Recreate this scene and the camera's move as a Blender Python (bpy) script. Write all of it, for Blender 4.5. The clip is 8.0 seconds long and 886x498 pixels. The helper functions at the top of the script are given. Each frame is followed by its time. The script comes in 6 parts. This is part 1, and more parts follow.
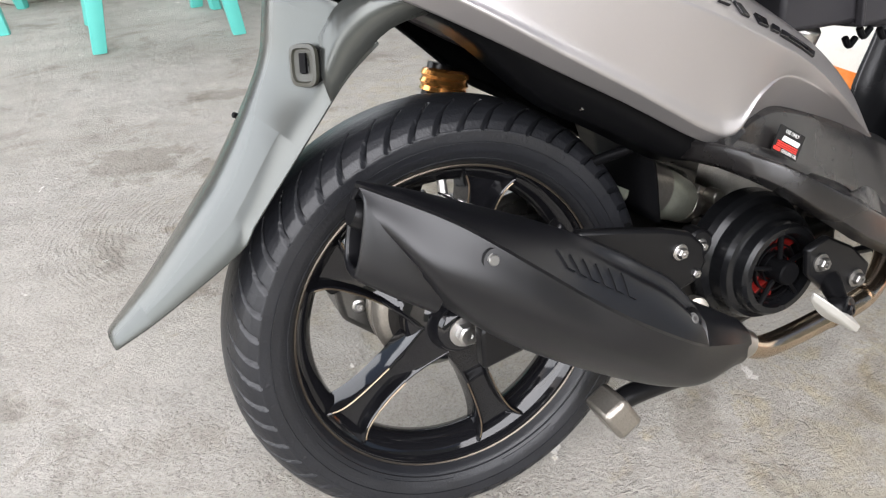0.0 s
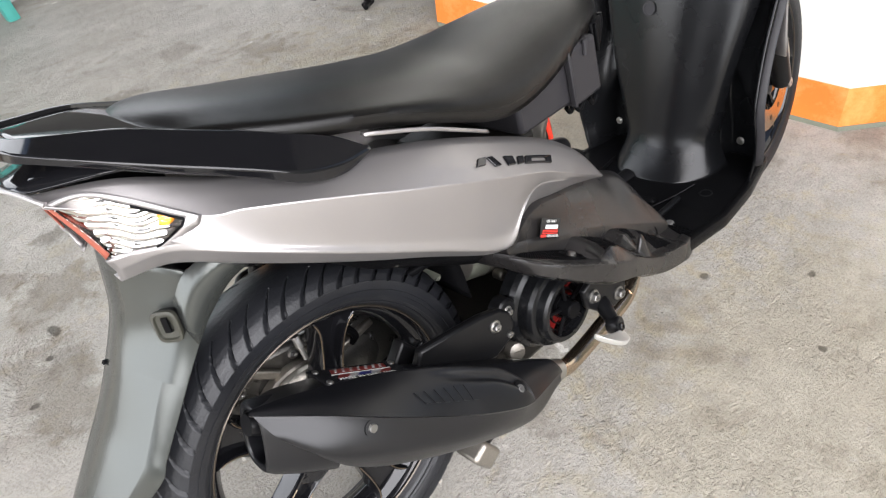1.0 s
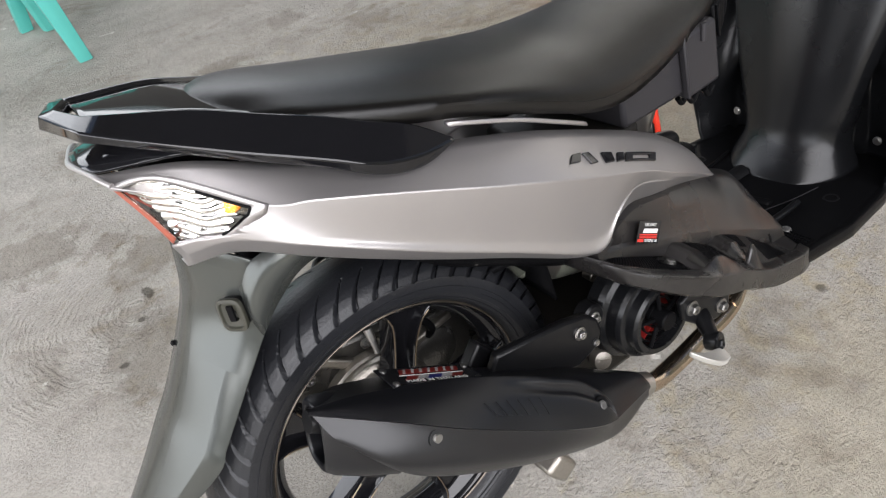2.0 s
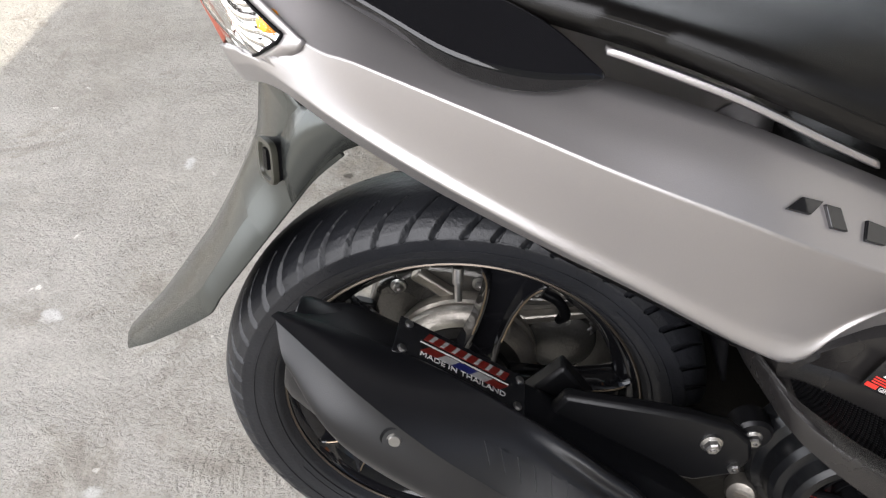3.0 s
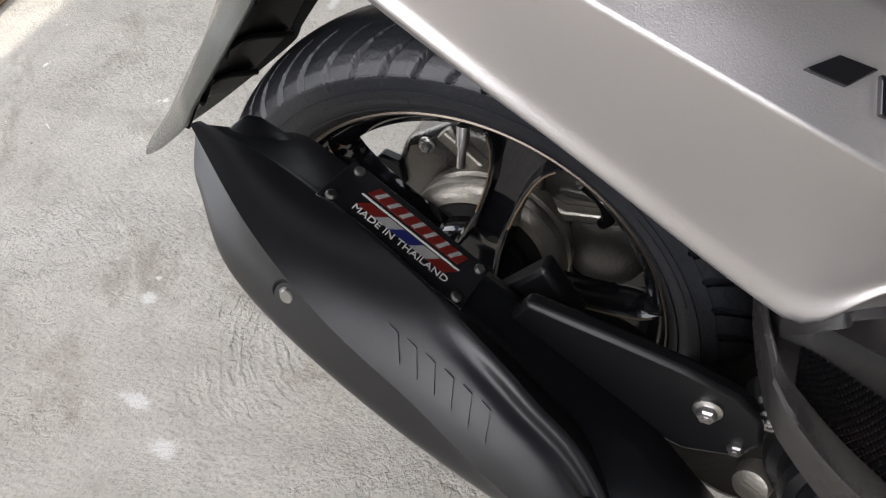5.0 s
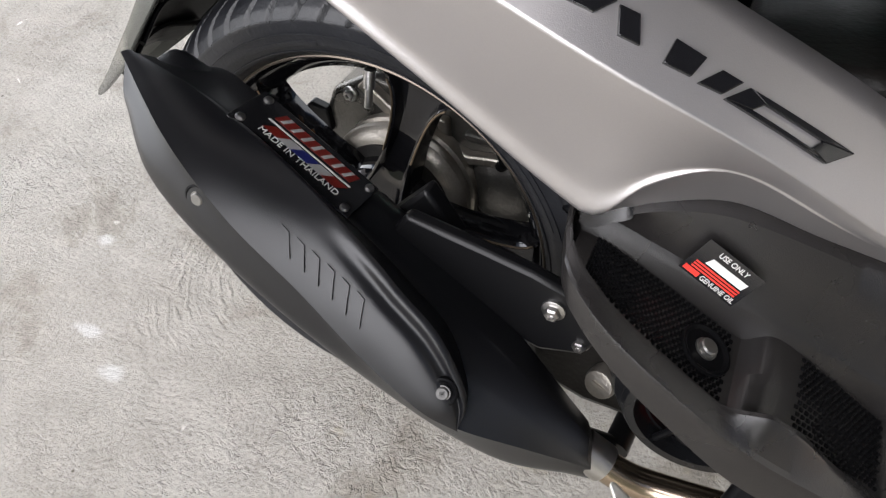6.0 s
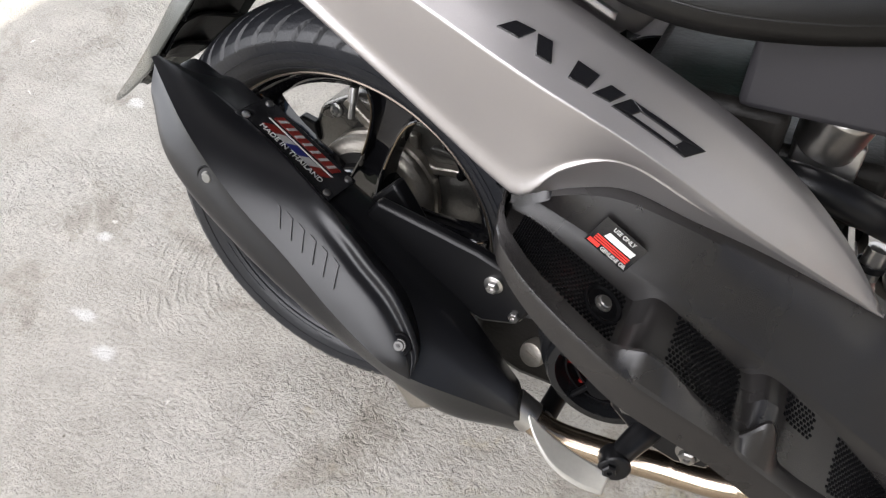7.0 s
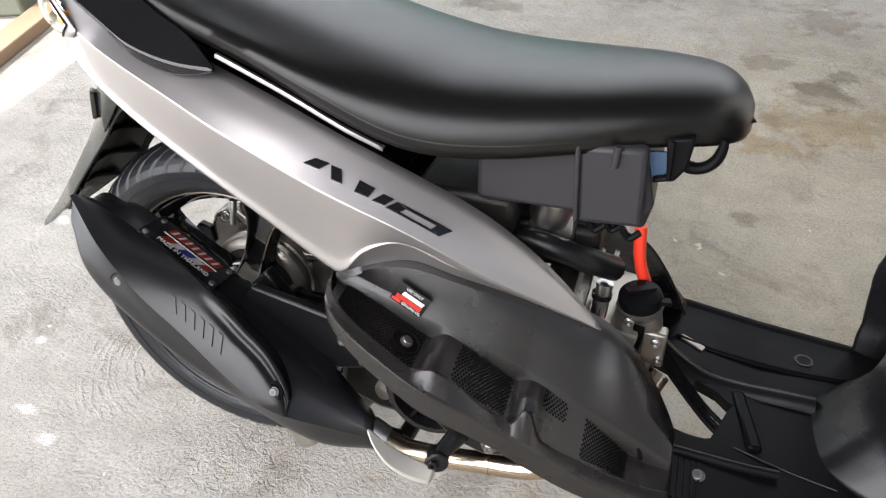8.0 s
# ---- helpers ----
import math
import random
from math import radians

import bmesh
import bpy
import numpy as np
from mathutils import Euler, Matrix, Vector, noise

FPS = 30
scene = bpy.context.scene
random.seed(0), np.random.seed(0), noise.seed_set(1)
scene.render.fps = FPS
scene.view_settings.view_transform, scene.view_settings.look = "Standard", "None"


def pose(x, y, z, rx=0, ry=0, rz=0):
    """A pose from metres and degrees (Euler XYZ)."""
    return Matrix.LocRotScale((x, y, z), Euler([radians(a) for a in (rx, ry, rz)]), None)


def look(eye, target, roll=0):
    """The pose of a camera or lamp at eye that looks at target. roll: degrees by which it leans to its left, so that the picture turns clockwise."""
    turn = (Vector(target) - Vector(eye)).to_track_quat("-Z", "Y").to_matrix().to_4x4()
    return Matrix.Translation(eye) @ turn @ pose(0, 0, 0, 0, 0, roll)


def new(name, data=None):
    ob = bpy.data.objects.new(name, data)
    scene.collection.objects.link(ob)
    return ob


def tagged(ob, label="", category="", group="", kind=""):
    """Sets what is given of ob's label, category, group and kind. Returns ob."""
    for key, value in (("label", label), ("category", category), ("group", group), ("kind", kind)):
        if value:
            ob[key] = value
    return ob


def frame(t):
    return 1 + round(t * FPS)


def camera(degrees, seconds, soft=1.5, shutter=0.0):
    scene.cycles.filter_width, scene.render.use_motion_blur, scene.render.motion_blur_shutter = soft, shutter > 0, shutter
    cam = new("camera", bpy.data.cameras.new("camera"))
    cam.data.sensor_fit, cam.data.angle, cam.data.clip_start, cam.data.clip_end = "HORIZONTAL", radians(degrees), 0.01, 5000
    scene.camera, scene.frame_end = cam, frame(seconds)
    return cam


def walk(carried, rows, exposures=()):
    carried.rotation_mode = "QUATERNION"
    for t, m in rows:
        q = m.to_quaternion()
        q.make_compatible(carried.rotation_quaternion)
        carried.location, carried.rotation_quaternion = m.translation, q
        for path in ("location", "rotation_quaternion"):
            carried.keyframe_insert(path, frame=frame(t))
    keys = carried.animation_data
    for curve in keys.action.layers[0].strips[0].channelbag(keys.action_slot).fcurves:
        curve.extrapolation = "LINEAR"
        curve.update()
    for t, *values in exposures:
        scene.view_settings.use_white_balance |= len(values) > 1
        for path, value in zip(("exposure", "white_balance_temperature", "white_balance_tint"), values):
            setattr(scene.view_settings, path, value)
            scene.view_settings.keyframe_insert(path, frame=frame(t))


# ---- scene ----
cam = camera(62.61, 8.0, soft=1.25)
PATH = [
    (0.00, look((-0.2657, -0.5890, 0.7769), (0.0592, 0.1893, 0.2397), -0.97)),
    (0.50, look((-0.2417, -0.5451, 0.9762), (0.1390, 0.1271, 0.3413), -2.99)),
    (1.00, look((-0.2675, -0.5559, 1.0851), (0.2306, 0.0158, 0.4332), -7.01)),
    (1.50, look((-0.2787, -0.5402, 1.0958), (0.2629, 0.0117, 0.4617), -7.40)),
    (2.00, look((-0.2131, -0.5181, 1.0652), (0.1679, 0.1241, 0.4000), -10.06)),
    (2.20, look((-0.1448, -0.5107, 1.0462), (0.1049, 0.1825, 0.3701), -11.00)),
    (3.30, look((0.0844, -0.3609, 0.8783), (-0.0651, 0.2863, 0.1308), -4.66)),
    (3.50, look((0.0880, -0.3325, 0.8566), (-0.0839, 0.2780, 0.0835), -5.66)),
    (4.00, look((0.1044, -0.2797, 0.8034), (-0.1563, 0.2960, 0.0284), -10.94)),
    (4.50, look((0.1460, -0.2914, 0.7916), (-0.2028, 0.2477, 0.0249), -12.54)),
    (5.00, look((0.2087, -0.3178, 0.7968), (-0.1398, 0.2135, 0.0246), -12.56)),
    (5.20, look((0.2357, -0.3266, 0.7993), (-0.1041, 0.2032, 0.0222), -12.69)),
    (6.30, look((0.3378, -0.3925, 0.8295), (0.0144, 0.1402, 0.0474), -7.87)),
    (6.50, look((0.3500, -0.4071, 0.8381), (0.0292, 0.1382, 0.0637), -6.64)),
    (7.00, look((0.3861, -0.4756, 0.8746), (0.0691, 0.1142, 0.1318), -3.90)),
    (7.50, look((0.4545, -0.5495, 0.9590), (0.1883, 0.1111, 0.2570), -1.61)),
    (8.00, look((0.5681, -0.5839, 1.0344), (0.2954, 0.0984, 0.3562), -5.25)),
]
walk(cam, PATH, exposures=[(0.0, 0.86), (1.0, 0.86), (1.5, 0.65), (2.2, 0.56), (3.5, 0.49), (5.0, 0.41), (6.5, 0.65), (7.25, 0.70), (8.0, 0.84)])

# ---- light ----
SUN_EL, SUN_AZ = 58.0, 262.0
world = bpy.data.worlds.new("daylight")
scene.world = world
world.use_nodes = True
wn = world.node_tree.nodes
sky = wn.new("ShaderNodeTexSky")
sky.sky_type, sky.sun_disc = "NISHITA", False
sky.sun_elevation, sky.sun_rotation = radians(SUN_EL), radians(SUN_AZ)
sky.air_density, sky.dust_density, sky.ozone_density = 1.0, 3.0, 0.6
wn["Background"].inputs["Strength"].default_value = 0.09
world.node_tree.links.new(sky.outputs["Color"], wn["Background"].inputs["Color"])
sun = new("sun", bpy.data.lights.new("sun", "SUN"))
sun.data.energy, sun.data.angle, sun.data.color = 4.5, radians(0.5), (1.0, 0.95, 0.86)
_a, _e = radians(SUN_AZ), radians(SUN_EL)
sun_dir = Vector((math.sin(_a) * math.cos(_e), math.cos(_a) * math.cos(_e), math.sin(_e)))
sun.matrix_world = look(sun_dir * 20, (0, 0, 0))


def sky_lamp(name, eye, target, sx, sy, watts, color):
    """An area lamp that stands for sky light from an unseen side of the shed."""
    ob = new(name, bpy.data.lights.new(name, "AREA"))
    ob.data.shape, ob.data.size, ob.data.size_y, ob.data.energy, ob.data.color = "RECTANGLE", sx, sy, watts, color
    ob.matrix_world = look(eye, target)
    return ob


sky_lamp("open_side_west_light", (-3.3, 0.7, 1.5), (0, 0.6, 0.7), 6.4, 2.0, 128, (0.955, 0.962, 1.0))
# added fill lamp that lifts the floor at the back; no opening known
sky_lamp("north_fill_light", (0.2, 4.25, 2.05), (0.3, 1.5, 0.0), 5.4, 1.8, 62, (0.985, 0.985, 1.0))
sky_lamp("open_side_south_light", (-0.65, -2.25, 2.14), (-0.45, -0.55, 1.10), 3.4, 2.85, 150, (0.993, 0.972, 1.0))


# ---- materials ----
def material(name, color, rough=0.5, metal=0.0, coat=0.0, vary=0.12, scale=6.0, grain=220.0, bump=0.05, rough_vary=0.1, spec=0.5):
    """A surface with stains at two scales, fine grain relief and uneven gloss."""
    m = bpy.data.materials.new(name)
    m.use_nodes = True
    n, l = m.node_tree.nodes, m.node_tree.links
    b = n["Principled BSDF"]
    b.inputs["Metallic"].default_value = metal
    b.inputs["Coat Weight"].default_value = coat
    b.inputs["Coat Roughness"].default_value = 0.06
    b.inputs["Specular IOR Level"].default_value = spec
    co = n.new("ShaderNodeTexCoord")
    big = n.new("ShaderNodeTexNoise")
    big.inputs["Scale"].default_value, big.inputs["Detail"].default_value = scale, 6
    fine = n.new("ShaderNodeTexNoise")
    fine.inputs["Scale"].default_value, fine.inputs["Detail"].default_value = grain, 3
    l.new(co.outputs["Object"], big.inputs["Vector"])
    l.new(co.outputs["Object"], fine.inputs["Vector"])
    mix = n.new("ShaderNodeMix")
    mix.data_type, mix.blend_type = "RGBA", "MULTIPLY"
    mix.inputs["Factor"].default_value = 1.0
    mix.inputs["A"].default_value = (*color, 1)
    add = n.new("ShaderNodeMath")
    add.operation = "MULTIPLY_ADD"
    l.new(big.outputs["Fac"], add.inputs[0])
    add.inputs[1].default_value = 2 * vary
    add.inputs[2].default_value = 1 - vary
    add2 = n.new("ShaderNodeMath")
    add2.operation = "MULTIPLY_ADD"
    l.new(fine.outputs["Fac"], add2.inputs[0])
    add2.inputs[1].default_value = vary
    l.new(add.outputs[0], add2.inputs[2])
    l.new(add2.outputs[0], mix.inputs["B"])
    l.new(mix.outputs["Result"], b.inputs["Base Color"])
    ro = n.new("ShaderNodeMath")
    ro.operation = "MULTIPLY_ADD"
    l.new(big.outputs["Fac"], ro.inputs[0])
    ro.inputs[1].default_value = 2 * rough_vary
    ro.inputs[2].default_value = max(0.02, rough - rough_vary)
    l.new(ro.outputs[0], b.inputs["Roughness"])
    if bump:
        bp = n.new("ShaderNodeBump")
        bp.inputs["Strength"].default_value, bp.inputs["Distance"].default_value = bump, 0.002
        l.new(fine.outputs["Fac"], bp.inputs["Height"])
        l.new(bp.outputs["Normal"], b.inputs["Normal"])
    return m


def concrete_material():
    m = bpy.data.materials.new("concrete_floor")
    m.use_nodes = True
    n, l = m.node_tree.nodes, m.node_tree.links
    b = n["Principled BSDF"]
    co = n.new("ShaderNodeTexCoord")

    def noise_tex(scale, detail=6, rough=0.6, distort=0.0, stretch=None):
        t = n.new("ShaderNodeTexNoise")
        t.inputs["Scale"].default_value, t.inputs["Detail"].default_value = scale, detail
        t.inputs["Roughness"].default_value, t.inputs["Distortion"].default_value = rough, distort
        if stretch:
            mp = n.new("ShaderNodeMapping")
            mp.inputs["Scale"].default_value = stretch[:3]
            mp.inputs["Rotation"].default_value = (0, 0, stretch[3])
            l.new(co.outputs["Object"], mp.inputs["Vector"])
            l.new(mp.outputs["Vector"], t.inputs["Vector"])
        else:
            l.new(co.outputs["Object"], t.inputs["Vector"])
        return t

    def ramp(src, stops):
        r = n.new("ShaderNodeValToRGB")
        r.color_ramp.elements[0].position, r.color_ramp.elements[0].color = stops[0][0], (*stops[0][1], 1)
        r.color_ramp.elements[1].position, r.color_ramp.elements[1].color = stops[-1][0], (*stops[-1][1], 1)
        for p, c in stops[1:-1]:
            e = r.color_ramp.elements.new(p)
            e.color = (*c, 1)
        l.new(src, r.inputs["Fac"])
        return r

    def mult(a, c, f=1.0, mode="MULTIPLY"):
        x = n.new("ShaderNodeMix")
        x.data_type, x.blend_type = "RGBA", mode
        x.inputs["Factor"].default_value = f
        l.new(a, x.inputs["A"])
        l.new(c, x.inputs["B"])
        return x.outputs["Result"]

    large = noise_tex(1.1, 8, 0.62, 0.4)
    base = ramp(large.outputs["Fac"], [(0.3, (0.350, 0.322, 0.278)), (0.5, (0.425, 0.400, 0.357)), (0.7, (0.495, 0.474, 0.432))])
    spots = noise_tex(4.2, 9, 0.68, 0.6)
    stain = ramp(spots.outputs["Fac"], [(0.55, (1, 1, 1)), (0.62, (0.76, 0.735, 0.70)), (0.72, (0.46, 0.44, 0.41))])
    c = mult(base.outputs["Color"], stain.outputs["Color"], 0.85)
    smear = noise_tex(2.0, 6, 0.6, 0.3, (1.0, 4.0, 1.0, 0.5))
    sm = ramp(smear.outputs["Fac"], [(0.45, (1, 1, 1)), (0.75, (0.74, 0.73, 0.71))])
    c = mult(c, sm.outputs["Color"], 0.7)
    chalk = noise_tex(5.5, 9, 0.75, 0.1)
    ch = ramp(chalk.outputs["Fac"], [(0.64, (0, 0, 0)), (0.72, (0.22, 0.22, 0.21))])
    c = mult(c, ch.outputs["Color"], 0.8, "ADD")
    grit = noise_tex(190, 6, 0.8)
    gr = ramp(grit.outputs["Fac"], [(0.32, (0.50, 0.49, 0.47)), (0.48, (1, 1, 1)), (0.68, (1.18, 1.18, 1.17))])
    c = mult(c, gr.outputs["Color"], 0.9)
    # hairline cracks, splashes of old paint and a cloudy middle scale
    warp = noise_tex(3.0, 5, 0.6)
    wadd = n.new("ShaderNodeVectorMath")
    wadd.operation = "MULTIPLY_ADD"
    l.new(warp.outputs["Color"], wadd.inputs[0])
    wadd.inputs[1].default_value = (0.5, 0.5, 0.0)
    l.new(co.outputs["Object"], wadd.inputs[2])
    crack = n.new("ShaderNodeTexVoronoi")
    crack.feature = "DISTANCE_TO_EDGE"
    crack.inputs["Scale"].default_value = 1.15
    l.new(wadd.outputs["Vector"], crack.inputs["Vector"])
    cr = ramp(crack.outputs["Distance"], [(0.0015, (0.55, 0.53, 0.5)), (0.006, (1, 1, 1))])
    c = mult(c, cr.outputs["Color"], 0.22)
    cloud = noise_tex(16, 6, 0.7, 0.3)
    cl = ramp(cloud.outputs["Fac"], [(0.32, (0.78, 0.77, 0.75)), (0.5, (1, 1, 1)), (0.68, (1.16, 1.16, 1.15))])
    c = mult(c, cl.outputs["Color"], 0.55)
    splash = noise_tex(11, 4, 0.5, 0.8)
    sp = ramp(splash.outputs["Fac"], [(0.715, (0, 0, 0)), (0.735, (0.35, 0.35, 0.34))])
    c = mult(c, sp.outputs["Color"], 0.9, "ADD")
    # single oil stains and dabs of dried mortar: centre, half width, half depth
    ragged = noise_tex(17, 6, 0.65, 0.3)

    def blot(cx, cy, rx, ry):
        a, b2, d = (n.new("ShaderNodeVectorMath") for _ in range(3))
        a.operation, b2.operation, d.operation = "SUBTRACT", "MULTIPLY", "LENGTH"
        l.new(co.outputs["Object"], a.inputs[0])
        a.inputs[1].default_value = (cx, cy, 0)
        l.new(a.outputs["Vector"], b2.inputs[0])
        b2.inputs[1].default_value = (1 / rx, 1 / ry, 0)
        l.new(b2.outputs["Vector"], d.inputs[0])
        q = n.new("ShaderNodeMath")
        q.operation = "MULTIPLY_ADD"
        l.new(ragged.outputs["Fac"], q.inputs[0])
        q.inputs[1].default_value = 3.2
        l.new(d.outputs["Value"], q.inputs[2])
        g = n.new("ShaderNodeMapRange")
        g.inputs["From Min"].default_value, g.inputs["From Max"].default_value = 2.70, 2.25
        l.new(q.outputs[0], g.inputs["Value"])
        return g.outputs["Result"]

    def over(spots_, color, f):
        nonlocal c
        for sx, sy, rx, ry in spots_:
            x = n.new("ShaderNodeMix")
            x.data_type, x.blend_type = "RGBA", "MULTIPLY" if f < 1 else "MIX"
            l.new(blot(sx, sy, rx, ry), x.inputs["Factor"])
            l.new(c, x.inputs["A"])
            x.inputs["B"].default_value = (*color, 1)
            c = x.outputs["Result"]

    over(((-0.33, 1.22, 0.13, 0.11), (-0.18, 1.12, 0.06, 0.04), (-0.06, 1.60, 0.13, 0.05), (0.90, 1.23, 0.09, 0.07), (0.78, 1.38, 0.06, 0.05), (0.95, 1.65, 0.12, 0.08), (0.42, 1.75, 0.10, 0.05), (-0.22, 0.72, 0.09, 0.16), (-0.10, 1.00, 0.10, 0.09)), (0.72, 0.70, 0.67), 0.5)
    over(((-0.16, 0.88, 0.012, 0.020), (-0.20, 0.80, 0.010, 0.012), (-0.27, 0.70, 0.014, 0.010), (0.02, 1.18, 0.016, 0.012), (0.84, -0.10, 0.010, 0.008), (0.98, -0.26, 0.012, 0.007), (0.80, -0.36, 0.008, 0.008)), (0.34, 0.33, 0.31), 0.5)
    over(((-0.731, 0.337, 0.020, 0.016), (-0.528, 0.021, 0.018, 0.016), (-0.44, -0.12, 0.030, 0.012), (-0.36, -0.16, 0.022, 0.014), (-0.62, 0.75, 0.014, 0.02)), (0.60, 0.59, 0.56), 1.0)
    # yellowed concrete on the open side, browner round the old stains
    over(((0.95, 0.80, 0.95, 0.80), (0.70, -0.40, 0.60, 0.35)), (1.0, 0.972, 0.885), 0.5)
    over(((0.93, 1.10, 0.20, 0.08), (0.80, 0.98, 0.12, 0.04)), (0.84, 0.76, 0.63), 0.5)
    over(((0.92, 1.27, 0.07, 0.05), (0.96, 1.34, 0.05, 0.03), (0.74, 0.70, 0.03, 0.02), (0.05, 1.33, 0.07, 0.05), (-0.02, 1.22, 0.05, 0.04)), (0.66, 0.65, 0.62), 0.5)
    pits = n.new("ShaderNodeTexVoronoi")
    pits.inputs["Scale"].default_value = 26
    l.new(co.outputs["Object"], pits.inputs["Vector"])
    pr = ramp(pits.outputs["Distance"], [(0.035, (0.35, 0.33, 0.3)), (0.075, (1, 1, 1))])
    pmask = noise_tex(9, 2)
    pm = ramp(pmask.outputs["Fac"], [(0.56, (0, 0, 0)), (0.60, (1, 1, 1))])
    px = n.new("ShaderNodeMix")
    px.data_type, px.blend_type = "RGBA", "MULTIPLY"
    l.new(pm.outputs["Color"], px.inputs["Factor"])
    l.new(c, px.inputs["A"])
    l.new(pr.outputs["Color"], px.inputs["B"])
    l.new(px.outputs["Result"], b.inputs["Base Color"])
    rr = n.new("ShaderNodeMath")
    rr.operation = "MULTIPLY_ADD"
    l.new(spots.outputs["Fac"], rr.inputs[0])
    rr.inputs[1].default_value, rr.inputs[2].default_value = -0.5, 1.05
    l.new(rr.outputs[0], b.inputs["Roughness"])
    # relief: grit, flaked skin in patches, and two fans of trowel ridges
    def sharpen(src, lo, hi):
        g = n.new("ShaderNodeMapRange")
        g.inputs["From Min"].default_value, g.inputs["From Max"].default_value = lo, hi
        l.new(src, g.inputs["Value"])
        return g.outputs["Result"]

    def calc(op, a, c2, add=None):
        x = n.new("ShaderNodeMath")
        x.operation = op
        for k, v in enumerate((a, c2, add)):
            if v is None:
                continue
            if isinstance(v, (int, float)):
                x.inputs[k].default_value = v
            else:
                l.new(v, x.inputs[k])
        return x.outputs[0]

    relief = calc("MULTIPLY", grit.outputs["Fac"], 1.0)
    relief = calc("MULTIPLY_ADD", noise_tex(48, 5, 0.65).outputs["Fac"], 0.9, relief)
    flakes = sharpen(noise_tex(62, 4, 0.62, 0.5).outputs["Fac"], 0.53, 0.60)
    chips = sharpen(noise_tex(34, 4, 0.6, 0.8, (1.0, 1.7, 1.0, 0.6)).outputs["Fac"], 0.55, 0.62)
    patchy = sharpen(noise_tex(3.2, 4, 0.6).outputs["Fac"], 0.40, 0.62)
    relief = calc("MULTIPLY_ADD", calc("MULTIPLY", flakes, patchy), 0.55, relief)
    relief = calc("MULTIPLY_ADD", calc("MULTIPLY", chips, patchy), -0.45, relief)
    for mx, my, rad, ox, oy in ((-0.37, 0.86, 0.24, -0.20, 0.84), (-0.33, 0.02, 0.15, -0.21, 0.07)):
        wv = n.new("ShaderNodeTexWave")
        wv.wave_type, wv.rings_direction = "RINGS", "Z"
        wv.inputs["Scale"].default_value, wv.inputs["Distortion"].default_value = 21, 5.0
        wv.inputs["Detail"].default_value, wv.inputs["Detail Scale"].default_value = 4, 1.8
        mp = n.new("ShaderNodeMapping")
        mp.inputs["Location"].default_value = (-ox, -oy, 0)
        l.new(co.outputs["Object"], mp.inputs["Vector"])
        l.new(mp.outputs["Vector"], wv.inputs["Vector"])
        dv = n.new("ShaderNodeVectorMath")
        dv.operation = "DISTANCE"
        l.new(co.outputs["Object"], dv.inputs[0])
        dv.inputs[1].default_value = (mx, my, 0)
        fan = calc("MULTIPLY", sharpen(dv.outputs["Value"], rad, rad * 0.5), sharpen(noise_tex(13.0, 4, 0.65).outputs["Fac"], 0.42, 0.60))
        relief = calc("MULTIPLY_ADD", calc("MULTIPLY", sharpen(wv.outputs["Fac"], 0.45, 0.95), fan), 0.58, relief)
    bp = n.new("ShaderNodeBump")
    bp.inputs["Strength"].default_value, bp.inputs["Distance"].default_value = 1.0, 0.0060
    l.new(relief, bp.inputs["Height"])
    l.new(bp.outputs["Normal"], b.inputs["Normal"])
    return m


def glass_material(name, color, rough=0.03):
    m = bpy.data.materials.new(name)
    m.use_nodes = True
    b = m.node_tree.nodes["Principled BSDF"]
    b.inputs["Base Color"].default_value = (*color, 1)
    b.inputs["Transmission Weight"].default_value = 1.0
    b.inputs["Roughness"].default_value, b.inputs["IOR"].default_value = rough, 1.16
    return m


def wall_material(name, color, dirt, lo=0.56, hi=0.74):
    m = material(name, color, 0.75, 0, vary=0.08, scale=3, grain=90, bump=0.25, spec=0.25)
    n, l = m.node_tree.nodes, m.node_tree.links
    b = n["Principled BSDF"]
    src = b.inputs["Base Color"].links[0].from_socket
    t = n.new("ShaderNodeTexNoise")
    t.inputs["Scale"].default_value, t.inputs["Detail"].default_value, t.inputs["Roughness"].default_value = 7, 9, 0.72
    co = n.new("ShaderNodeTexCoord")
    l.new(co.outputs["Object"], t.inputs["Vector"])
    r = n.new("ShaderNodeValToRGB")
    r.color_ramp.elements[0].position, r.color_ramp.elements[0].color = lo, (1, 1, 1, 1)
    r.color_ramp.elements[1].position, r.color_ramp.elements[1].color = hi, (*dirt, 1)
    l.new(t.outputs["Fac"], r.inputs["Fac"])
    x = n.new("ShaderNodeMix")
    x.data_type, x.blend_type = "RGBA", "MULTIPLY"
    x.inputs["Factor"].default_value = 0.9
    l.new(src, x.inputs["A"])
    l.new(r.outputs["Color"], x.inputs["B"])
    l.new(x.outputs["Result"], b.inputs["Base Color"])
    return m


CONCRETE = concrete_material()
WALL = wall_material("white_wall_paint", (0.78, 0.76, 0.70), (0.80, 0.78, 0.70))
ORANGE = wall_material("orange_wall_paint", (0.80, 0.22, 0.04), (1.06, 1.75, 3.2), 0.44, 0.66)
OLIVE_DUST = material("dusty_olive_plastic", (0.024, 0.024, 0.018), 0.4, vary=0.2, scale=40)
DIM_PLASTER = material("grey_plaster", (0.13, 0.125, 0.115), 0.85, vary=0.15, scale=3, bump=0.2)
GOLD = material("gold_anodised_cap", (0.78, 0.34, 0.09), 0.19, 0.92, vary=0.12, scale=40, bump=0.04)
SCREW = material("worn_zinc_screw", (0.20, 0.195, 0.185), 0.36, 0.9, vary=0.2, scale=80, bump=0.05)
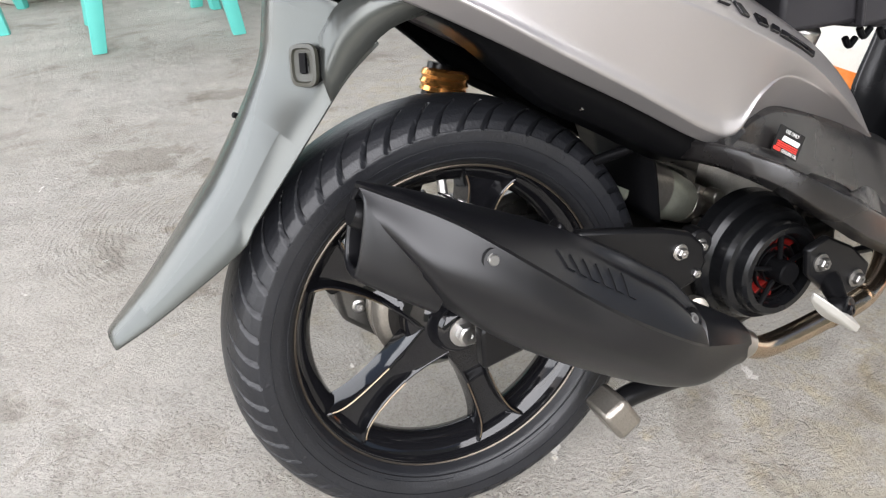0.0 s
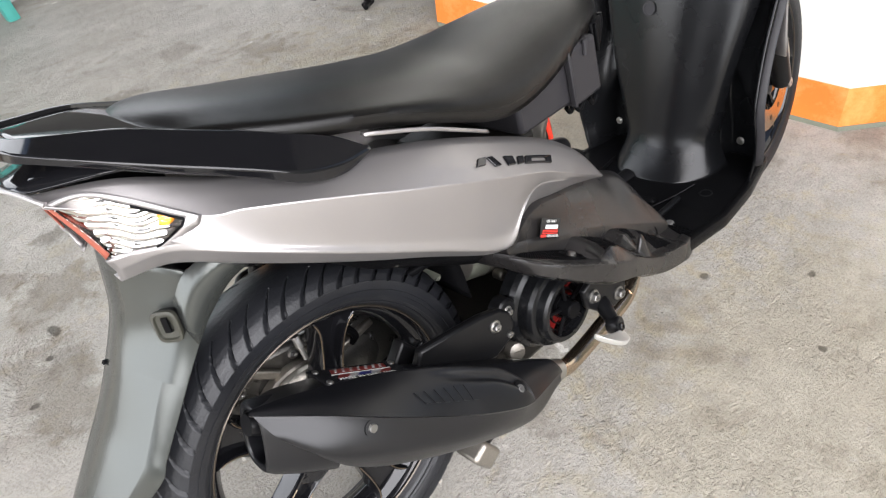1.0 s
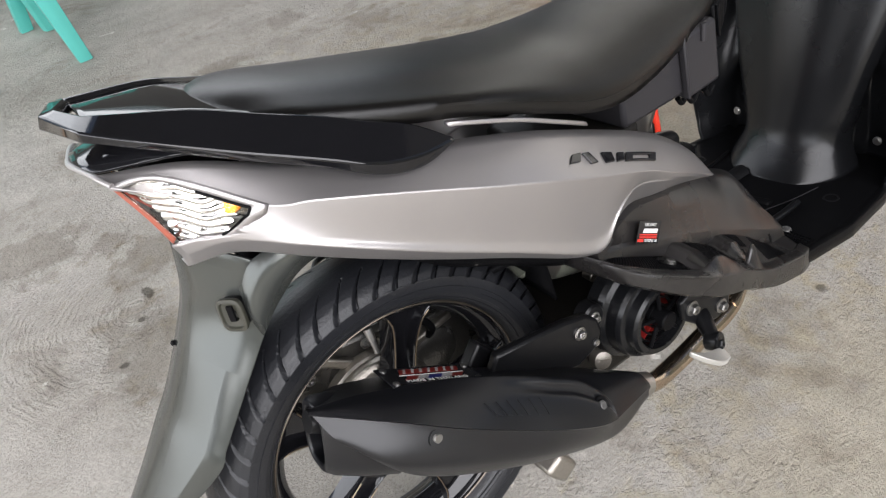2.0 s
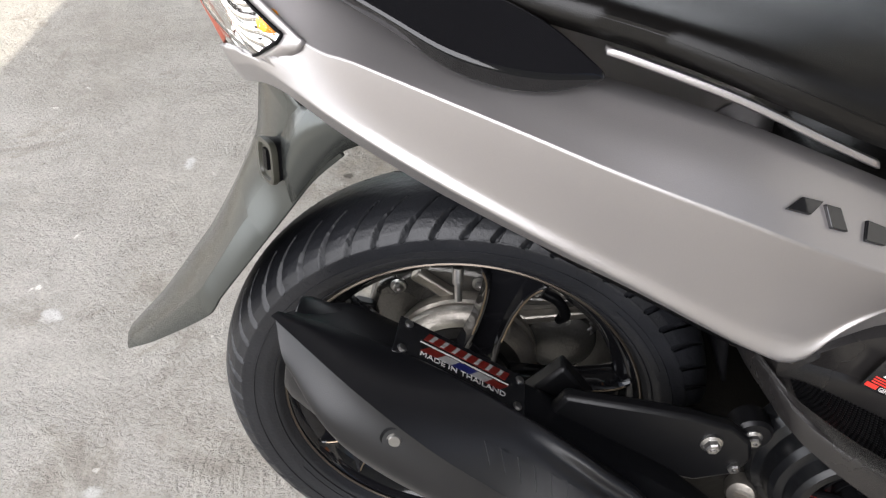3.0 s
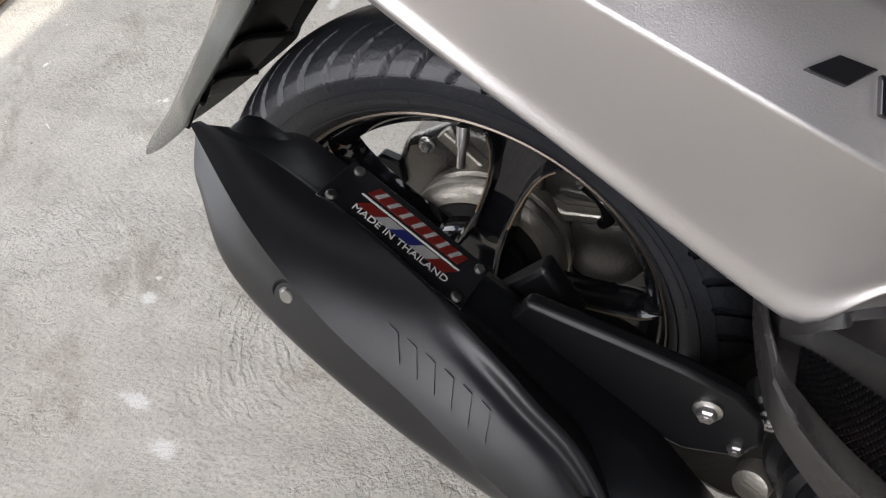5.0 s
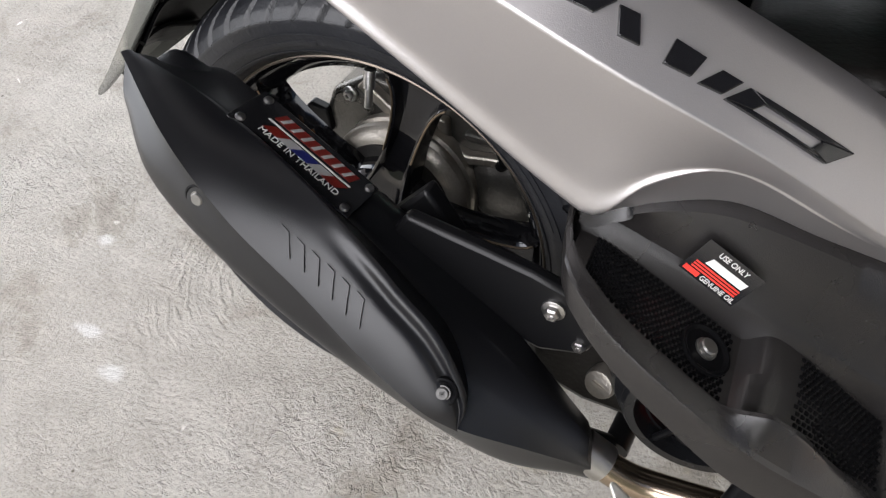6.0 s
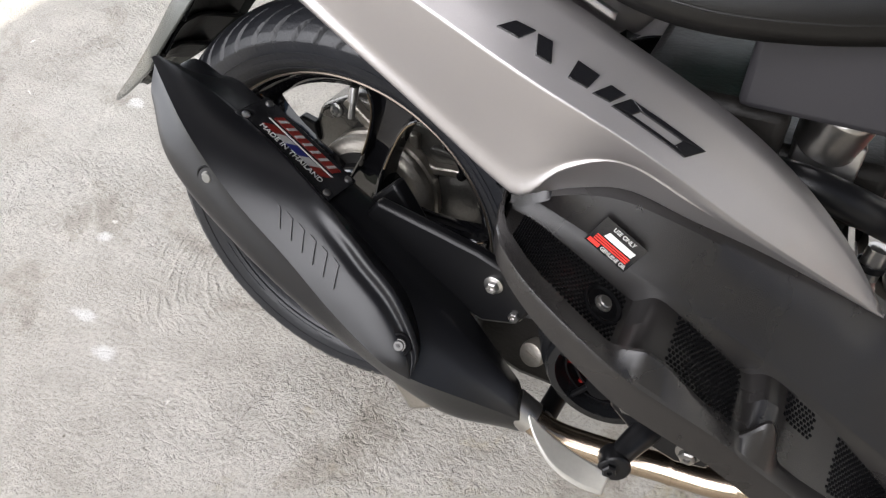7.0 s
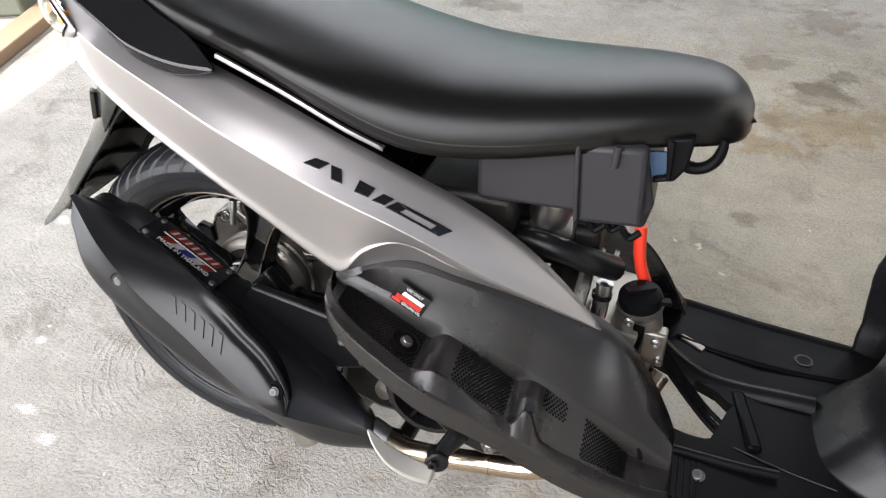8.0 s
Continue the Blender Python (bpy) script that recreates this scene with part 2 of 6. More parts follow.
# screw zinc darkened for heads that would glare under the lamps
BOLT = material("toned_down_zinc_screw", (0.10, 0.098, 0.095), 0.45, 0.4, vary=0.2, scale=80, bump=0.05)
CEIL = material("ceiling_board", (0.025, 0.024, 0.023), 0.8, vary=0.08)
SILVER = material("silver_satin_paint", (0.335, 0.319, 0.315), 0.39, 0.80, vary=0.10, scale=5, grain=1500, bump=0.10, rough_vary=0.05)
GREY_PLASTIC = material("dark_grey_satin_plastic", (0.022, 0.021, 0.023), 0.42, 0.0, vary=0.10, grain=700, bump=0.05, spec=0.2)
FENDER = material("satin_grey_fender_paint", (0.058, 0.062, 0.058), 0.21, 0.55, vary=0.12, grain=700, bump=0.02)
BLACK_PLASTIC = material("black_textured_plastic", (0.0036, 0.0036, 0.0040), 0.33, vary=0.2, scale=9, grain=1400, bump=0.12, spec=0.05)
BROWN_PLASTIC = material("black_brown_plastic", (0.0100, 0.0091, 0.0089), 0.28, vary=0.35, scale=10, grain=1200, bump=0.14, rough_vary=0.06, spec=0.50)
GLOSS_BLACK = material("gloss_black_paint", (0.006, 0.006, 0.007), 0.06, coat=0.0, vary=0.05, bump=0, rough_vary=0.02, spec=0.45)
BLACK_PAINT = material("black_satin_metal_paint", (0.005, 0.005, 0.0055), 0.32, vary=0.1, bump=0.03, spec=0.24)
MUFFLER = material("matt_black_heat_paint", (0.0036, 0.0037, 0.0046), 0.35, vary=0.25, scale=12, grain=1200, bump=0.08, rough_vary=0.06, spec=0.42)
RUBBER = material("tyre_rubber", (0.0080, 0.0085, 0.0102), 0.43, vary=0.40, scale=22, grain=300, bump=0.25, spec=0.40)
VINYL = material("black_seat_vinyl", (0.0036, 0.0033, 0.0031), 0.31, vary=0.1, scale=10, grain=1500, bump=0.14, rough_vary=0.05, spec=0.31)
ALU = material("cast_aluminium", (0.24, 0.222, 0.196), 0.36, 0.85, vary=0.40, scale=25, grain=350, bump=0.25, rough_vary=0.15)
CASE_ALU = material("oily_cast_aluminium", (0.092, 0.089, 0.083), 0.32, 0.85, vary=0.55, scale=22, grain=300, bump=0.30, rough_vary=0.18)
STEEL = material("zinc_steel", (0.42, 0.41, 0.40), 0.32, 1.0, vary=0.15, scale=60, bump=0.05)
RIM_LINE = material("bronze_rim_edge", (0.105, 0.088, 0.072), 0.34, 0.9, vary=0.1, bump=0.02)
BRONZE_EDGE = material("bronze_spoke_edge", (0.22, 0.17, 0.12), 0.35, 0.9, vary=0.1, bump=0.02)
BRONZE = material("heat_tinted_stainless_pipe", (0.43, 0.345, 0.265), 0.23, 1.0, vary=0.2, scale=14, bump=0.04)
SATIN_BLACK = material("satin_black_moulded_plastic", (0.0050, 0.0052, 0.0058), 0.26, vary=0.15, scale=7, grain=1200, bump=0.05, spec=0.32)
SILVER_INK = material("silver_print", (0.27, 0.265, 0.26), 0.4, vary=0.05, bump=0)
PEG_METAL = material("dull_cast_peg", (0.44, 0.43, 0.40), 0.48, 0.45, vary=0.15, scale=30, bump=0.06)
OLIVE = material("olive_grey_motor_paint", (0.30, 0.31, 0.25), 0.34, 0.5, vary=0.25, scale=30, bump=0.1)
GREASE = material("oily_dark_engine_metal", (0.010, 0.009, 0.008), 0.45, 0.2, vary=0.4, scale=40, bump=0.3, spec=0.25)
FAN_RED = material("red_fan_plastic", (0.20, 0.010, 0.008), 0.4)
RED = material("red_plastic", (0.75, 0.045, 0.02), 0.35, vary=0.08)
AMBER = material("amber_plastic", (0.85, 0.28, 0.03), 0.2, coat=0.6)
LENS = glass_material("clear_lens", (0.97, 0.96, 0.94), 0.04)
DULL_RED = material("dull_red_reflector", (0.24, 0.065, 0.042), 0.30, vary=0.15, scale=30)
REFLECTOR = material("chromed_reflector", (0.80, 0.80, 0.79), 0.11, 1.0, vary=0.05, bump=0)
TAIL_RED = material("red_tail_lens", (0.16, 0.02, 0.012), 0.15, coat=0.8)
WHITE_INK = material("white_print", (0.55, 0.54, 0.52), 0.5, vary=0.04, bump=0)
RED_INK = material("red_print", (0.62, 0.03, 0.02), 0.45, vary=0.06, bump=0)
DARK_RED_INK = material("dark_red_print", (0.115, 0.009, 0.006), 0.35, vary=0.06, bump=0)
BLUE_INK = material("blue_print", (0.010, 0.013, 0.095), 0.45, vary=0.06, bump=0)
BLACK_INK = material("black_print", (0.008, 0.008, 0.009), 0.25, vary=0.05, bump=0)
TURQUOISE = material("turquoise_plastic", (0.10, 0.48, 0.42), 0.38, vary=0.06)
PAPER = material("stacked_paper", (0.66, 0.65, 0.66), 0.8, vary=0.2, scale=30, bump=0.1)
SACK = material("pale_woven_sack", (0.55, 0.53, 0.48), 0.85, vary=0.2, scale=14, bump=0.4)
WOOD = material("weathered_wood", (0.24, 0.16, 0.10), 0.7, vary=0.3, scale=10, bump=0.3)
MOSS = material("mossy_concrete", (0.16, 0.17, 0.13), 0.85, vary=0.35, scale=12, bump=0.5)
WHITE_RIM = material("white_rim_paint", (0.75, 0.75, 0.74), 0.3, vary=0.05)


# ---- building helpers ----
def spline(pts, n):
    """n points evenly spaced along a smooth curve through pts."""
    p = [Vector(q) for q in pts]
    if len(p) == 2:
        return [p[0].lerp(p[1], i / (n - 1)) for i in range(n)]
    ext = [2 * p[0] - p[1]] + p + [2 * p[-1] - p[-2]]
    fine = []
    for i in range(1, len(ext) - 2):
        a, b, c, d = ext[i - 1 : i + 3]
        for k in range(16):
            t = k / 16
            fine.append(0.5 * (2 * b + (c - a) * t + (2 * a - 5 * b + 4 * c - d) * t * t + (3 * b - a - 3 * c + d) * t ** 3))
    fine.append(p[-1])
    return even(fine, n)


def even(fine, n):
    s = [0.0]
    for a, b in zip(fine[:-1], fine[1:]):
        s.append(s[-1] + (b - a).length)
    out, j = [], 0
    for i in range(n):
        want = s[-1] * i / (n - 1)
        while j < len(s) - 2 and s[j + 1] < want:
            j += 1
        w = (want - s[j]) / max(1e-9, s[j + 1] - s[j])
        out.append(fine[j].lerp(fine[j + 1], min(1, max(0, w))))
    return out


def straight(pts, n):
    return even([Vector(q) for q in pts], n)


def finish(me, angle=32):
    me.polygons.foreach_set("use_smooth", [True] * len(me.polygons))
    me.set_sharp_from_angle(angle=radians(angle))


def part(name, bm, mat, parent=None, label="", angle=32, solid=0.0, bevel=0.0, subsurf=0, m=None, out=None):
    """Links a bmesh as one mesh object under a thing or a part. A sheet gets the thickness solid, away from the side out."""
    me = bpy.data.meshes.new(name)
    if solid:
        bm.normal_update()
        mid = sum((v.co for v in bm.verts), Vector()) / len(bm.verts)
        core = Vector((mid.x, 0, mid.z - 0.12))
        side = sum((f.normal.dot(Vector(out) if out else (f.calc_center_median() - core)) * f.calc_area() for f in bm.faces))
        if side < 0:
            bmesh.ops.reverse_faces(bm, faces=bm.faces)
    else:
        bmesh.ops.recalc_face_normals(bm, faces=bm.faces)
    bm.to_mesh(me)
    bm.free()
    me.materials.append(mat)
    finish(me, angle)
    ob = new(name, me)
    if parent:
        ob.parent = parent
    if m is not None:
        ob.matrix_basis = m
    if solid:
        md = ob.modifiers.new("thickness", "SOLIDIFY")
        md.thickness, md.offset = abs(solid), -1.0
    if subsurf:
        md = ob.modifiers.new("smooth", "SUBSURF")
        md.levels = md.render_levels = subsurf
    if bevel:
        md = ob.modifiers.new("edge", "BEVEL")
        md.width, md.segments, md.limit_method, md.angle_limit = bevel, 2, "ANGLE", radians(30)
    if label:
        tagged(ob, label)
    return ob


def grid(rows, closed=False, caps=False):
    """A sheet through rows of equally many points; closed joins the last row to the first."""
    bm = bmesh.new()
    vs = [[bm.verts.new(p) for p in r] for r in rows]
    k = len(vs)
    for i in range(k if closed else k - 1):
        a, b = vs[i], vs[(i + 1) % k]
        for j in range(len(a) - 1):
            q = [a[j], a[j + 1], b[j + 1], b[j]]
            q = list(dict.fromkeys(q))
            bm.faces.new(q)
    if caps:
        bm.faces.new([r[0] for r in vs])
        bm.faces.new([r[-1] for r in vs][::-1])
    bmesh.ops.remove_doubles(bm, verts=bm.verts, dist=1e-5)
    return bm


def sheet(rows, n, across=1, smooth=True):
    """Rows of control points made into even curves, with in-between rows."""
    cur = [spline(r, n) if smooth else straight(r, n) for r in rows]
    if across == 1:
        return cur
    cols = [spline([c[j] for c in cur], (len(cur) - 1) * across + 1) for j in range(n)]
    return [[cols[j][i] for j in range(n)] for i in range(len(cols[0]))]


def tube_bm(pts, r, seg=14, n=None, caps=True):
    """A round bar along a curve; r is a number or one radius a control point."""
    n = n or (2 if len(pts) == 2 else 8 * len(pts))
    c = spline(pts, n)
    rs = [r] * n if isinstance(r, (int, float)) else [float(np.interp(i / (n - 1), np.linspace(0, 1, len(r)), r)) for i in range(n)]
    up = Vector((0, 0, 1))
    rings = []
    for i, p in enumerate(c):
        t = (c[min(i + 1, n - 1)] - c[max(i - 1, 0)]).normalized()
        if i == 0:
            s = t.cross(up) if abs(t.z) < 0.9 else t.cross(Vector((1, 0, 0)))
        s = (s - t * s.dot(t)).normalized()
        u = t.cross(s)
        rings.append([p + rs[i] * (math.cos(2 * math.pi * k / seg) * s + math.sin(2 * math.pi * k / seg) * u) for k in range(seg)])
    bm = bmesh.new()
    vs = [[bm.verts.new(p) for p in g] for g in rings]
    for a, b in zip(vs[:-1], vs[1:]):
        for k in range(seg):
            bm.faces.new([a[k], a[(k + 1) % seg], b[(k + 1) % seg], b[k]])
    if caps:
        bm.faces.new(vs[0][::-1])
        bm.faces.new(vs[-1])
    return bm


def lathe_bm(profile, seg, at=(0, 0, 0), axis=(0, 1, 0), closed=False):
    """profile: (radius, distance along the axis) pairs turned round the axis."""
    q = Vector((0, 0, 1)).rotation_difference(Vector(axis))
    bm = bmesh.new()
    rings = []
    for r, d in profile:
        rings.append([bm.verts.new(Vector(at) + q @ Vector((r * math.cos(2 * math.pi * k / seg), r * math.sin(2 * math.pi * k / seg), d))) for k in range(seg)])
    pairs = list(zip(rings[:-1], rings[1:])) + ([(rings[-1], rings[0])] if closed else [])
    for a, b in pairs:
        for k in range(seg):
            bm.faces.new([a[k], a[(k + 1) % seg], b[(k + 1) % seg], b[k]])
    if not closed:
        for g in (rings[0][::-1], rings[-1]):
            bm.faces.new(g)
    bmesh.ops.remove_doubles(bm, verts=bm.verts, dist=1e-6)
    return bm


def plate_bm(outline, y0, y1, hole=None):
    """A flat plate with an outline in x and z, between two values of y."""
    bm = bmesh.new()
    a = [bm.verts.new((x, y0, z)) for x, z in outline]
    b = [bm.verts.new((x, y1, z)) for x, z in outline]
    bm.faces.new(a)
    bm.faces.new(b[::-1])
    k = len(a)
    for i in range(k):
        bm.faces.new([a[i], b[i], b[(i + 1) % k], a[(i + 1) % k]])
    return bm


def box_bm(c, size, turn=(0, 0, 0)):
    bm = bmesh.new()
    bmesh.ops.create_cube(bm, size=1.0)
    bmesh.ops.transform(bm, matrix=pose(*c, *turn) @ Matrix.Diagonal((*size, 1)), verts=bm.verts)
    return bm


def frame_at(o, x, y):
    """A pose with its origin at o, its x axis along x and y axis near y."""
    x = Vector(x).normalized()
    z = x.cross(Vector(y)).normalized()
    y = z.cross(x)
    m = Matrix((x, y, z)).transposed().to_4x4()
    m.translation = o
    return m


def join(*bms):
    out = bmesh.new()
    for b in bms:
        me = bpy.data.meshes.new("join")
        b.to_mesh(me)
        b.free()
        out.from_mesh(me)
        bpy.data.meshes.remove(me)
    return out


def bolt_bm(at, axis, r=0.009, h=0.007):
    """A hexagon head with a flange and a rounded top."""
    q = lathe_bm([(r * 1.45, 0), (r * 1.45, 0.002), (r * 1.1, 0.003)], 18, at, axis)
    a = Vector(axis).normalized()
    return join(q, lathe_bm([(r, 0.002), (r, h), (r * 0.78, h + 0.0015), (r * 0.4, h + 0.0015), (r * 0.36, h - 0.001)], 6, at, axis))


def socket_bm(at, axis, r=0.008, h=0.006):
    """A round cap screw with a hexagon socket."""
    return join(lathe_bm([(r * 1.25, 0), (r * 1.25, 0.0015), (r, 0.0015), (r, h - 0.001), (r * 0.85, h), (r * 0.5, h)], 18, at, axis),
                lathe_bm([(r * 0.5, h), (r * 0.48, h - 0.003), (0.0005, h - 0.003)], 6, at, axis))


def letters(name, body, size, m, mat, parent):
    """A word in the built-in font as a thin mesh."""
    cu = bpy.data.curves.new(name, "FONT")
    cu.body, cu.size, cu.extrude, cu.align_x, cu.align_y = body, size, 0.0002, "LEFT", "BOTTOM"
    tmp = new(name, cu)
    me = bpy.data.meshes.new_from_object(tmp.evaluated_get(bpy.context.evaluated_depsgraph_get()))
    bpy.data.objects.remove(tmp)
    bpy.data.curves.remove(cu)
    xs = [v.co.x for v in me.vertices]
    ob = new(name, me)
    me.materials.clear()
    me.materials.append(mat)
    ob.parent = parent
    ob.matrix_basis = m
    return ob, max(xs)


def patch_bm(surf, quad, lift, nu=5, nv=7):
    """A raised patch that follows a surface function, with walls down to it; quad: four corners in u and v."""
    (a, b, c, d) = [Vector((*q, 0)) for q in quad]
    top = []
    for i in range(nu + 1):
        row = []
        for j in range(nv + 1):
            q = a.lerp(b, j / nv).lerp(d.lerp(c, j / nv), i / nu)
            p = surf(q.x, q.y)
            n = (surf(min(1, q.x + 0.02), q.y) - surf(max(0, q.x - 0.02), q.y)).cross(surf(q.x, min(1, q.y + 0.01)) - surf(q.x, max(0, q.y - 0.01))).normalized()
            n = n if n.y < 0 else -n
            row.append((p + n * lift, p - n * 0.001))
        top.append(row)
    bm = bmesh.new()
    up = [[bm.verts.new(q[0]) for q in r] for r in top]
    for r, s in zip(up[:-1], up[1:]):
        for j in range(nv):
            bm.faces.new([r[j], r[j + 1], s[j + 1], s[j]])
    ring = [(0, j) for j in range(nv)] + [(i, nv) for i in range(nu)] + [(nu, j) for j in range(nv, 0, -1)] + [(i, 0) for i in range(nu, 0, -1)]
    low = [bm.verts.new(top[i][j][1]) for i, j in ring]
    for k in range(len(ring)):
        i, j = ring[k]
        g, h = ring[(k + 1) % len(ring)]
        bm.faces.new([up[i][j], up[g][h], low[(k + 1) % len(ring)], low[k]])
    return bm


def surf_of(rows):
    """u across the rows, v along them, both 0 to 1."""
    def f(u, v):
        a, b = u * (len(rows) - 1), v * (len(rows[0]) - 1)
        i, j = min(int(a), len(rows) - 2), min(int(b), len(rows[0]) - 2)
        p, q = a - i, b - j
        return (rows[i][j].lerp(rows[i][j + 1], q)).lerp(rows[i + 1][j].lerp(rows[i + 1][j + 1], q), p)
    return f


# ---- the place ----
def build_place():
    bm = bmesh.new()
    v = [bm.verts.new(p) for p in ((-60, -60, 0), (60, -60, 0), (60, 60, 0), (-60, 60, 0))]
    bm.faces.new(v)
    tagged(part("floor", bm, CONCRETE), "worn grey concrete floor with stains and trowel marks", "floor", kind="structure")
    # corner of the painted wall
    line = [(1.422, 1.256), (1.528, -0.083), (2.95, -1.33)]
    back = [(3.10, -1.15), (1.72, 0.06), (1.60, 1.27)]
    # unseen top edge, kept low so the grab rail mirrors no white wall
    ob = prism("wall_east", line + back, 0.118, 1.5, WALL)
    tagged(ob, "low white painted wall with a corner, scuffed", "wall", kind="structure")
    o = 0.004
    line2 = [(1.422 - o, 1.256 + o), (1.528 - o * 1.2, -0.083), (2.95 - o, -1.33 - o)]
    ob = prism("trim", line2 + back, 0.012, 0.120, ORANGE)
    tagged(ob, "orange painted band along the foot of the wall", "skirting band", kind="structure")
    ob = prism("baseboard", [(x - 0.006, y - 0.002) for x, y in line] + back, 0.0, 0.013, MOSS)
    tagged(ob, "thin grey mortar fillet under the orange band", "skirting", kind="structure")
    # unseen walls and ceiling, added to close the place and shape the light
    ob = prism("added_wall_north", [(-3.0, 4.3), (3.6, 4.3), (3.6, 4.45), (-3.0, 4.45)], 0, 1.1, DIM_PLASTER)
    tagged(ob, "added unseen grey parapet below the north fill lamp", "wall", kind="structure")
    ob = prism("added_wall_far_east", [(3.45, -1.2), (3.6, -1.2), (3.6, 4.3), (3.45, 4.3)], 0, 3.4, DIM_PLASTER)
    tagged(ob, "added unseen grey wall that closes the far side", "wall", kind="structure")
    ob = prism("added_wall_south_east", [(0.90, -3.15), (3.6, -3.15), (3.6, -3.0), (0.90, -3.0)], 0, 3.4, MOSS)
    tagged(ob, "added unseen concrete wall that blocks light beside the open side", "wall", kind="structure")
    ob = prism("added_wall_south_west", [(-3.3, -3.15), (-2.4, -3.15), (-2.4, -3.0), (-3.3, -3.0)], 0, 3.4, MOSS)
    tagged(ob, "added unseen concrete wall that blocks light beside the open side", "wall", kind="structure")
    ob = prism("added_wall_south", [(-2.4, -3.15), (0.90, -3.15), (0.90, -3.0), (-2.4, -3.0)], 0, 0.9, MOSS)
    tagged(ob, "added unseen concrete parapet that blocks low light from the south", "wall", kind="structure")
    ob = prism("ceiling", [(-3.35, -1.5), (3.6, -1.5), (3.6, 4.45), (-3.35, 4.45)], 3.4, 3.5, CEIL)
    tagged(ob, "unseen dark ceiling that shades the open shed", "ceiling", kind="structure")


def prism(name, outline, z0, z1, mat, parent=None):
    bm = bmesh.new()
    a = [bm.verts.new((x, y, z0)) for x, y in outline]
    b = [bm.verts.new((x, y, z1)) for x, y in outline]
    bm.faces.new(a[::-1])
    bm.faces.new(b)
    k = len(a)
    for i in range(k):
        bm.faces.new([a[i], a[(i + 1) % k], b[(i + 1) % k], b[i]])
    return part(name, bm, mat, parent)


build_place()

# ---- the scooter: x ahead, y to its left, z up along its own frame; it leans on its side stand ----
LEAN = -10.517
scooter = new("scooter")
scooter.matrix_world = pose(0, 0, 0.0058, LEAN, 0, 0)
tagged(scooter, "silver-grey motor scooter with black plastics leaning on its stand", "scooter")
HUB = Vector((0, 0, 0.25))


def ease(t):
    t = min(1.0, max(0.0, t))
    return t * t * (3 - 2 * t)


def mirror(pts):
    return [(x, -y, z) for x, y, z in pts]


def tyre_bm(R, width, bead_r, seg, grooves):
    """A tyre with slanting tread grooves cut into both shoulders."""
    # half section: distance from the middle and radius, as shares of the half width and of the tyre's height
    half, tall = width / 2, R - bead_r
    ys = [0, 0.18, 0.36, 0.54, 0.70, 0.82, 0.92, 0.985, 1.0, 0.985, 0.93, 0.80, 0.62]
    hs = [1.0, 0.992, 0.97, 0.93, 0.87, 0.80, 0.71, 0.60, 0.585, 0.42, 0.25, 0.09, 0.0]
    s_ = np.linspace(0, 1, len(ys))
    sm = 105 if seg > 1000 else 60
    t_ = np.linspace(0, 1, sm)
    yy, hh = np.interp(t_, s_, ys), np.interp(t_, s_, hs)
    for _ in range(2):
        yy[1:-1] = (yy[:-2] + 2 * yy[1:-1] + yy[2:]) / 4
        hh[1:-1] = (hh[:-2] + 2 * hh[1:-1] + hh[2:]) / 4
    prof = [(-half * y, bead_r + tall * h, -t) for y, h, t in zip(yy[::-1], hh[::-1], t_[::-1])] + [(half * y, bead_r + tall * h, t) for y, h, t in zip(yy[1:], hh[1:], t_[1:])]
    th = 2 * math.pi * np.arange(seg) / seg
    rows = []
    pitch = 2 * math.pi / grooves
    for y, r, a in prof:
        s = abs(a)
        g = np.zeros(seg)
        if 0.10 < s < 0.645:
            w = (s - 0.10) / 0.545
            shift = pitch * 1.8 * (1 - w) ** 1.7
            ph = np.mod(th + (shift if a < 0 else shift + pitch / 2), pitch) / pitch
            odd = np.mod(np.floor((th + (shift if a < 0 else shift + pitch / 2)) / pitch), 2)
            reach = np.where(odd > 0.5, 0.52, 0.16)
            wid = np.where(w > reach, 0.06 + 0.08 * np.clip((w - reach) / 0.35, 0, 1), 0.0) * min(1, (1 - w) / 0.05 + 0.4)
            d = np.minimum(ph, 1 - ph)
            g = 0.0085 * np.clip((wid - d) / 0.03, 0, 1)
        if 0.645 <= s < 0.685:
            g = g + 0.0012
        rr = r - g
        rows.append(np.stack([rr * np.cos(th), np.full(seg, y), rr * np.sin(th)], 1))
    co = np.concatenate(rows)
    k = len(rows)
    i, j = np.meshgrid(np.arange(k - 1), np.arange(seg), indexing="ij")
    jn = (j + 1) % seg
    faces = np.stack([i * seg + j, i * seg + jn, (i + 1) * seg + jn, (i + 1) * seg + j], -1).reshape(-1, 4)
    return co, faces


def tyre(name, R, width, bead_r, seg, grooves, parent, label):
    co, faces = tyre_bm(R, width, bead_r, seg, grooves)
    me = bpy.data.meshes.new(name)
    me.from_pydata(co.tolist(), [], faces.tolist())
    me.materials.append(RUBBER)
    finish(me, 40)
    me.update()
    ob = new(name, me)
    ob.parent = parent
    return tagged(ob, label)


SPOKE_T = (0.0, 0.2, 0.4, 0.65, 0.82, 0.92, 1.0)
SPOKE_W = (0.0270, 0.0205, 0.0172, 0.0178, 0.0212, 0.0260, 0.0350)


def spoke_frame(a, t, r0, r1, y):
    """A function from (across, depth) to a place on the spoke, its half width and how deep its middle is sunk."""
    r, w = r0 + (r1 - r0) * t, float(np.interp(t, SPOKE_T, SPOKE_W))

    def at(c, d):
        return Vector((r * math.cos(a) - c * math.sin(a), y + d, r * math.sin(a) + c * math.cos(a)))
    return at, w, 0.013 * ease((t - 0.22) / 0.35)


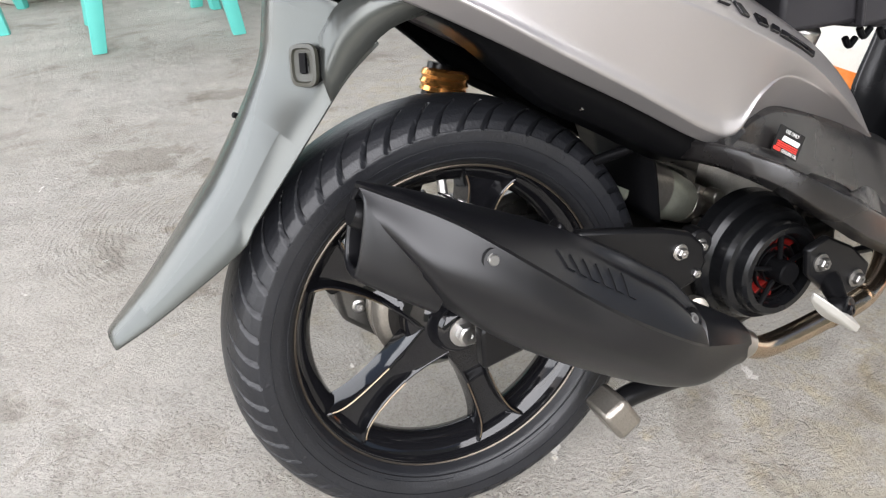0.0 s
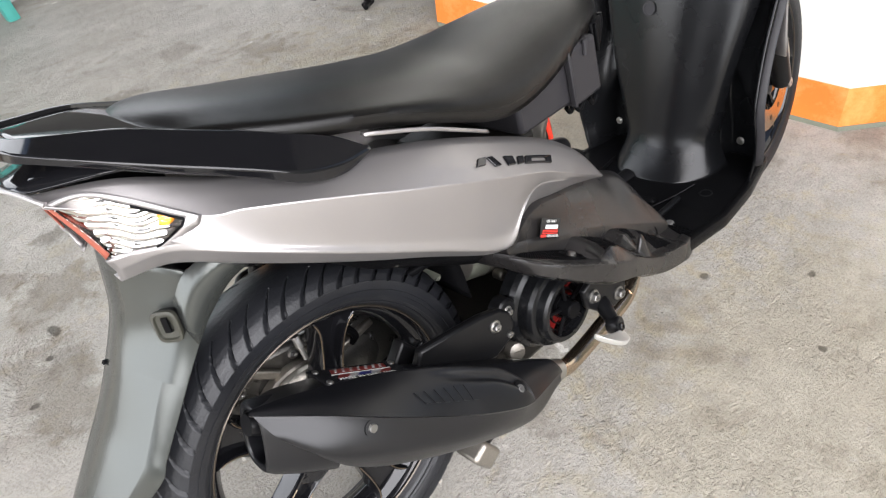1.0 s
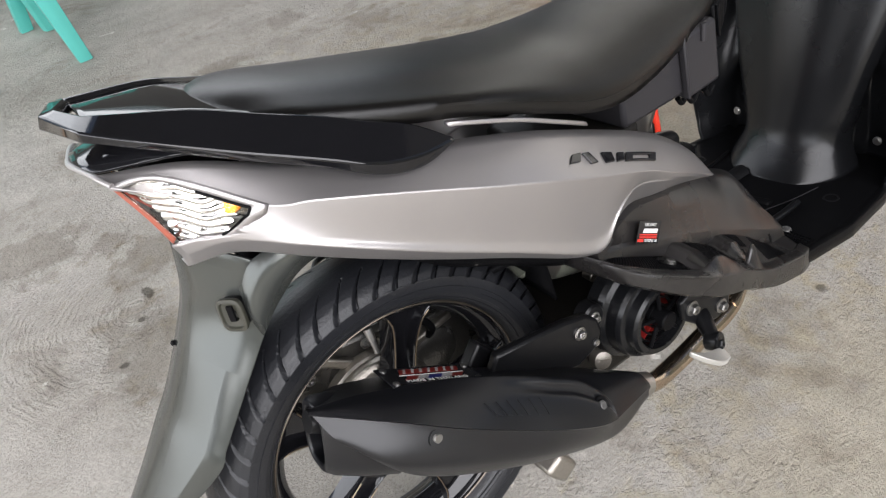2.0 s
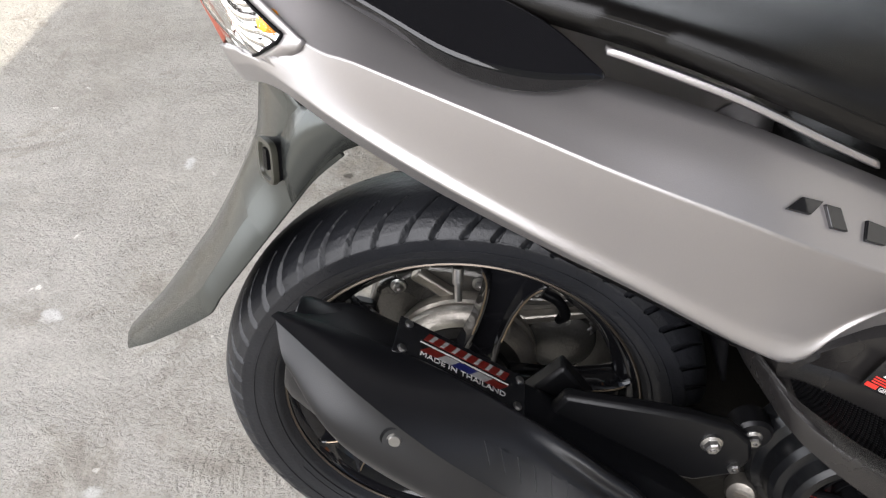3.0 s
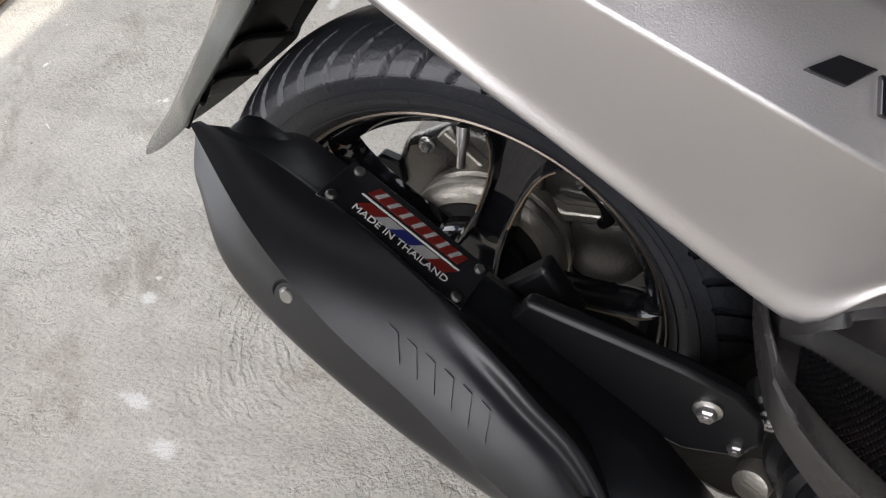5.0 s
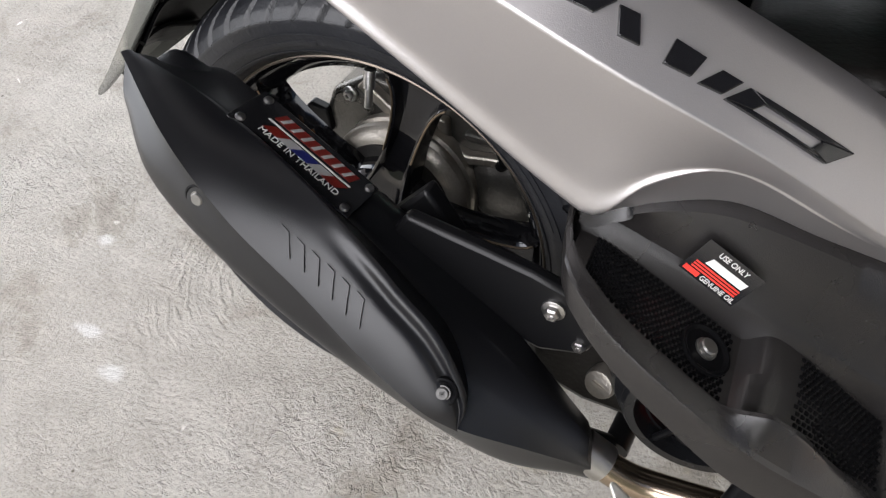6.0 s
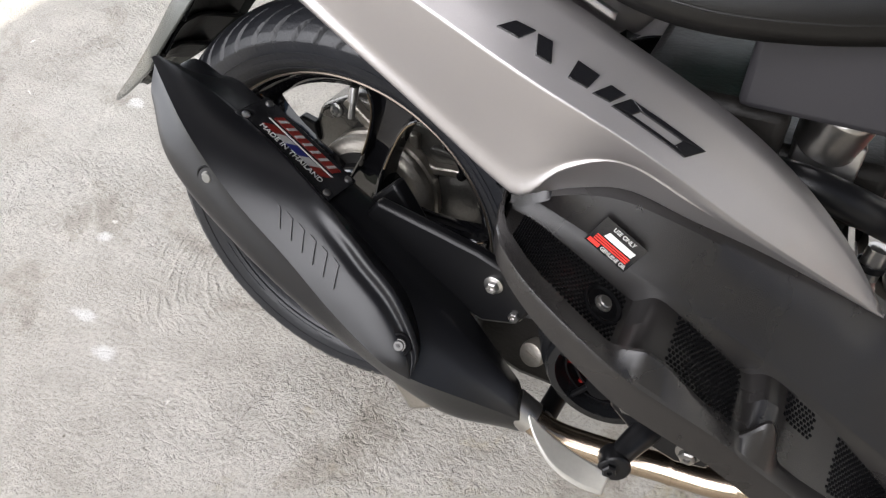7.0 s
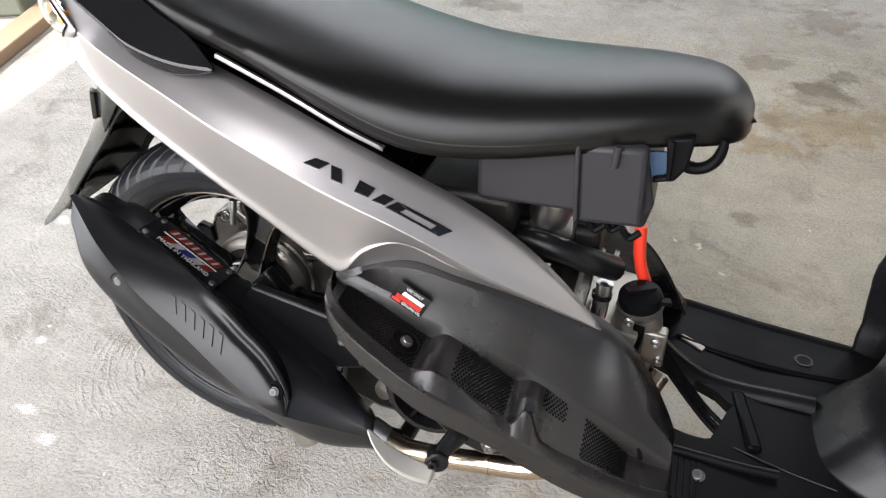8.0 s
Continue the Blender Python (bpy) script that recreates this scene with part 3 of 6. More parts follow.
def spoke_bm(a, r0, r1, y):
    """One cast spoke at the angle a: a blade that flares into the rim, with two raised edges and a sunken middle."""
    rings = []
    for i in range(19):
        t = i / 18
        at, w, sunk = spoke_frame(a, t, r0, r1, y)
        top = -0.026 + 0.006 * math.sin(math.pi * min(1, t)) + 0.002 * t
        e = min(0.0052, w * 0.36)
        sec = [(-w, 0.016), (-w, top + 0.006), (-w + 0.0016, top + 0.0008), (-w + e * 0.7, top), (-w + e, top + 0.0010), (-w + e + 0.0022, top + 0.0010 + sunk), (0.0, top + 0.002 + sunk),
               (w - e - 0.0022, top + 0.0010 + sunk), (w - e, top + 0.0010), (w - e * 0.7, top), (w - 0.0016, top + 0.0008), (w, top + 0.006), (w, 0.016)]
        rings.append([at(c, d) for c, d in sec])
    bm = bmesh.new()
    vs = [[bm.verts.new(p) for p in g] for g in rings]
    k = len(rings[0])
    for p, q in zip(vs[:-1], vs[1:]):
        for j in range(k):
            bm.faces.new([p[j], p[(j + 1) % k], q[(j + 1) % k], q[j]])
    bm.faces.new(vs[0][::-1])
    bm.faces.new(vs[-1])
    return bm


def wheel_parts(parent, m, spin, disc=False, R=0.255):
    """Tyre, rim, spokes and hub of one wheel under the thing."""
    t = tyre("tyre", R, 0.114 if R > 0.25 else 0.086, 0.186, 1512 if R > 0.25 else 756, 54, parent, "black tyre with slanted tread grooves and dusty shoulders")
    rim = part("rim", lathe_bm([(0.190, -0.036), (0.191, -0.033), (0.187, -0.030), (0.178, -0.027), (0.172, -0.020), (0.164, -0.012), (0.161, 0.0), (0.164, 0.012),
                               (0.172, 0.020), (0.178, 0.027), (0.187, 0.030), (0.191, 0.033), (0.190, 0.036), (0.183, 0.034), (0.180, 0.030), (0.170, 0.010), (0.170, -0.010), (0.180, -0.030), (0.183, -0.034)][::-1], 160, closed=True),
               GLOSS_BLACK, parent, "gloss black cast rim")
    edge = part("rim_edge", lathe_bm([(0.1838, -0.0374), (0.1852, -0.0384), (0.1866, -0.0376), (0.1845, -0.0356)], 160, closed=True), RIM_LINE, rim, "thin bronze line round the rim")
    parts = [t, rim]
    for k in range(5):
        a = radians(spin + 72 * k)
        sp = part("spoke", spoke_bm(a, 0.030, 0.1735, -0.006), GLOSS_BLACK, parent, angle=34)
        parts.append(sp)
        for s in (-1, 1):
            pts = []
            for q in (0.42, 0.6, 0.78, 0.9, 0.97):
                at, w, sunk = spoke_frame(a, q, 0.030, 0.1735, -0.006)
                pts.append(at(s * (w - 0.0022), -0.026 + 0.006 * math.sin(math.pi * q) + 0.002 * q - 0.0002))
            part("spoke_edge", tube_bm(pts, 0.0010, 6, 14), BRONZE_EDGE, sp, "thin bronze line along the spoke")
    hub = part("hub", lathe_bm([(0.020, -0.055), (0.026, -0.052), (0.030, -0.046), (0.035, -0.032), (0.050, -0.024), (0.056, -0.016), (0.057, 0.0), (0.052, 0.02), (0.036, 0.03)], 48), GLOSS_BLACK, parent)
    parts.append(hub)
    if m is not None:
        for p in parts:
            p.matrix_basis = m
    return t, rim, hub


rear = new("rear_wheel")
rear.parent = scooter
rear.matrix_basis = Matrix.Translation(HUB)
tyre_ob, rim_ob, hub_ob = wheel_parts(rear, None, 70.6)
part("axle_nut", bolt_bm((0, -0.056, 0), (0, -1, 0), 0.0125, 0.014), STEEL, rear, "zinc axle nut with washer")
# valve stem on the inside of the rim
_v = radians(88.5)
part("valve", join(tube_bm([(0.166 * math.cos(_v), -0.016, 0.166 * math.sin(_v)), (0.150 * math.cos(_v), -0.020, 0.150 * math.sin(_v))], 0.0055),
                   tube_bm([(0.152 * math.cos(_v), -0.0195, 0.152 * math.sin(_v)), (0.132 * math.cos(_v), -0.024, 0.132 * math.sin(_v))], 0.0038)), STEEL, rear, "short metal tyre valve")
# faint raised marks moulded into the side of the tyre, and two fine ridges
for a0, a1, r0, r1 in ((206, 229, 0.200, 0.208), (236, 262, 0.199, 0.210), (281, 303, 0.199, 0.210), (318, 336, 0.200, 0.208), (96, 118, 0.200, 0.207), (20, 44, 0.200, 0.208)):
    k = int((a1 - a0) / 2)
    rows = []
    for r, lift in ((r0, -0.0006), (r0 + 0.0006, 0.0006), ((r0 + r1) / 2, 0.0006), (r1 - 0.0006, 0.0006), (r1, -0.0006)):
        y = -np.interp((r - 0.186) / 0.069, (0.09, 0.25, 0.42), (0.80, 0.93, 0.985)) * 0.057 - lift
        rows.append([Vector((r * math.cos(radians(a0 + (a1 - a0) * i / k)), y, r * math.sin(radians(a0 + (a1 - a0) * i / k)))) for i in range(k + 1)])
    part("tyre_mark", grid(rows), RUBBER, tyre_ob)
for r, y in ((0.1955, -0.0486), (0.2135, -0.0562)):
    part("tyre_ridge", lathe_bm([(r - 0.0009, y + 0.0012), (r - 0.0003, y - 0.0005), (r + 0.0003, y - 0.0005), (r + 0.0009, y + 0.0012)], 160, closed=True), RUBBER, tyre_ob)

# brake drum and transmission case on the far side
case = [(-0.115, 0.285), (-0.095, 0.335), (-0.04, 0.365), (0.03, 0.352), (0.09, 0.345), (0.17, 0.36), (0.28, 0.355), (0.40, 0.33), (0.44, 0.27), (0.41, 0.20), (0.30, 0.165), (0.18, 0.165), (0.08, 0.150), (0.0, 0.17), (-0.07, 0.205), (-0.11, 0.24)]
eng = part("transmission_case", plate_bm(case, 0.060, 0.135), CASE_ALU, scooter, "cast aluminium transmission case, oily and dusty", bevel=0.008)
part("case_rib", plate_bm([(-0.055, 0.352), (-0.045, 0.362), (0.00, 0.325), (0.07, 0.30), (0.15, 0.31), (0.15, 0.30), (0.07, 0.288), (-0.005, 0.312)], 0.048, 0.062), ALU, eng, bevel=0.003)
part("case_rib", plate_bm([(0.035, 0.335), (0.047, 0.335), (0.052, 0.20), (0.042, 0.165), (0.032, 0.165), (0.038, 0.20)], 0.050, 0.062), ALU, eng, bevel=0.003)
part("case_dome", lathe_bm([(0.042, -0.001), (0.040, 0.005), (0.032, 0.010), (0.014, 0.012), (0.002, 0.012)], 40, (0.108, 0.060, 0.258), (0, -1, 0)), CASE_ALU, eng, "low round cast dome")
part("case_rib", plate_bm([(0.062, 0.320), (0.068, 0.326), (0.160, 0.322), (0.160, 0.313), (0.072, 0.315)], 0.050, 0.062), CASE_ALU, eng, bevel=0.003)
part("case_rib", plate_bm([(0.058, 0.300), (0.066, 0.302), (0.082, 0.225), (0.110, 0.190), (0.104, 0.184), (0.074, 0.220)], 0.052, 0.062), CASE_ALU, eng, bevel=0.003)
part("oil_plug", lathe_bm([(0.016, 0), (0.016, 0.004), (0.013, 0.012), (0.006, 0.014)], 20, (-0.012, 0.060, 0.297), (0, -1, 0)), ALU, eng, "round cast boss with a worn top")
for x, z in ((-0.07, 0.335), (0.02, 0.338), (0.105, 0.205), (0.14, 0.275), (0.085, 0.325), (-0.088, 0.255)):
    part("case_bolt", bolt_bm((x, 0.060, z), (0, -1, 0), 0.006, 0.006), STEEL, eng)
part("case_ear", plate_bm([(-0.135, 0.300), (-0.12, 0.318), (-0.098, 0.312), (-0.095, 0.285), (-0.12, 0.28)], 0.052, 0.066), BLACK_PAINT, eng, bevel=0.003)
part("brake_drum", lathe_bm([(0.070, 0.012), (0.078, 0.016), (0.082, 0.022), (0.082, 0.030), (0.078, 0.032), (0.078, 0.038), (0.082, 0.040), (0.082, 0.050), (0.078, 0.060)], 64, (0, 0, 0)), ALU, rear, "cast aluminium brake drum")
part("brake_shoe_plate", lathe_bm([(0.05, 0.006), (0.066, 0.010), (0.068, 0.02), (0.068, 0.03)], 48), GREASE, rear)
part("brake_cable", tube_bm([(0.088, 0.048, 0.335), (0.104, 0.044, 0.326), (0.112, 0.044, 0.308), (0.106, 0.050, 0.296)], 0.006), BLACK_PLASTIC, eng)

# ---- muffler ----
MUF = [
    [(-0.118, -0.100, 0.436), (-0.085, -0.099, 0.440), (-0.050, -0.106, 0.430), (-0.020, -0.113, 0.418), (0.060, -0.120, 0.372), (0.160, -0.128, 0.306), (0.262, -0.165, 0.243)],
    [(-0.118, -0.150, 0.472), (-0.078, -0.152, 0.457), (-0.032, -0.153, 0.436), (0.057, -0.156, 0.379), (0.150, -0.165, 0.320), (0.268, -0.183, 0.248)],
    [(-0.121, -0.156, 0.470), (-0.080, -0.168, 0.447), (-0.033, -0.182, 0.422), (0.052, -0.190, 0.366), (0.148, -0.200, 0.310), (0.272, -0.197, 0.236)],
    [(-0.124, -0.157, 0.474), (-0.058, -0.199, 0.439), (-0.002, -0.217, 0.396), (0.055, -0.222, 0.349), (0.106, -0.231, 0.312), (0.156, -0.237, 0.281), (0.185, -0.231, 0.263), (0.230, -0.214, 0.242), (0.276, -0.197, 0.222)],
    [(-0.114, -0.180, 0.442), (-0.078, -0.209, 0.402), (0.000, -0.224, 0.345), (0.100, -0.223, 0.272), (0.200, -0.210, 0.208), (0.276, -0.194, 0.205)],
    [(-0.084, -0.182, 0.392), (-0.058, -0.190, 0.352), (0.002, -0.186, 0.295), (0.104, -0.188, 0.230), (0.200, -0.188, 0.186), (0.274, -0.186, 0.190)],
    [(-0.080, -0.125, 0.368), (-0.050, -0.122, 0.332), (0.02, -0.122, 0.283), (0.110, -0.128, 0.222), (0.200, -0.150, 0.183), (0.268, -0.172, 0.190)],
    [(-0.100, -0.102, 0.420), (-0.030, -0.100, 0.372), (0.060, -0.105, 0.310), (0.160, -0.118, 0.245), (0.262, -0.160, 0.215)],
]
NV, NR = 110, 10
muf_rows = [spline(r, NV) for r in MUF]


def muffler_ring(j):
    """One closed section; the outer crease and the edge under it stay sharp."""
    ring = [r[j] for r in muf_rows]
    dense = []
    for i in range(8):
        a, b, c, d = ring[(i - 1) % 8], ring[i], ring[(i + 1) % 8], ring[(i + 2) % 8]
        if i == 2:
            d = 2 * c - b
        if i == 3:
            a = 2 * b - c
        soft = 0.25 if i == 0 else 0.9
        for k in range(NR):
            t = k / NR
            cm = 0.5 * (2 * b + (c - a) * t + (2 * a - 5 * b + 4 * c - d) * t * t + (3 * b - a - 3 * c + d) * t ** 3)
            dense.append(b.lerp(c, t).lerp(cm, soft))
    return dense


cols = [muffler_ring(j) for j in range(NV)]
K = 8 * NR

# cover over the can: a sharp outer ridge, a sloping face and a raised lip that curls round its front end
RIDGE = spline([(-0.126, -0.159, 0.476), (-0.058, -0.202, 0.441), (-0.002, -0.220, 0.398), (0.055, -0.225, 0.351), (0.106, -0.234, 0.314), (0.156, -0.240, 0.283), (0.185, -0.235, 0.266)], 120)
LIP = spline([(-0.122, -0.153, 0.476), (-0.078, -0.152, 0.459), (-0.032, -0.157, 0.439), (0.020, -0.168, 0.417), (0.065, -0.182, 0.395), (0.107, -0.195, 0.370), (0.126, -0.201, 0.357), (0.160, -0.209, 0.331), (0.186, -0.222, 0.291), (0.185, -0.235, 0.266)], 120)
FS = list(np.linspace(0, 1, 41))
face_rows, drop_rows = [[] for _ in FS], [[] for _ in range(4)]
under = []
for j in range(120):
    v = j / 119
    a, b = RIDGE[j], LIP[j]
    jn, jp = min(119, j + 2), max(0, j - 2)
    nr = (RIDGE[jn] + LIP[jn] - RIDGE[jp] - LIP[jp]).cross(b - a)
    nr = nr.normalized() if nr.length > 1e-9 else Vector((0.3, -0.7, 0.6))
    nr = nr if nr.z > 0 else -nr
    wide = min(1.0, (b - a).length / 0.03)
    curl = ease((v - 0.50) / 0.22) * wide
    for q, f in enumerate(FS):
        bow = 0.0030 * math.sin(math.pi * f) * wide
        dip = -0.0042 * curl * math.exp(-(((f - 0.80) / 0.10) ** 2))
        crest = 0.0016 * curl * math.exp(-(((f - 0.93) / 0.06) ** 2))
        face_rows[q].append(a.lerp(b, f) + nr * (bow + dip + crest))
    away = (b - a).normalized() if (b - a).length > 1e-6 else Vector((0, 0, 1))
    deep = 0.004 + 0.020 * ease((v - 0.25) / 0.35) * wide
    for q, (o, d) in enumerate(((0.0016, 0.0012), (0.0026, 0.4 * deep), (0.0030, 0.8 * deep), (0.0026, deep + 0.004))):
        drop_rows[q].append(b + away * o * wide - nr * d)
    under.append(a + Vector((0.0, 0.0030, -0.0042)))
shield_rows = [under] + face_rows + drop_rows
# the open rear end turns inward to a dark mouth
c0 = sum(cols[0], Vector()) / K
inward = Vector((0.9, 0, -0.42)).normalized()
mouth = [[c0 + (p - c0) * s + inward * d for p in cols[0]] for s, d in ((0.96, 0.002), (0.93, 0.008), (0.90, 0.030), (0.88, 0.05))]
nose = cols[-1]
c1 = sum(nose, Vector()) / K
front = [[c1 + (p - c1) * s - inward * -d for p in nose] for s, d in ((0.90, 0.006), (0.62, 0.010), (0.40, 0.011))]
stack = mouth[::-1] + cols + front
bm = bmesh.new()
vs = [[bm.verts.new(p) for p in r] for r in stack]
for a, b in zip(vs[:-1], vs[1:]):
    for k in range(K):
        bm.faces.new([a[k], a[(k + 1) % K], b[(k + 1) % K], b[k]])
bm.faces.new(vs[0])
bm.faces.new(vs[-1][::-1])
muffler = part("muffler", bm, MUFFLER, scooter, "matt black muffler with a pointed tail and raised cover", angle=24)
ec = []
for q, (c, hv, hl) in enumerate((((-0.126, -0.130, 0.424), 0.040, 0.024), ((-0.118, -0.132, 0.420), 0.043, 0.030), ((-0.095, -0.136, 0.406), 0.045, 0.036), ((-0.060, -0.140, 0.384), 0.046, 0.040))):
    c = Vector(c)
    ring = []
    for k in range(32):
        a = 2 * math.pi * k / 32
        ca, sa = math.cos(a), math.sin(a)
        e = 0.62
        ring.append(c + Vector((0.25, 0, 0.97)) * hv * math.copysign(abs(ca) ** e, ca) + Vector((0, -1, 0)) * hl * math.copysign(abs(sa) ** e, sa))
    ec.append(ring)
hollow = [[p.lerp(sum(ec[0], Vector()) / 32, f) + inward * d for p in ec[0]] for f, d in ((0.20, 0.001), (0.26, 0.03), (0.30, 0.06))]
bm = bmesh.new()
vs = [[bm.verts.new(p) for p in r] for r in hollow[::-1] + ec]
for a, b in zip(vs[:-1], vs[1:]):
    for k in range(32):
        bm.faces.new([a[k], a[(k + 1) % 32], b[(k + 1) % 32], b[k]])
bm.faces.new(vs[0])
part("end_cap", bm, MUFFLER, muffler, "dark open end cap of the muffler", angle=40, bevel=0.002)
# raised outer shield with a curled front edge
bm = grid(shield_rows)
bm.normal_update()
if sum(f.normal.y * f.calc_area() for f in bm.faces) > 0:
    bmesh.ops.reverse_faces(bm, faces=bm.faces)
shield = part("muffler_shield", bm, MUFFLER, muffler, "matt black heat shield with a curled front edge", angle=38)
ssurf = surf_of(face_rows)
# six plain raised bars where the maker's word is pressed in
for k in range(6):
    v0 = 0.475 + 0.036 * k
    part("embossed_bar", patch_bm(ssurf, [(0.24 + 0.012 * k, v0 + 0.040), (0.24 + 0.012 * k, v0 + 0.062), (0.46 + 0.030 * k, v0 + 0.020), (0.46 + 0.030 * k, v0)], 0.0020), MUFFLER, muffler)
# the front screw faces the south lamp, so it takes the darker zinc
for at, ax, pool, head in (((-0.032, -0.2085, 0.400), (0.05, -0.93, 0.22), cols, SCREW), ((0.1700, -0.2276, 0.2975), (0.24, -0.80, 0.48), face_rows, BOLT)):
    spot = min((p for r in pool for p in r), key=lambda p: (p - Vector(at)).length)
    ax = Vector(ax).normalized()
    spot = spot - ax * 0.002
    part("bolt_cup", lathe_bm([(0.0120, -0.003), (0.0115, 0.0010), (0.0100, 0.0016), (0.0084, 0.0004), (0.0070, -0.0008)], 32, spot, ax), BLACK_PLASTIC, muffler)
    part("muffler_bolt", socket_bm(spot, ax, 0.0050, 0.0034), head, muffler, "worn socket screw")
# rounded inner can behind the shield
can = part("muffler_can", tube_bm([(-0.125, -0.125, 0.440), (-0.105, -0.125, 0.430), (-0.06, -0.128, 0.402), (0.05, -0.132, 0.332), (0.15, -0.14, 0.268)], [0.012, 0.030, 0.037, 0.040, 0.040], 32), BLACK_PAINT, muffler)
# printed plate on top
PA, PB, PD = Vector((-0.0305, -0.1511, 0.4372)), Vector((0.0594, -0.1589, 0.3836)), Vector((-0.0295, -0.1163, 0.4330))
pl_m = frame_at(PA, PB - PA, PD - PA) @ Matrix.Diagonal((0.936, 1.10, 1, 1)) @ Matrix.Translation((0.004, -0.003, -0.0013))
plate = part("name_plate", box_bm((0.052, 0.018, 0.0005), (0.128, 0.044, 0.002)), BLACK_INK, muffler, "black plate with red, white and blue print", m=pl_m, bevel=0.0008)
pr = lambda bm, mat, lab="": part("print", bm, mat, plate, lab)


def flat(pts, z):
    bm = bmesh.new()
    a = [bm.verts.new((x, y, z)) for x, y in pts]
    b = [bm.verts.new((x, y, z - 0.0006)) for x, y in pts]
    bm.faces.new(a)
    k = len(a)
    for i in range(k):
        bm.faces.new([a[i], b[i], b[(i + 1) % k], a[(i + 1) % k]])
    return bm


Z1 = 0.0019
pr(flat([(0.013, 0.024), (0.095, 0.024), (0.099, 0.034), (0.017, 0.034)], Z1), DARK_RED_INK)
for x0, x1, mt in ((0.016, 0.032, DARK_RED_INK), (0.032, 0.046, SILVER_INK), (0.046, 0.064, BLUE_INK), (0.064, 0.079, SILVER_INK), (0.079, 0.094, DARK_RED_INK)):
    pr(flat([(x0 - 0.004, 0.0105), (x1 - 0.004, 0.0105), (x1 + 0.004, 0.0185), (x0 + 0.004, 0.0185)], Z1), mt)
pr(flat([(0.010, 0.0198), (0.098, 0.0198), (0.099, 0.0212), (0.011, 0.0212)], Z1), WHITE_INK)
for k in range(7):
    x0 = 0.018 + 0.0112 * k
    pr(flat([(x0, 0.0250), (x0 + 0.0036, 0.0250), (x0 + 0.0082, 0.0332), (x0 + 0.0046, 0.0332)], Z1 + 0.0006), SILVER_INK, "plain silver slanted bar")
word, wid = letters("lettering", "MADE IN THAILAND", 0.0075, Matrix.Identity(4), WHITE_INK, plate)
word.matrix_basis = Matrix.Translation((0.012, 0.0035, Z1)) @ Matrix.Diagonal((0.084 / wid, 1, 1, 1))
for q in ((-0.004, 0.003), (0.108, 0.002), (0.110, 0.033), (-0.003, 0.034)):
    part("rivet", lathe_bm([(0.0042, 0), (0.0042, 0.001), (0.003, 0.002), (0.0012, 0.0018)], 14, (q[0], q[1], 0.0013), (0, 0, 1)), STEEL, plate)

# exhaust pipe from the muffler to the engine
pipe = part("exhaust_pipe", tube_bm([(0.262, -0.180, 0.225), (0.300, -0.178, 0.200), (0.335, -0.174, 0.192), (0.404, -0.172, 0.199), (0.488, -0.168, 0.214), (0.56, -0.13, 0.25), (0.60, -0.06, 0.30)], 0.0135, 20), BRONZE, scooter, "heat-tinted stainless exhaust pipe")
part("pipe_collar", tube_bm([(0.268, -0.180, 0.221), (0.288, -0.179, 0.208)], 0.0165, 24), STEEL, pipe)
part("pipe_joint", tube_bm([(0.420, -0.172, 0.2025), (0.424, -0.172, 0.203)], 0.0150, 24), BRONZE, pipe)
part("pipe_joint", tube_bm([(0.478, -0.169, 0.2135), (0.482, -0.169, 0.214)], 0.0148, 24), BRONZE, pipe)

# ---- arm and engine on the right ----
arm = part("swing_arm", join(plate_bm([(0.085, 0.352), (0.100, 0.374), (0.160, 0.362), (0.205, 0.352), (0.240, 0.340), (0.258, 0.322), (0.262, 0.300), (0.250, 0.280), (0.215, 0.270), (0.12, 0.300)], -0.140, -0.126),
                                   plate_bm([(0.0, 0.27), (0.10, 0.374), (0.13, 0.33), (0.05, 0.235), (0.0, 0.225)], -0.105, -0.085)), BLACK_PAINT, scooter, "satin black pressed steel swing arm", bevel=0.004)
for at in ((0.224, -0.140, 0.322), (0.262, -0.128, 0.317), (0.247, -0.136, 0.291)):
    part("arm_bolt", bolt_bm(at, (0, -1, 0), 0.0066 if at[0] < 0.23 else 0.0056, 0.007), STEEL, arm)
part("bolt_lug", lathe_bm([(0.018, 0.0), (0.018, 0.018), (0.015, 0.021), (0.010, 0.021)], 26, (0.262, -0.108, 0.317), (0, -1, 0)), BLACK_PAINT, arm)

fan = new("fan_cover")
fan.parent = scooter
fan.matrix_basis = Matrix.Translation((0.344, -0.100, 0.280)) @ Matrix.Diagonal((0.86, 1, 0.86, 1))
part("shroud", lathe_bm([(0.092, 0.0), (0.092, 0.018), (0.088, 0.026), (0.080, 0.030), (0.078, 0.046), (0.074, 0.052), (0.066, 0.054), (0.064, 0.066), (0.060, 0.070), (0.052, 0.070), (0.050, 0.060), (0.050, 0.040)], 72, (0, 0, 0), (0, -1, 0)), SATIN_BLACK, fan, "black stepped round fan shroud", angle=20)
for r in (0.044, 0.032, 0.020):
    part("grille_ring", lathe_bm([(r + 0.0012, 0.054), (r + 0.0012, 0.059), (r - 0.0012, 0.059), (r - 0.0012, 0.054)], 48, (0, 0, 0), (0, -1, 0), closed=True), BLACK_PLASTIC, fan)
for k in range(5):
    a = radians(20 + 72 * k)
    part("grille_bar", tube_bm([(0.008 * math.cos(a), -0.064, 0.008 * math.sin(a)), (0.052 * math.cos(a), -0.064, 0.052 * math.sin(a))], 0.0034, 8), BLACK_PLASTIC, fan)
part("grille_hub", lathe_bm([(0.016, 0.045), (0.016, 0.078), (0.0145, 0.080), (0.004, 0.080)], 32, (0, 0, 0), (0, -1, 0)), BLACK_PLASTIC, fan)
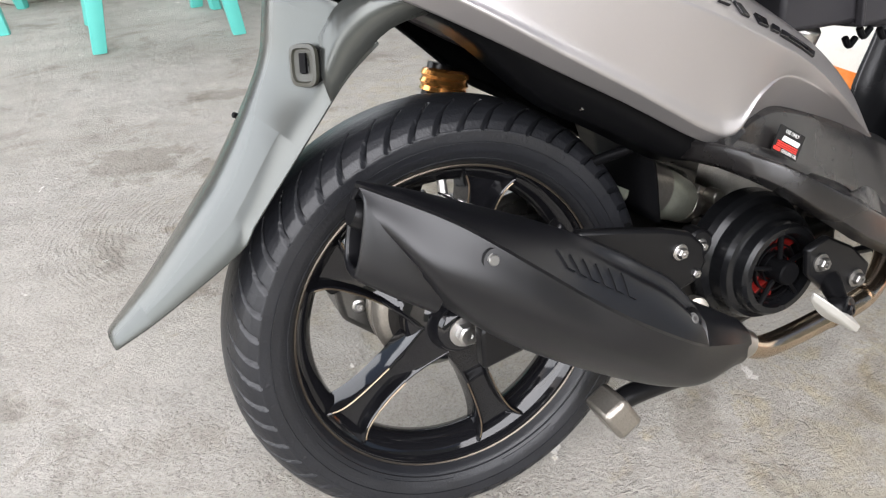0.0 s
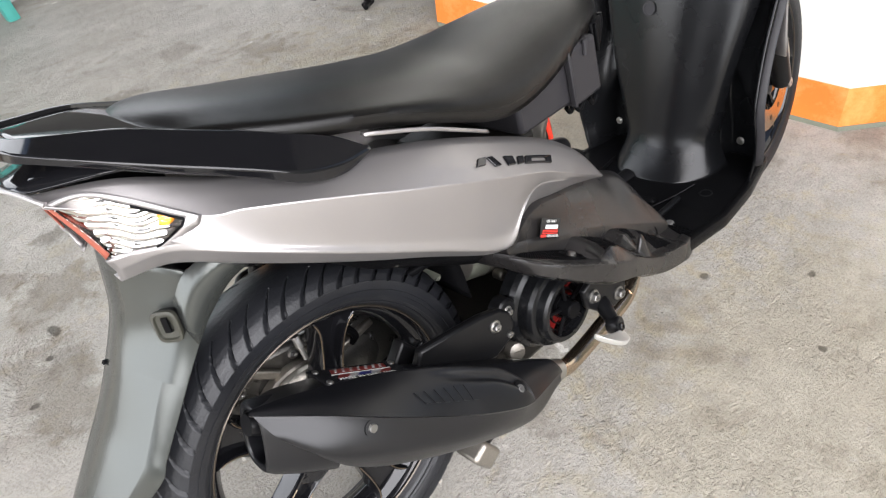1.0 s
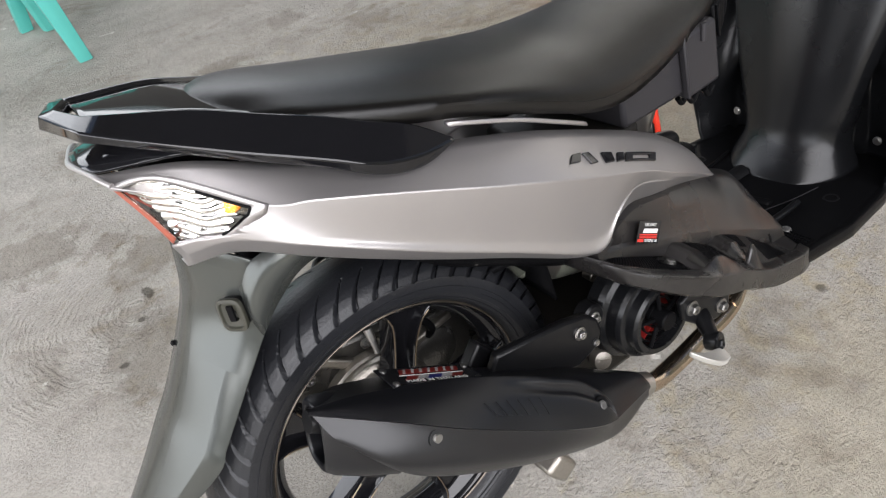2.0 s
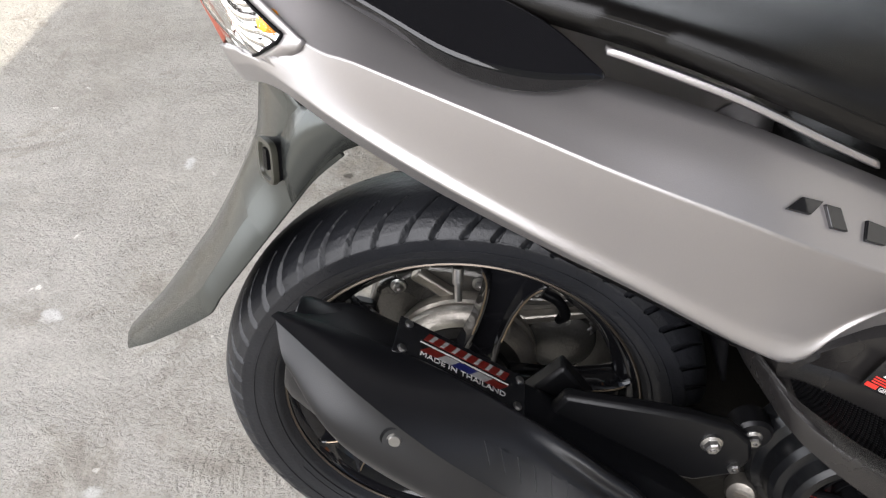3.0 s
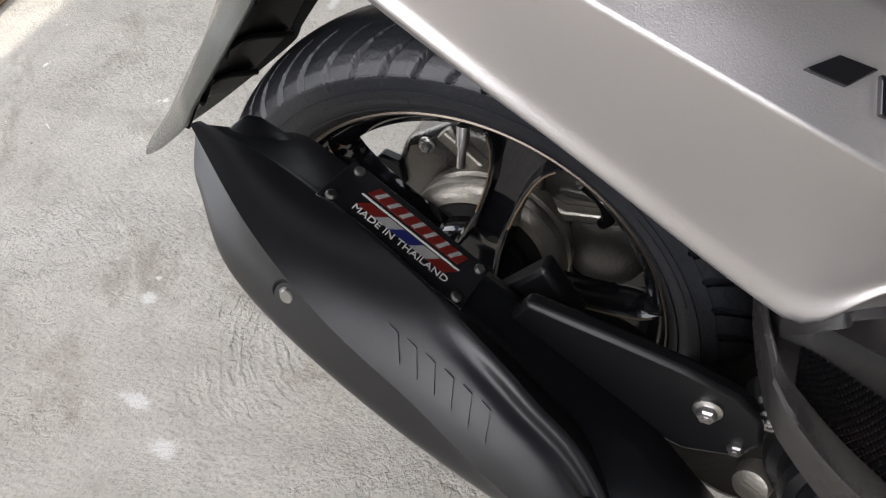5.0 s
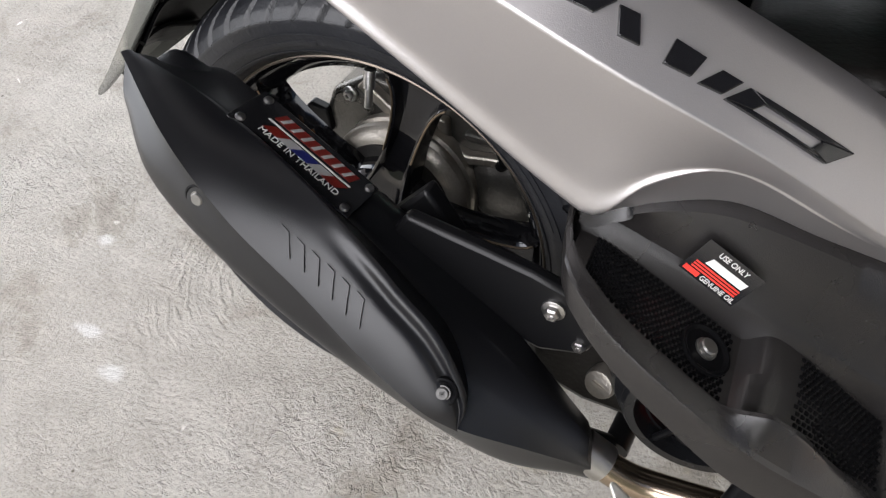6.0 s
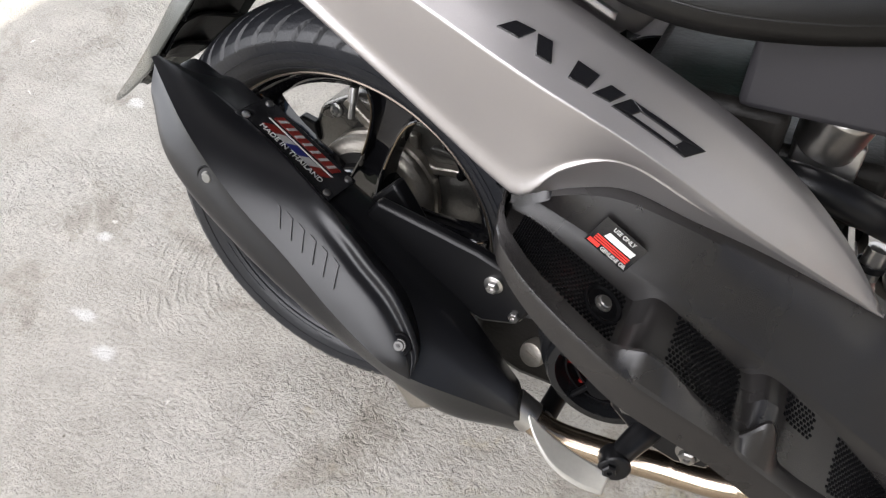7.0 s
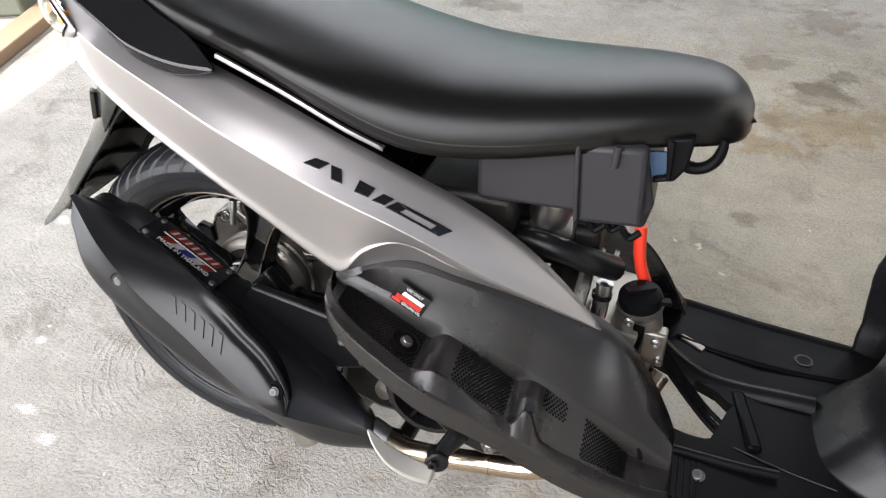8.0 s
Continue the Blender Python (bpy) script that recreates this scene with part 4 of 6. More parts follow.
for k in range(9):
    a = radians(40 * k)
    part("fan_blade", box_bm((0.034 * math.cos(a), -0.046, 0.034 * math.sin(a)), (0.026, 0.012, 0.0025), (0, -math.degrees(a) + 25, 0)), FAN_RED, fan, "red fan blade")
crank = part("crankcase", plate_bm([(0.19, 0.20), (0.20, 0.265), (0.26, 0.275), (0.36, 0.262), (0.44, 0.285), (0.50, 0.285), (0.50, 0.23), (0.44, 0.195), (0.34, 0.175), (0.25, 0.178)], -0.108, 0.06), GREASE, scooter, "oily dark crankcase", bevel=0.01)
part("oil_cap", join(lathe_bm([(0.014, 0.0), (0.014, 0.022), (0.0125, 0.026), (0.008, 0.027)], 26, (0.272, -0.104, 0.228), (-0.25, -0.9, 0.3)), box_bm((0.266, -0.1285, 0.2365), (0.013, 0.003, 0.003), (0, 10, -15))), ALU, crank, "pale grey oil filler cap")
part("cap_neck", tube_bm([(0.285, -0.08, 0.218), (0.272, -0.106, 0.228)], 0.015, 20), GREASE, crank)
for at in ((0.371, -0.194, 0.293), (0.428, -0.194, 0.260)):
    part("case_bolt", bolt_bm(at, (0, -1, 0), 0.0075, 0.008), SCREW, crank)
part("mount_plate", plate_bm([(0.352, 0.312), (0.380, 0.322), (0.420, 0.300), (0.450, 0.272), (0.446, 0.246), (0.420, 0.240), (0.385, 0.252), (0.356, 0.280)], -0.194, -0.184), BLACK_PAINT, crank, bevel=0.003)
starter = part("starter_motor", tube_bm([(0.246, 0.0, 0.366), (0.254, 0.0, 0.362), (0.334, 0.0, 0.319), (0.342, 0.0, 0.315)], [0.024, 0.0325, 0.0325, 0.027], 32), OLIVE, scooter, "olive grey starter motor with a pale band")
part("starter_band", tube_bm([(0.272, 0.0, 0.3523), (0.298, 0.0, 0.3383)], 0.0330, 32), ALU, starter, "dull pale band")
part("starter_foot", join(tube_bm([(0.340, 0.0, 0.316), (0.358, 0.0, 0.306), (0.368, 0.0, 0.300)], [0.029, 0.026, 0.013], 24), box_bm((0.362, 0.0, 0.316), (0.040, 0.044, 0.034), (0, 28, 0)), lathe_bm([(0.010, 0), (0.010, 0.02), (0.006, 0.022)], 16, (0.366, -0.022, 0.326), (0, -1, 0)), lathe_bm([(0.009, 0), (0.009, 0.018), (0.006, 0.02)], 16, (0.348, -0.022, 0.290), (0, -1, 0))), ALU, starter, bevel=0.004)
part("terminal", tube_bm([(0.262, 0.0, 0.388), (0.256, -0.005, 0.402), (0.236, -0.01, 0.408)], 0.006, 10), BLACK_PLASTIC, starter)
part("hose", tube_bm([(0.16, -0.03, 0.40), (0.21, -0.07, 0.425), (0.26, -0.08, 0.43), (0.31, -0.085, 0.40), (0.35, -0.10, 0.385)], 0.006), BLACK_PLASTIC, crank)
# cylinder, throttle and hoses under the seat
cyl = part("cylinder_head", box_bm((0.50, 0.0, 0.315), (0.12, 0.13, 0.10), (0, 12, 0)), ALU, scooter, "finned aluminium cylinder, dusty", bevel=0.003)
for i in range(5):
    part("cooling_fin", box_bm((0.44 + 0.018 * i, 0.0, 0.328 - 0.003 * i), (0.006, 0.16, 0.125), (0, 12, 0)), ALU, cyl)
part("thermostat_housing", join(tube_bm([(0.588, -0.018, 0.29), (0.578, -0.020, 0.335), (0.566, -0.020, 0.372)], [0.016, 0.018, 0.024], 22), box_bm((0.588, -0.03, 0.318), (0.03, 0.02, 0.05))), ALU, scooter, "cast aluminium housing under the black filler cap", bevel=0.003)
part("filler_cap", join(lathe_bm([(0.026, 0), (0.027, 0.006), (0.025, 0.014), (0.018, 0.017)], 30, (0.565, -0.020, 0.372), (-0.15, -0.15, 1)), box_bm((0.563, -0.022, 0.391), (0.036, 0.009, 0.006), (0, 0, 30))), BLACK_PLASTIC, cyl, "black round filler cap")
part("filler_collar", lathe_bm([(0.019, -0.030), (0.020, -0.022), (0.0255, -0.010), (0.0275, -0.004), (0.0275, 0.001), (0.024, 0.002)], 32, (0.565, -0.020, 0.371), (-0.15, -0.15, 1)), ALU, cyl, "cast funnel-shaped collar under the cap")
part("cap_tab", box_bm((0.590, -0.024, 0.381), (0.020, 0.012, 0.005), (0, 8, 20)), BLACK_PLASTIC, cyl, bevel=0.001)
part("sensor_plug", join(box_bm((0.566, -0.046, 0.335), (0.014, 0.014, 0.036), (0, 8, 0)), tube_bm([(0.568, -0.046, 0.318), (0.572, -0.048, 0.300), (0.570, -0.05, 0.280)], 0.0035, 8)), BLACK_PLASTIC, cyl, "black sensor plug with its lead", bevel=0.001)
part("coolant_stub", lathe_bm([(0.0085, 0), (0.0085, 0.022), (0.0100, 0.024), (0.0100, 0.028), (0.0070, 0.029)], 24, (0.586, -0.022, 0.292), (-0.1, -0.95, -0.2)), ALU, cyl, "short cast coolant outlet")
for at in ((0.556, -0.043, 0.356), (0.590, -0.041, 0.330), (0.596, -0.038, 0.305)):
    part("housing_bolt", bolt_bm(at, (0, -1, 0.2), 0.0042, 0.005), STEEL, cyl)
part("hose_clamp", lathe_bm([(0.0115, -0.003), (0.0122, -0.003), (0.0122, 0.003), (0.0115, 0.003)], 24, (0.520, -0.042, 0.388), (0.07, 0.09, 1), closed=True), BLACK_PAINT, cyl)
part("cable_sleeve", tube_bm([(0.575, 0.02, 0.31), (0.572, 0.015, 0.36), (0.556, 0.01, 0.41), (0.551, 0.01, 0.46)], 0.0075), RED, scooter, "bright red cable sleeve")
part("cable_sleeve", tube_bm([(0.605, -0.05, 0.22), (0.602, -0.05, 0.275)], 0.005), RED, scooter, "bright red cable sleeve")
part("intake_pipe", tube_bm([(0.40, -0.06, 0.46), (0.45, -0.07, 0.462), (0.50, -0.06, 0.445), (0.53, -0.03, 0.42)], 0.015), BLACK_PAINT, scooter)
part("throttle_body", join(lathe_bm([(0.020, -0.02), (0.024, -0.02), (0.024, 0.02), (0.018, 0.026)], 24, (0.455, -0.05, 0.505), (0.2, -0.3, 1)), box_bm((0.455, -0.03, 0.475), (0.05, 0.05, 0.04))), STEEL, scooter, "small brass and steel throttle body", bevel=0.002)
part("injector", tube_bm([(0.518, -0.045, 0.35), (0.522, -0.04, 0.405)], 0.010), STEEL, scooter)
part("injector", tube_bm([(0.54, -0.01, 0.33), (0.548, -0.01, 0.38)], 0.008), BLACK_PLASTIC, scooter)
for dy, dz in ((0.0, 0.0), (0.014, 0.008), (-0.012, 0.012)):
    part("cable", tube_bm([(0.56, -0.02 + dy, 0.36 + dz), (0.60, -0.02 + dy, 0.30), (0.66, -0.035 + dy, 0.235), (0.70, -0.05 + dy, 0.21)], 0.0035, 8), BLACK_PLASTIC, scooter)
part("frame_tube", tube_bm([(0.35, 0.06, 0.50), (0.46, 0.05, 0.42), (0.56, 0.04, 0.30), (0.66, 0.04, 0.22), (0.80, 0.04, 0.21)], 0.016), BLACK_PAINT, scooter)
part("frame_tube", tube_bm([(0.62, -0.11, 0.235), (0.70, -0.105, 0.225), (0.75, -0.10, 0.22)], 0.006), BLACK_PAINT, scooter)

# ---- side covers ----
U = [(-0.180, -0.052, 0.737), (-0.114, -0.082, 0.726), (-0.04, -0.103, 0.694), (0.030, -0.114, 0.673), (0.099, -0.125, 0.652), (0.180, -0.140, 0.628), (0.253, -0.144, 0.598), (0.369, -0.127, 0.538), (0.429, -0.121, 0.499), (0.481, -0.116, 0.452), (0.526, -0.110, 0.396)]
UC = [(-0.184, -0.076, 0.740), (-0.112, -0.110, 0.715), (-0.04, -0.139, 0.690), (0.030, -0.154, 0.668), (0.099, -0.162, 0.642), (0.180, -0.169, 0.612), (0.253, -0.167, 0.577), (0.355, -0.157, 0.524), (0.420, -0.146, 0.482), (0.475, -0.130, 0.440), (0.527, -0.111, 0.394)]
CR = [(-0.176, -0.073, 0.729), (-0.077, -0.126, 0.676), (-0.040, -0.143, 0.668), (0.010, -0.159, 0.652), (0.062, -0.169, 0.632), (0.122, -0.180, 0.608), (0.197, -0.187, 0.578), (0.260, -0.187, 0.550), (0.340, -0.178, 0.512), (0.410, -0.160, 0.468), (0.470, -0.137, 0.430), (0.528, -0.112, 0.392)]
CM = [(-0.150, -0.082, 0.690), (-0.095, -0.123, 0.668), (-0.040, -0.148, 0.646), (0.010, -0.162, 0.628), (0.062, -0.170, 0.600), (0.122, -0.179, 0.570), (0.197, -0.184, 0.535), (0.262, -0.185, 0.514), (0.322, -0.178, 0.510), (0.400, -0.162, 0.468), (0.465, -0.137, 0.428), (0.529, -0.112, 0.391)]
LO = [(-0.150, -0.066, 0.640), (-0.110, -0.112, 0.652), (-0.060, -0.143, 0.630), (0.000, -0.160, 0.596), (0.071, -0.167, 0.553), (0.142, -0.171, 0.511), (0.227, -0.176, 0.460), (0.254, -0.181, 0.456), (0.280, -0.180, 0.486), (0.320, -0.172, 0.499), (0.375, -0.166, 0.477), (0.445, -0.142, 0.438), (0.529, -0.112, 0.390)]
BL = [(-0.148, -0.054, 0.622), (-0.108, -0.096, 0.632), (-0.058, -0.127, 0.610), (0.002, -0.144, 0.577), (0.072, -0.151, 0.537), (0.142, -0.155, 0.498), (0.224, -0.160, 0.450), (0.254, -0.166, 0.446), (0.285, -0.161, 0.459), (0.325, -0.150, 0.464), (0.375, -0.144, 0.450), (0.440, -0.127, 0.425), (0.528, -0.108, 0.386)]
side_rows = [spline(r, 90) for r in (U, UC, CR, CM, LO)]
# flat faces above and below the crease on the rear half
for n, p in enumerate(side_rows[2]):
    w = 1 - ease((p.x + 0.02) / 0.34)
    p.y -= 0.004 * ease((p.x + 0.09) / 0.06) * (1 - ease((p.x - 0.20) / 0.14))
    side_rows[1][n] = side_rows[1][n].lerp(side_rows[0][n].lerp(p, 0.55), w)
    side_rows[3][n] = side_rows[3][n].lerp(p.lerp(side_rows[4][n], 0.5), w)
# across the cover: a gently bowed upper face, a sharp crease, a rounded lower face and a turned-out lip
fold = spline(BL, 90)
dense = []
for n in range(90):
    u, c, lo = side_rows[0][n], side_rows[2][n], side_rows[4][n]
    mid_u, mid_l = side_rows[1][n], side_rows[3][n]
    drop = (c - lo).length
    full = ease(drop / 0.05) * ease((c.x + 0.085) / 0.06)
    bl = fold[n]
    column = [u.lerp(mid_u, 2 * f) if f < 0.5 else mid_u.lerp(c, 2 * f - 1) for f in (0, 0.2, 0.4, 0.6, 0.75, 0.88, 0.95, 0.975)] + [c]
    out_n = Vector((0, -1, 0.15)).normalized()
    for f in (0.03, 0.07, 0.15, 0.3, 0.45, 0.6, 0.7, 0.78, 0.84, 0.88, 0.92, 0.955, 0.98):
        base = c.lerp(mid_l, 2 * f) if f < 0.5 else mid_l.lerp(lo, 2 * f - 1)
        hollow = 0.0032 * ease(f / 0.84) * (1 - ease((f - 0.84) / 0.15))
        column.append(base - out_n * hollow * full)
    column += [lo.lerp(bl, 0.03), lo.lerp(bl, 0.10), lo.lerp(bl, 0.18), lo.lerp(bl, 0.5), lo.lerp(bl, 0.9), bl, bl + Vector((0, 0.010, 0.004))]
    dense.append(column)
dense = [list(r) for r in zip(*dense)]


def side_cover(flip):
    rows = dense
    if flip:
        rows = [[Vector((p.x, -p.y, p.z)) for p in r] for r in rows]
    bm = grid(rows)
    # opening for the indicator below the crease at the rear end
    line_x, line_z = [p.x for p in side_rows[2]], [p.z for p in side_rows[2]]
    low_x, low_z = (-0.147, -0.127, -0.110, -0.082), (0.656, 0.657, 0.657, 0.671)
    cut = []
    for f in bm.faces:
        c = f.calc_center_median()
        if c.x < -0.086 and np.interp(c.x, low_x, low_z) + 0.001 < c.z < np.interp(c.x, line_x, line_z) - 0.002:
            cut.append(f)
    bmesh.ops.delete(bm, geom=cut, context="FACES")
    return part("side_cover", bm, SILVER, scooter, "silver-grey satin painted side cover with a sharp crease", solid=0.003, out=(0, 1 if flip else -1, 0), angle=84)


cover = side_cover(False)
side_cover(True)
csurf = surf_of(side_rows[:3])
# plain dark shapes of the model badge: a blade, three slanted bars and an oblong frame of four strips
BADGE = [[(0.73, 0.547), (0.56, 0.559), (0.525, 0.578), (0.70, 0.568)], [(0.75, 0.587), (0.54, 0.580), (0.52, 0.594), (0.73, 0.602)],
         [(0.75, 0.619), (0.53, 0.620), (0.53, 0.642), (0.73, 0.638)], [(0.745, 0.643), (0.545, 0.654), (0.54, 0.669), (0.72, 0.660)]]
OUT_F, IN_F = [(0.745, 0.662), (0.545, 0.674), (0.51, 0.752), (0.745, 0.738)], [(0.70, 0.681), (0.60, 0.687), (0.585, 0.730), (0.70, 0.725)]
BADGE += [[OUT_F[k], OUT_F[(k + 1) % 4], IN_F[(k + 1) % 4], IN_F[k]] for k in range(4)]
for quad in BADGE:
    part("badge_bar", patch_bm(csurf, quad, 0.0026, 5, 6), GLOSS_BLACK, cover, "gloss black slanted badge bar", bevel=0.0005)

# bright trim line under the seat
TR = [(0.112, -0.145, 0.668), (0.131, -0.148, 0.662), (0.191, -0.151, 0.638), (0.249, -0.148, 0.608), (0.290, -0.138, 0.585)]
for s in (1, -1):
    rows = [[Vector((p.x, s * p.y, p.z)) for p in spline(TR, 40)], [Vector((p.x, s * (p.y + 0.002), p.z + 0.0035)) for p in spline(TR, 40)], [Vector((p.x, s * (p.y + 0.007), p.z + 0.0035)) for p in spline(TR, 40)]]
    part("seat_trim", grid(rows), SILVER, scooter, "pale silver strip under the seat", solid=0.003 * s, angle=40)

# tail piece over the lamps, with an added block inside it
TAIL = [
    [(-0.182, -0.047, 0.739), (-0.150, -0.068, 0.738), (-0.114, -0.092, 0.737), (-0.05, -0.105, 0.722), (0.03, -0.120, 0.698)],
    [(-0.187, -0.024, 0.741), (-0.150, -0.034, 0.745), (-0.114, -0.045, 0.745), (-0.05, -0.050, 0.735), (0.03, -0.050, 0.710)],
    [(-0.191, 0.0, 0.741), (-0.150, 0.0, 0.746), (-0.114, 0.0, 0.747), (-0.05, 0.0, 0.740), (0.03, 0.0, 0.715)],
]
rows = [spline(r, 24) for r in TAIL] + [spline(mirror(r), 24) for r in TAIL[1::-1]]
part("tail_cover", grid(rows), GLOSS_BLACK, scooter, "black upper tail cover", solid=0.003, angle=30)
edge = [(-0.174, -0.073, 0.730), (-0.178, -0.066, 0.734), (-0.183, -0.047, 0.737), (-0.188, -0.024, 0.738), (-0.192, 0.0, 0.739)]
part("tail_edge", tube_bm(edge + mirror(edge[:-1])[::-1], 0.0028, 10, 90), SILVER, scooter, "silver edge of the tail cover")
# added black block that hides the far bulb behind the tail gap
part("tail_blocker", box_bm((-0.105, 0.0, 0.690), (0.090, 0.085, 0.070), (0, 12, 0)), BLACK_PLASTIC, scooter, bevel=0.006)
# tail lamp across the rear end
lamp_rows = [[Vector((-0.196, y, 0.735)), Vector((-0.179, y, 0.708)), Vector((-0.160, y, 0.678)), Vector((-0.141, y, 0.648)), Vector((-0.12, y, 0.636))] for y in np.linspace(-0.044, 0.044, 9)]
for r in lamp_rows:
    k = 1 - (abs(r[0].y) / 0.044) ** 2
    for p in r:
        p.x += 0.018 - 0.004 * k
part("tail_lamp", grid([spline(r, 14) for r in lamp_rows]), TAIL_RED, scooter, "red and clear tail lamp", solid=0.004)


def indicator(s):
    """Clear wrap-round indicator: chromed bowl, amber bulb, ribbed lens."""
    A = [(-0.172, -0.070, 0.726), (-0.145, -0.094, 0.728), (-0.115, -0.110, 0.707), (-0.077, -0.127, 0.677)]
    B = [(-0.158, -0.070, 0.690), (-0.142, -0.092, 0.693), (-0.115, -0.113, 0.682), (-0.079, -0.127, 0.674)]
    C = [(-0.147, -0.070, 0.656), (-0.127, -0.090, 0.657), (-0.110, -0.108, 0.657), (-0.082, -0.127, 0.671)]
    rows = sheet([A, B, C], 70, 72)
    out = Vector((-0.5, -0.8, 0.1)).normalized()
    last = len(rows) - 1
    for i, r in enumerate(rows):
        for j, p in enumerate(r):
            p += out * 0.010 * math.sin(math.pi * i / last) * math.sin(math.pi * j / (len(r) - 1))
    flip = lambda rs: [[Vector((p.x, s * p.y, p.z)) for p in r] for r in rs]
    ob = new("indicator")
    ob.parent = scooter
    part("lens", grid(flip(rows)), LENS, ob, "clear plastic lens", solid=0.0015 * s).visible_shadow = False
    # bands of shallow scallops that run along the body's crease
    run = Vector((0.139, -0.043, -0.044)).normalized()
    up = run.cross(out).normalized()
    bowl = []
    for i, r in enumerate(rows):
        line = []
        for j, p in enumerate(r):
            wave = (p.dot(up) / 0.0092 + 0.25 * math.sin(p.dot(run) * 160)) % 1.0
            line.append(p - out * (0.013 * math.sin(math.pi * (0.06 + 0.88 * i / last)) + 0.0032 * (2 * wave - 1) ** 2))
        bowl.append(line)
    part("reflector", grid(flip(bowl)), REFLECTOR, ob, "chromed fluted reflector", angle=40)
    part("bulb", lathe_bm([(0.004, -0.008), (0.0075, -0.004), (0.008, 0.002), (0.005, 0.008), (0.001, 0.010)], 18, (-0.098, s * -0.112, 0.684), (-0.5, s * -0.8, 0)), AMBER, ob, "small amber bulb")
    # red strip down the rear edge of the lens, wider at its foot
    side = [(A[0], 0.004), (B[0], 0.008), ((-0.148, -0.070, 0.660), 0.012)]
    inner_line = spline([q for q, w in side], 20)
    outer_line = spline([(q[0] - 0.3 * w, q[1] + 0.6 * w, q[2] - 0.7 * w) for q, w in side], 20)
    part("marker_strip", grid(flip([inner_line, [a.lerp(b, 0.5) + Vector((-0.002, 0, 0)) for a, b in zip(inner_line, outer_line)], outer_line])), DULL_RED, ob, "dull orange red strip along the lens", solid=0.002)
    # pale surround, broad at the pointed front end
    loop = spline(A, 40) + spline(C[::-1], 40)
    mid = Vector((-0.130, -0.092, 0.690))
    ring = [[], [], []]
    for p in loop:
        tip = ease((p.x + 0.150) / 0.07)
        away = (p - mid).normalized()
        ring[0].append(p + away * 0.0055 - out * 0.0005)
        ring[1].append(p + away * 0.001 + out * 0.0022)
        ring[2].append(p.lerp(mid, 0.03 + 0.13 * tip) + out * (0.0020 + 0.0030 * tip))
    part("surround", grid(flip(ring)), SILVER, ob, "pale silver surround of the lens", angle=50, solid=0.001)
    # black tube stands for the shaded gap between lens and surround
    part("lens_gap_line", tube_bm([(p.x, s * p.y, p.z) for p in ring[2][22:58]], 0.0014, 8, 60), BLACK_PLASTIC, ob, "black line drawn for the dark gap at the lens tip")


indicator(1)
indicator(-1)

# grab rail, a gloss black wing that wraps the tail
G1 = [(-0.178, -0.064, 0.769), (-0.138, -0.094, 0.751), (-0.086, -0.123, 0.724), (-0.057, -0.138, 0.710), (-0.008, -0.152, 0.683), (0.022, -0.159, 0.663), (0.070, -0.156, 0.647), (0.112, -0.150, 0.653)]
G2 = [(-0.177, -0.070, 0.780), (-0.140, -0.100, 0.761), (-0.088, -0.130, 0.735), (-0.059, -0.145, 0.721), (-0.010, -0.158, 0.695), (0.022, -0.164, 0.677), (0.070, -0.159, 0.661), (0.112, -0.151, 0.657)]
G3 = [(-0.166, -0.040, 0.784), (-0.130, -0.060, 0.775), (-0.085, -0.082, 0.763), (-0.045, -0.100, 0.745), (0.008, -0.120, 0.722), (0.040, -0.128, 0.704), (0.078, -0.135, 0.686), (0.111, -0.146, 0.659)]
G4 = [(x + 0.004, y + 0.006, z - 0.012) for x, y, z in G3[:-1]] + [(0.110, -0.146, 0.654)]
TIP = [(-0.199, 0, 0.776), (-0.194, 0, 0.788), (-0.180, 0, 0.788), (-0.176, 0, 0.776)]


def side_line(r, s):
    pts = spline([(x, s * y, z) for x, y, z in r], 50)
    for _ in range(6):
        pts = [pts[0]] + [(a + 2 * b + c) / 4 for a, b, c in zip(pts[:-2], pts[1:-1], pts[2:])] + [pts[-1]]
    return pts


wing = []
for r, tip in zip((G1, G2, G3, G4), TIP):
    near, far = side_line(r, 1), side_line(r, -1)
    wing.append(near[::-1] + [near[0].lerp(Vector(tip), k / 5) for k in range(1, 6)] + [far[0].lerp(Vector(tip), 1 - k / 5) for k in range(1, 5)] + far)
rail = part("grab_rail", grid(wing, closed=True, caps=True), GLOSS_BLACK, scooter, "gloss black wing-shaped grab rail", angle=32, bevel=0.0026)
deck = []
for k in range(9):
    f = k / 8
    deck.append([a.lerp(b, f) - Vector((0, 0, 0.005 - 0.003 * math.sin(math.pi * f))) for a, b in zip(side_line(G3, 1)[:26], side_line(G3, -1)[:26])])
part("rail_deck", grid(deck), GLOSS_BLACK, rail, "gloss black deck between the rail's arms", solid=0.003)

# ---- seat ----
def seat_section(x, half, top, low, flat):
    """One half section from the centre of the top to the lower edge."""
    return [(x, 0, top), (x, -half * 0.45, top - 0.003), (x, -half * 0.78, top - 0.010 - 0.12 * flat), (x, -half * 0.955, top - 0.46 * (top - low)), (x, -half, low + 0.016), (x, -half * 0.985, low)]


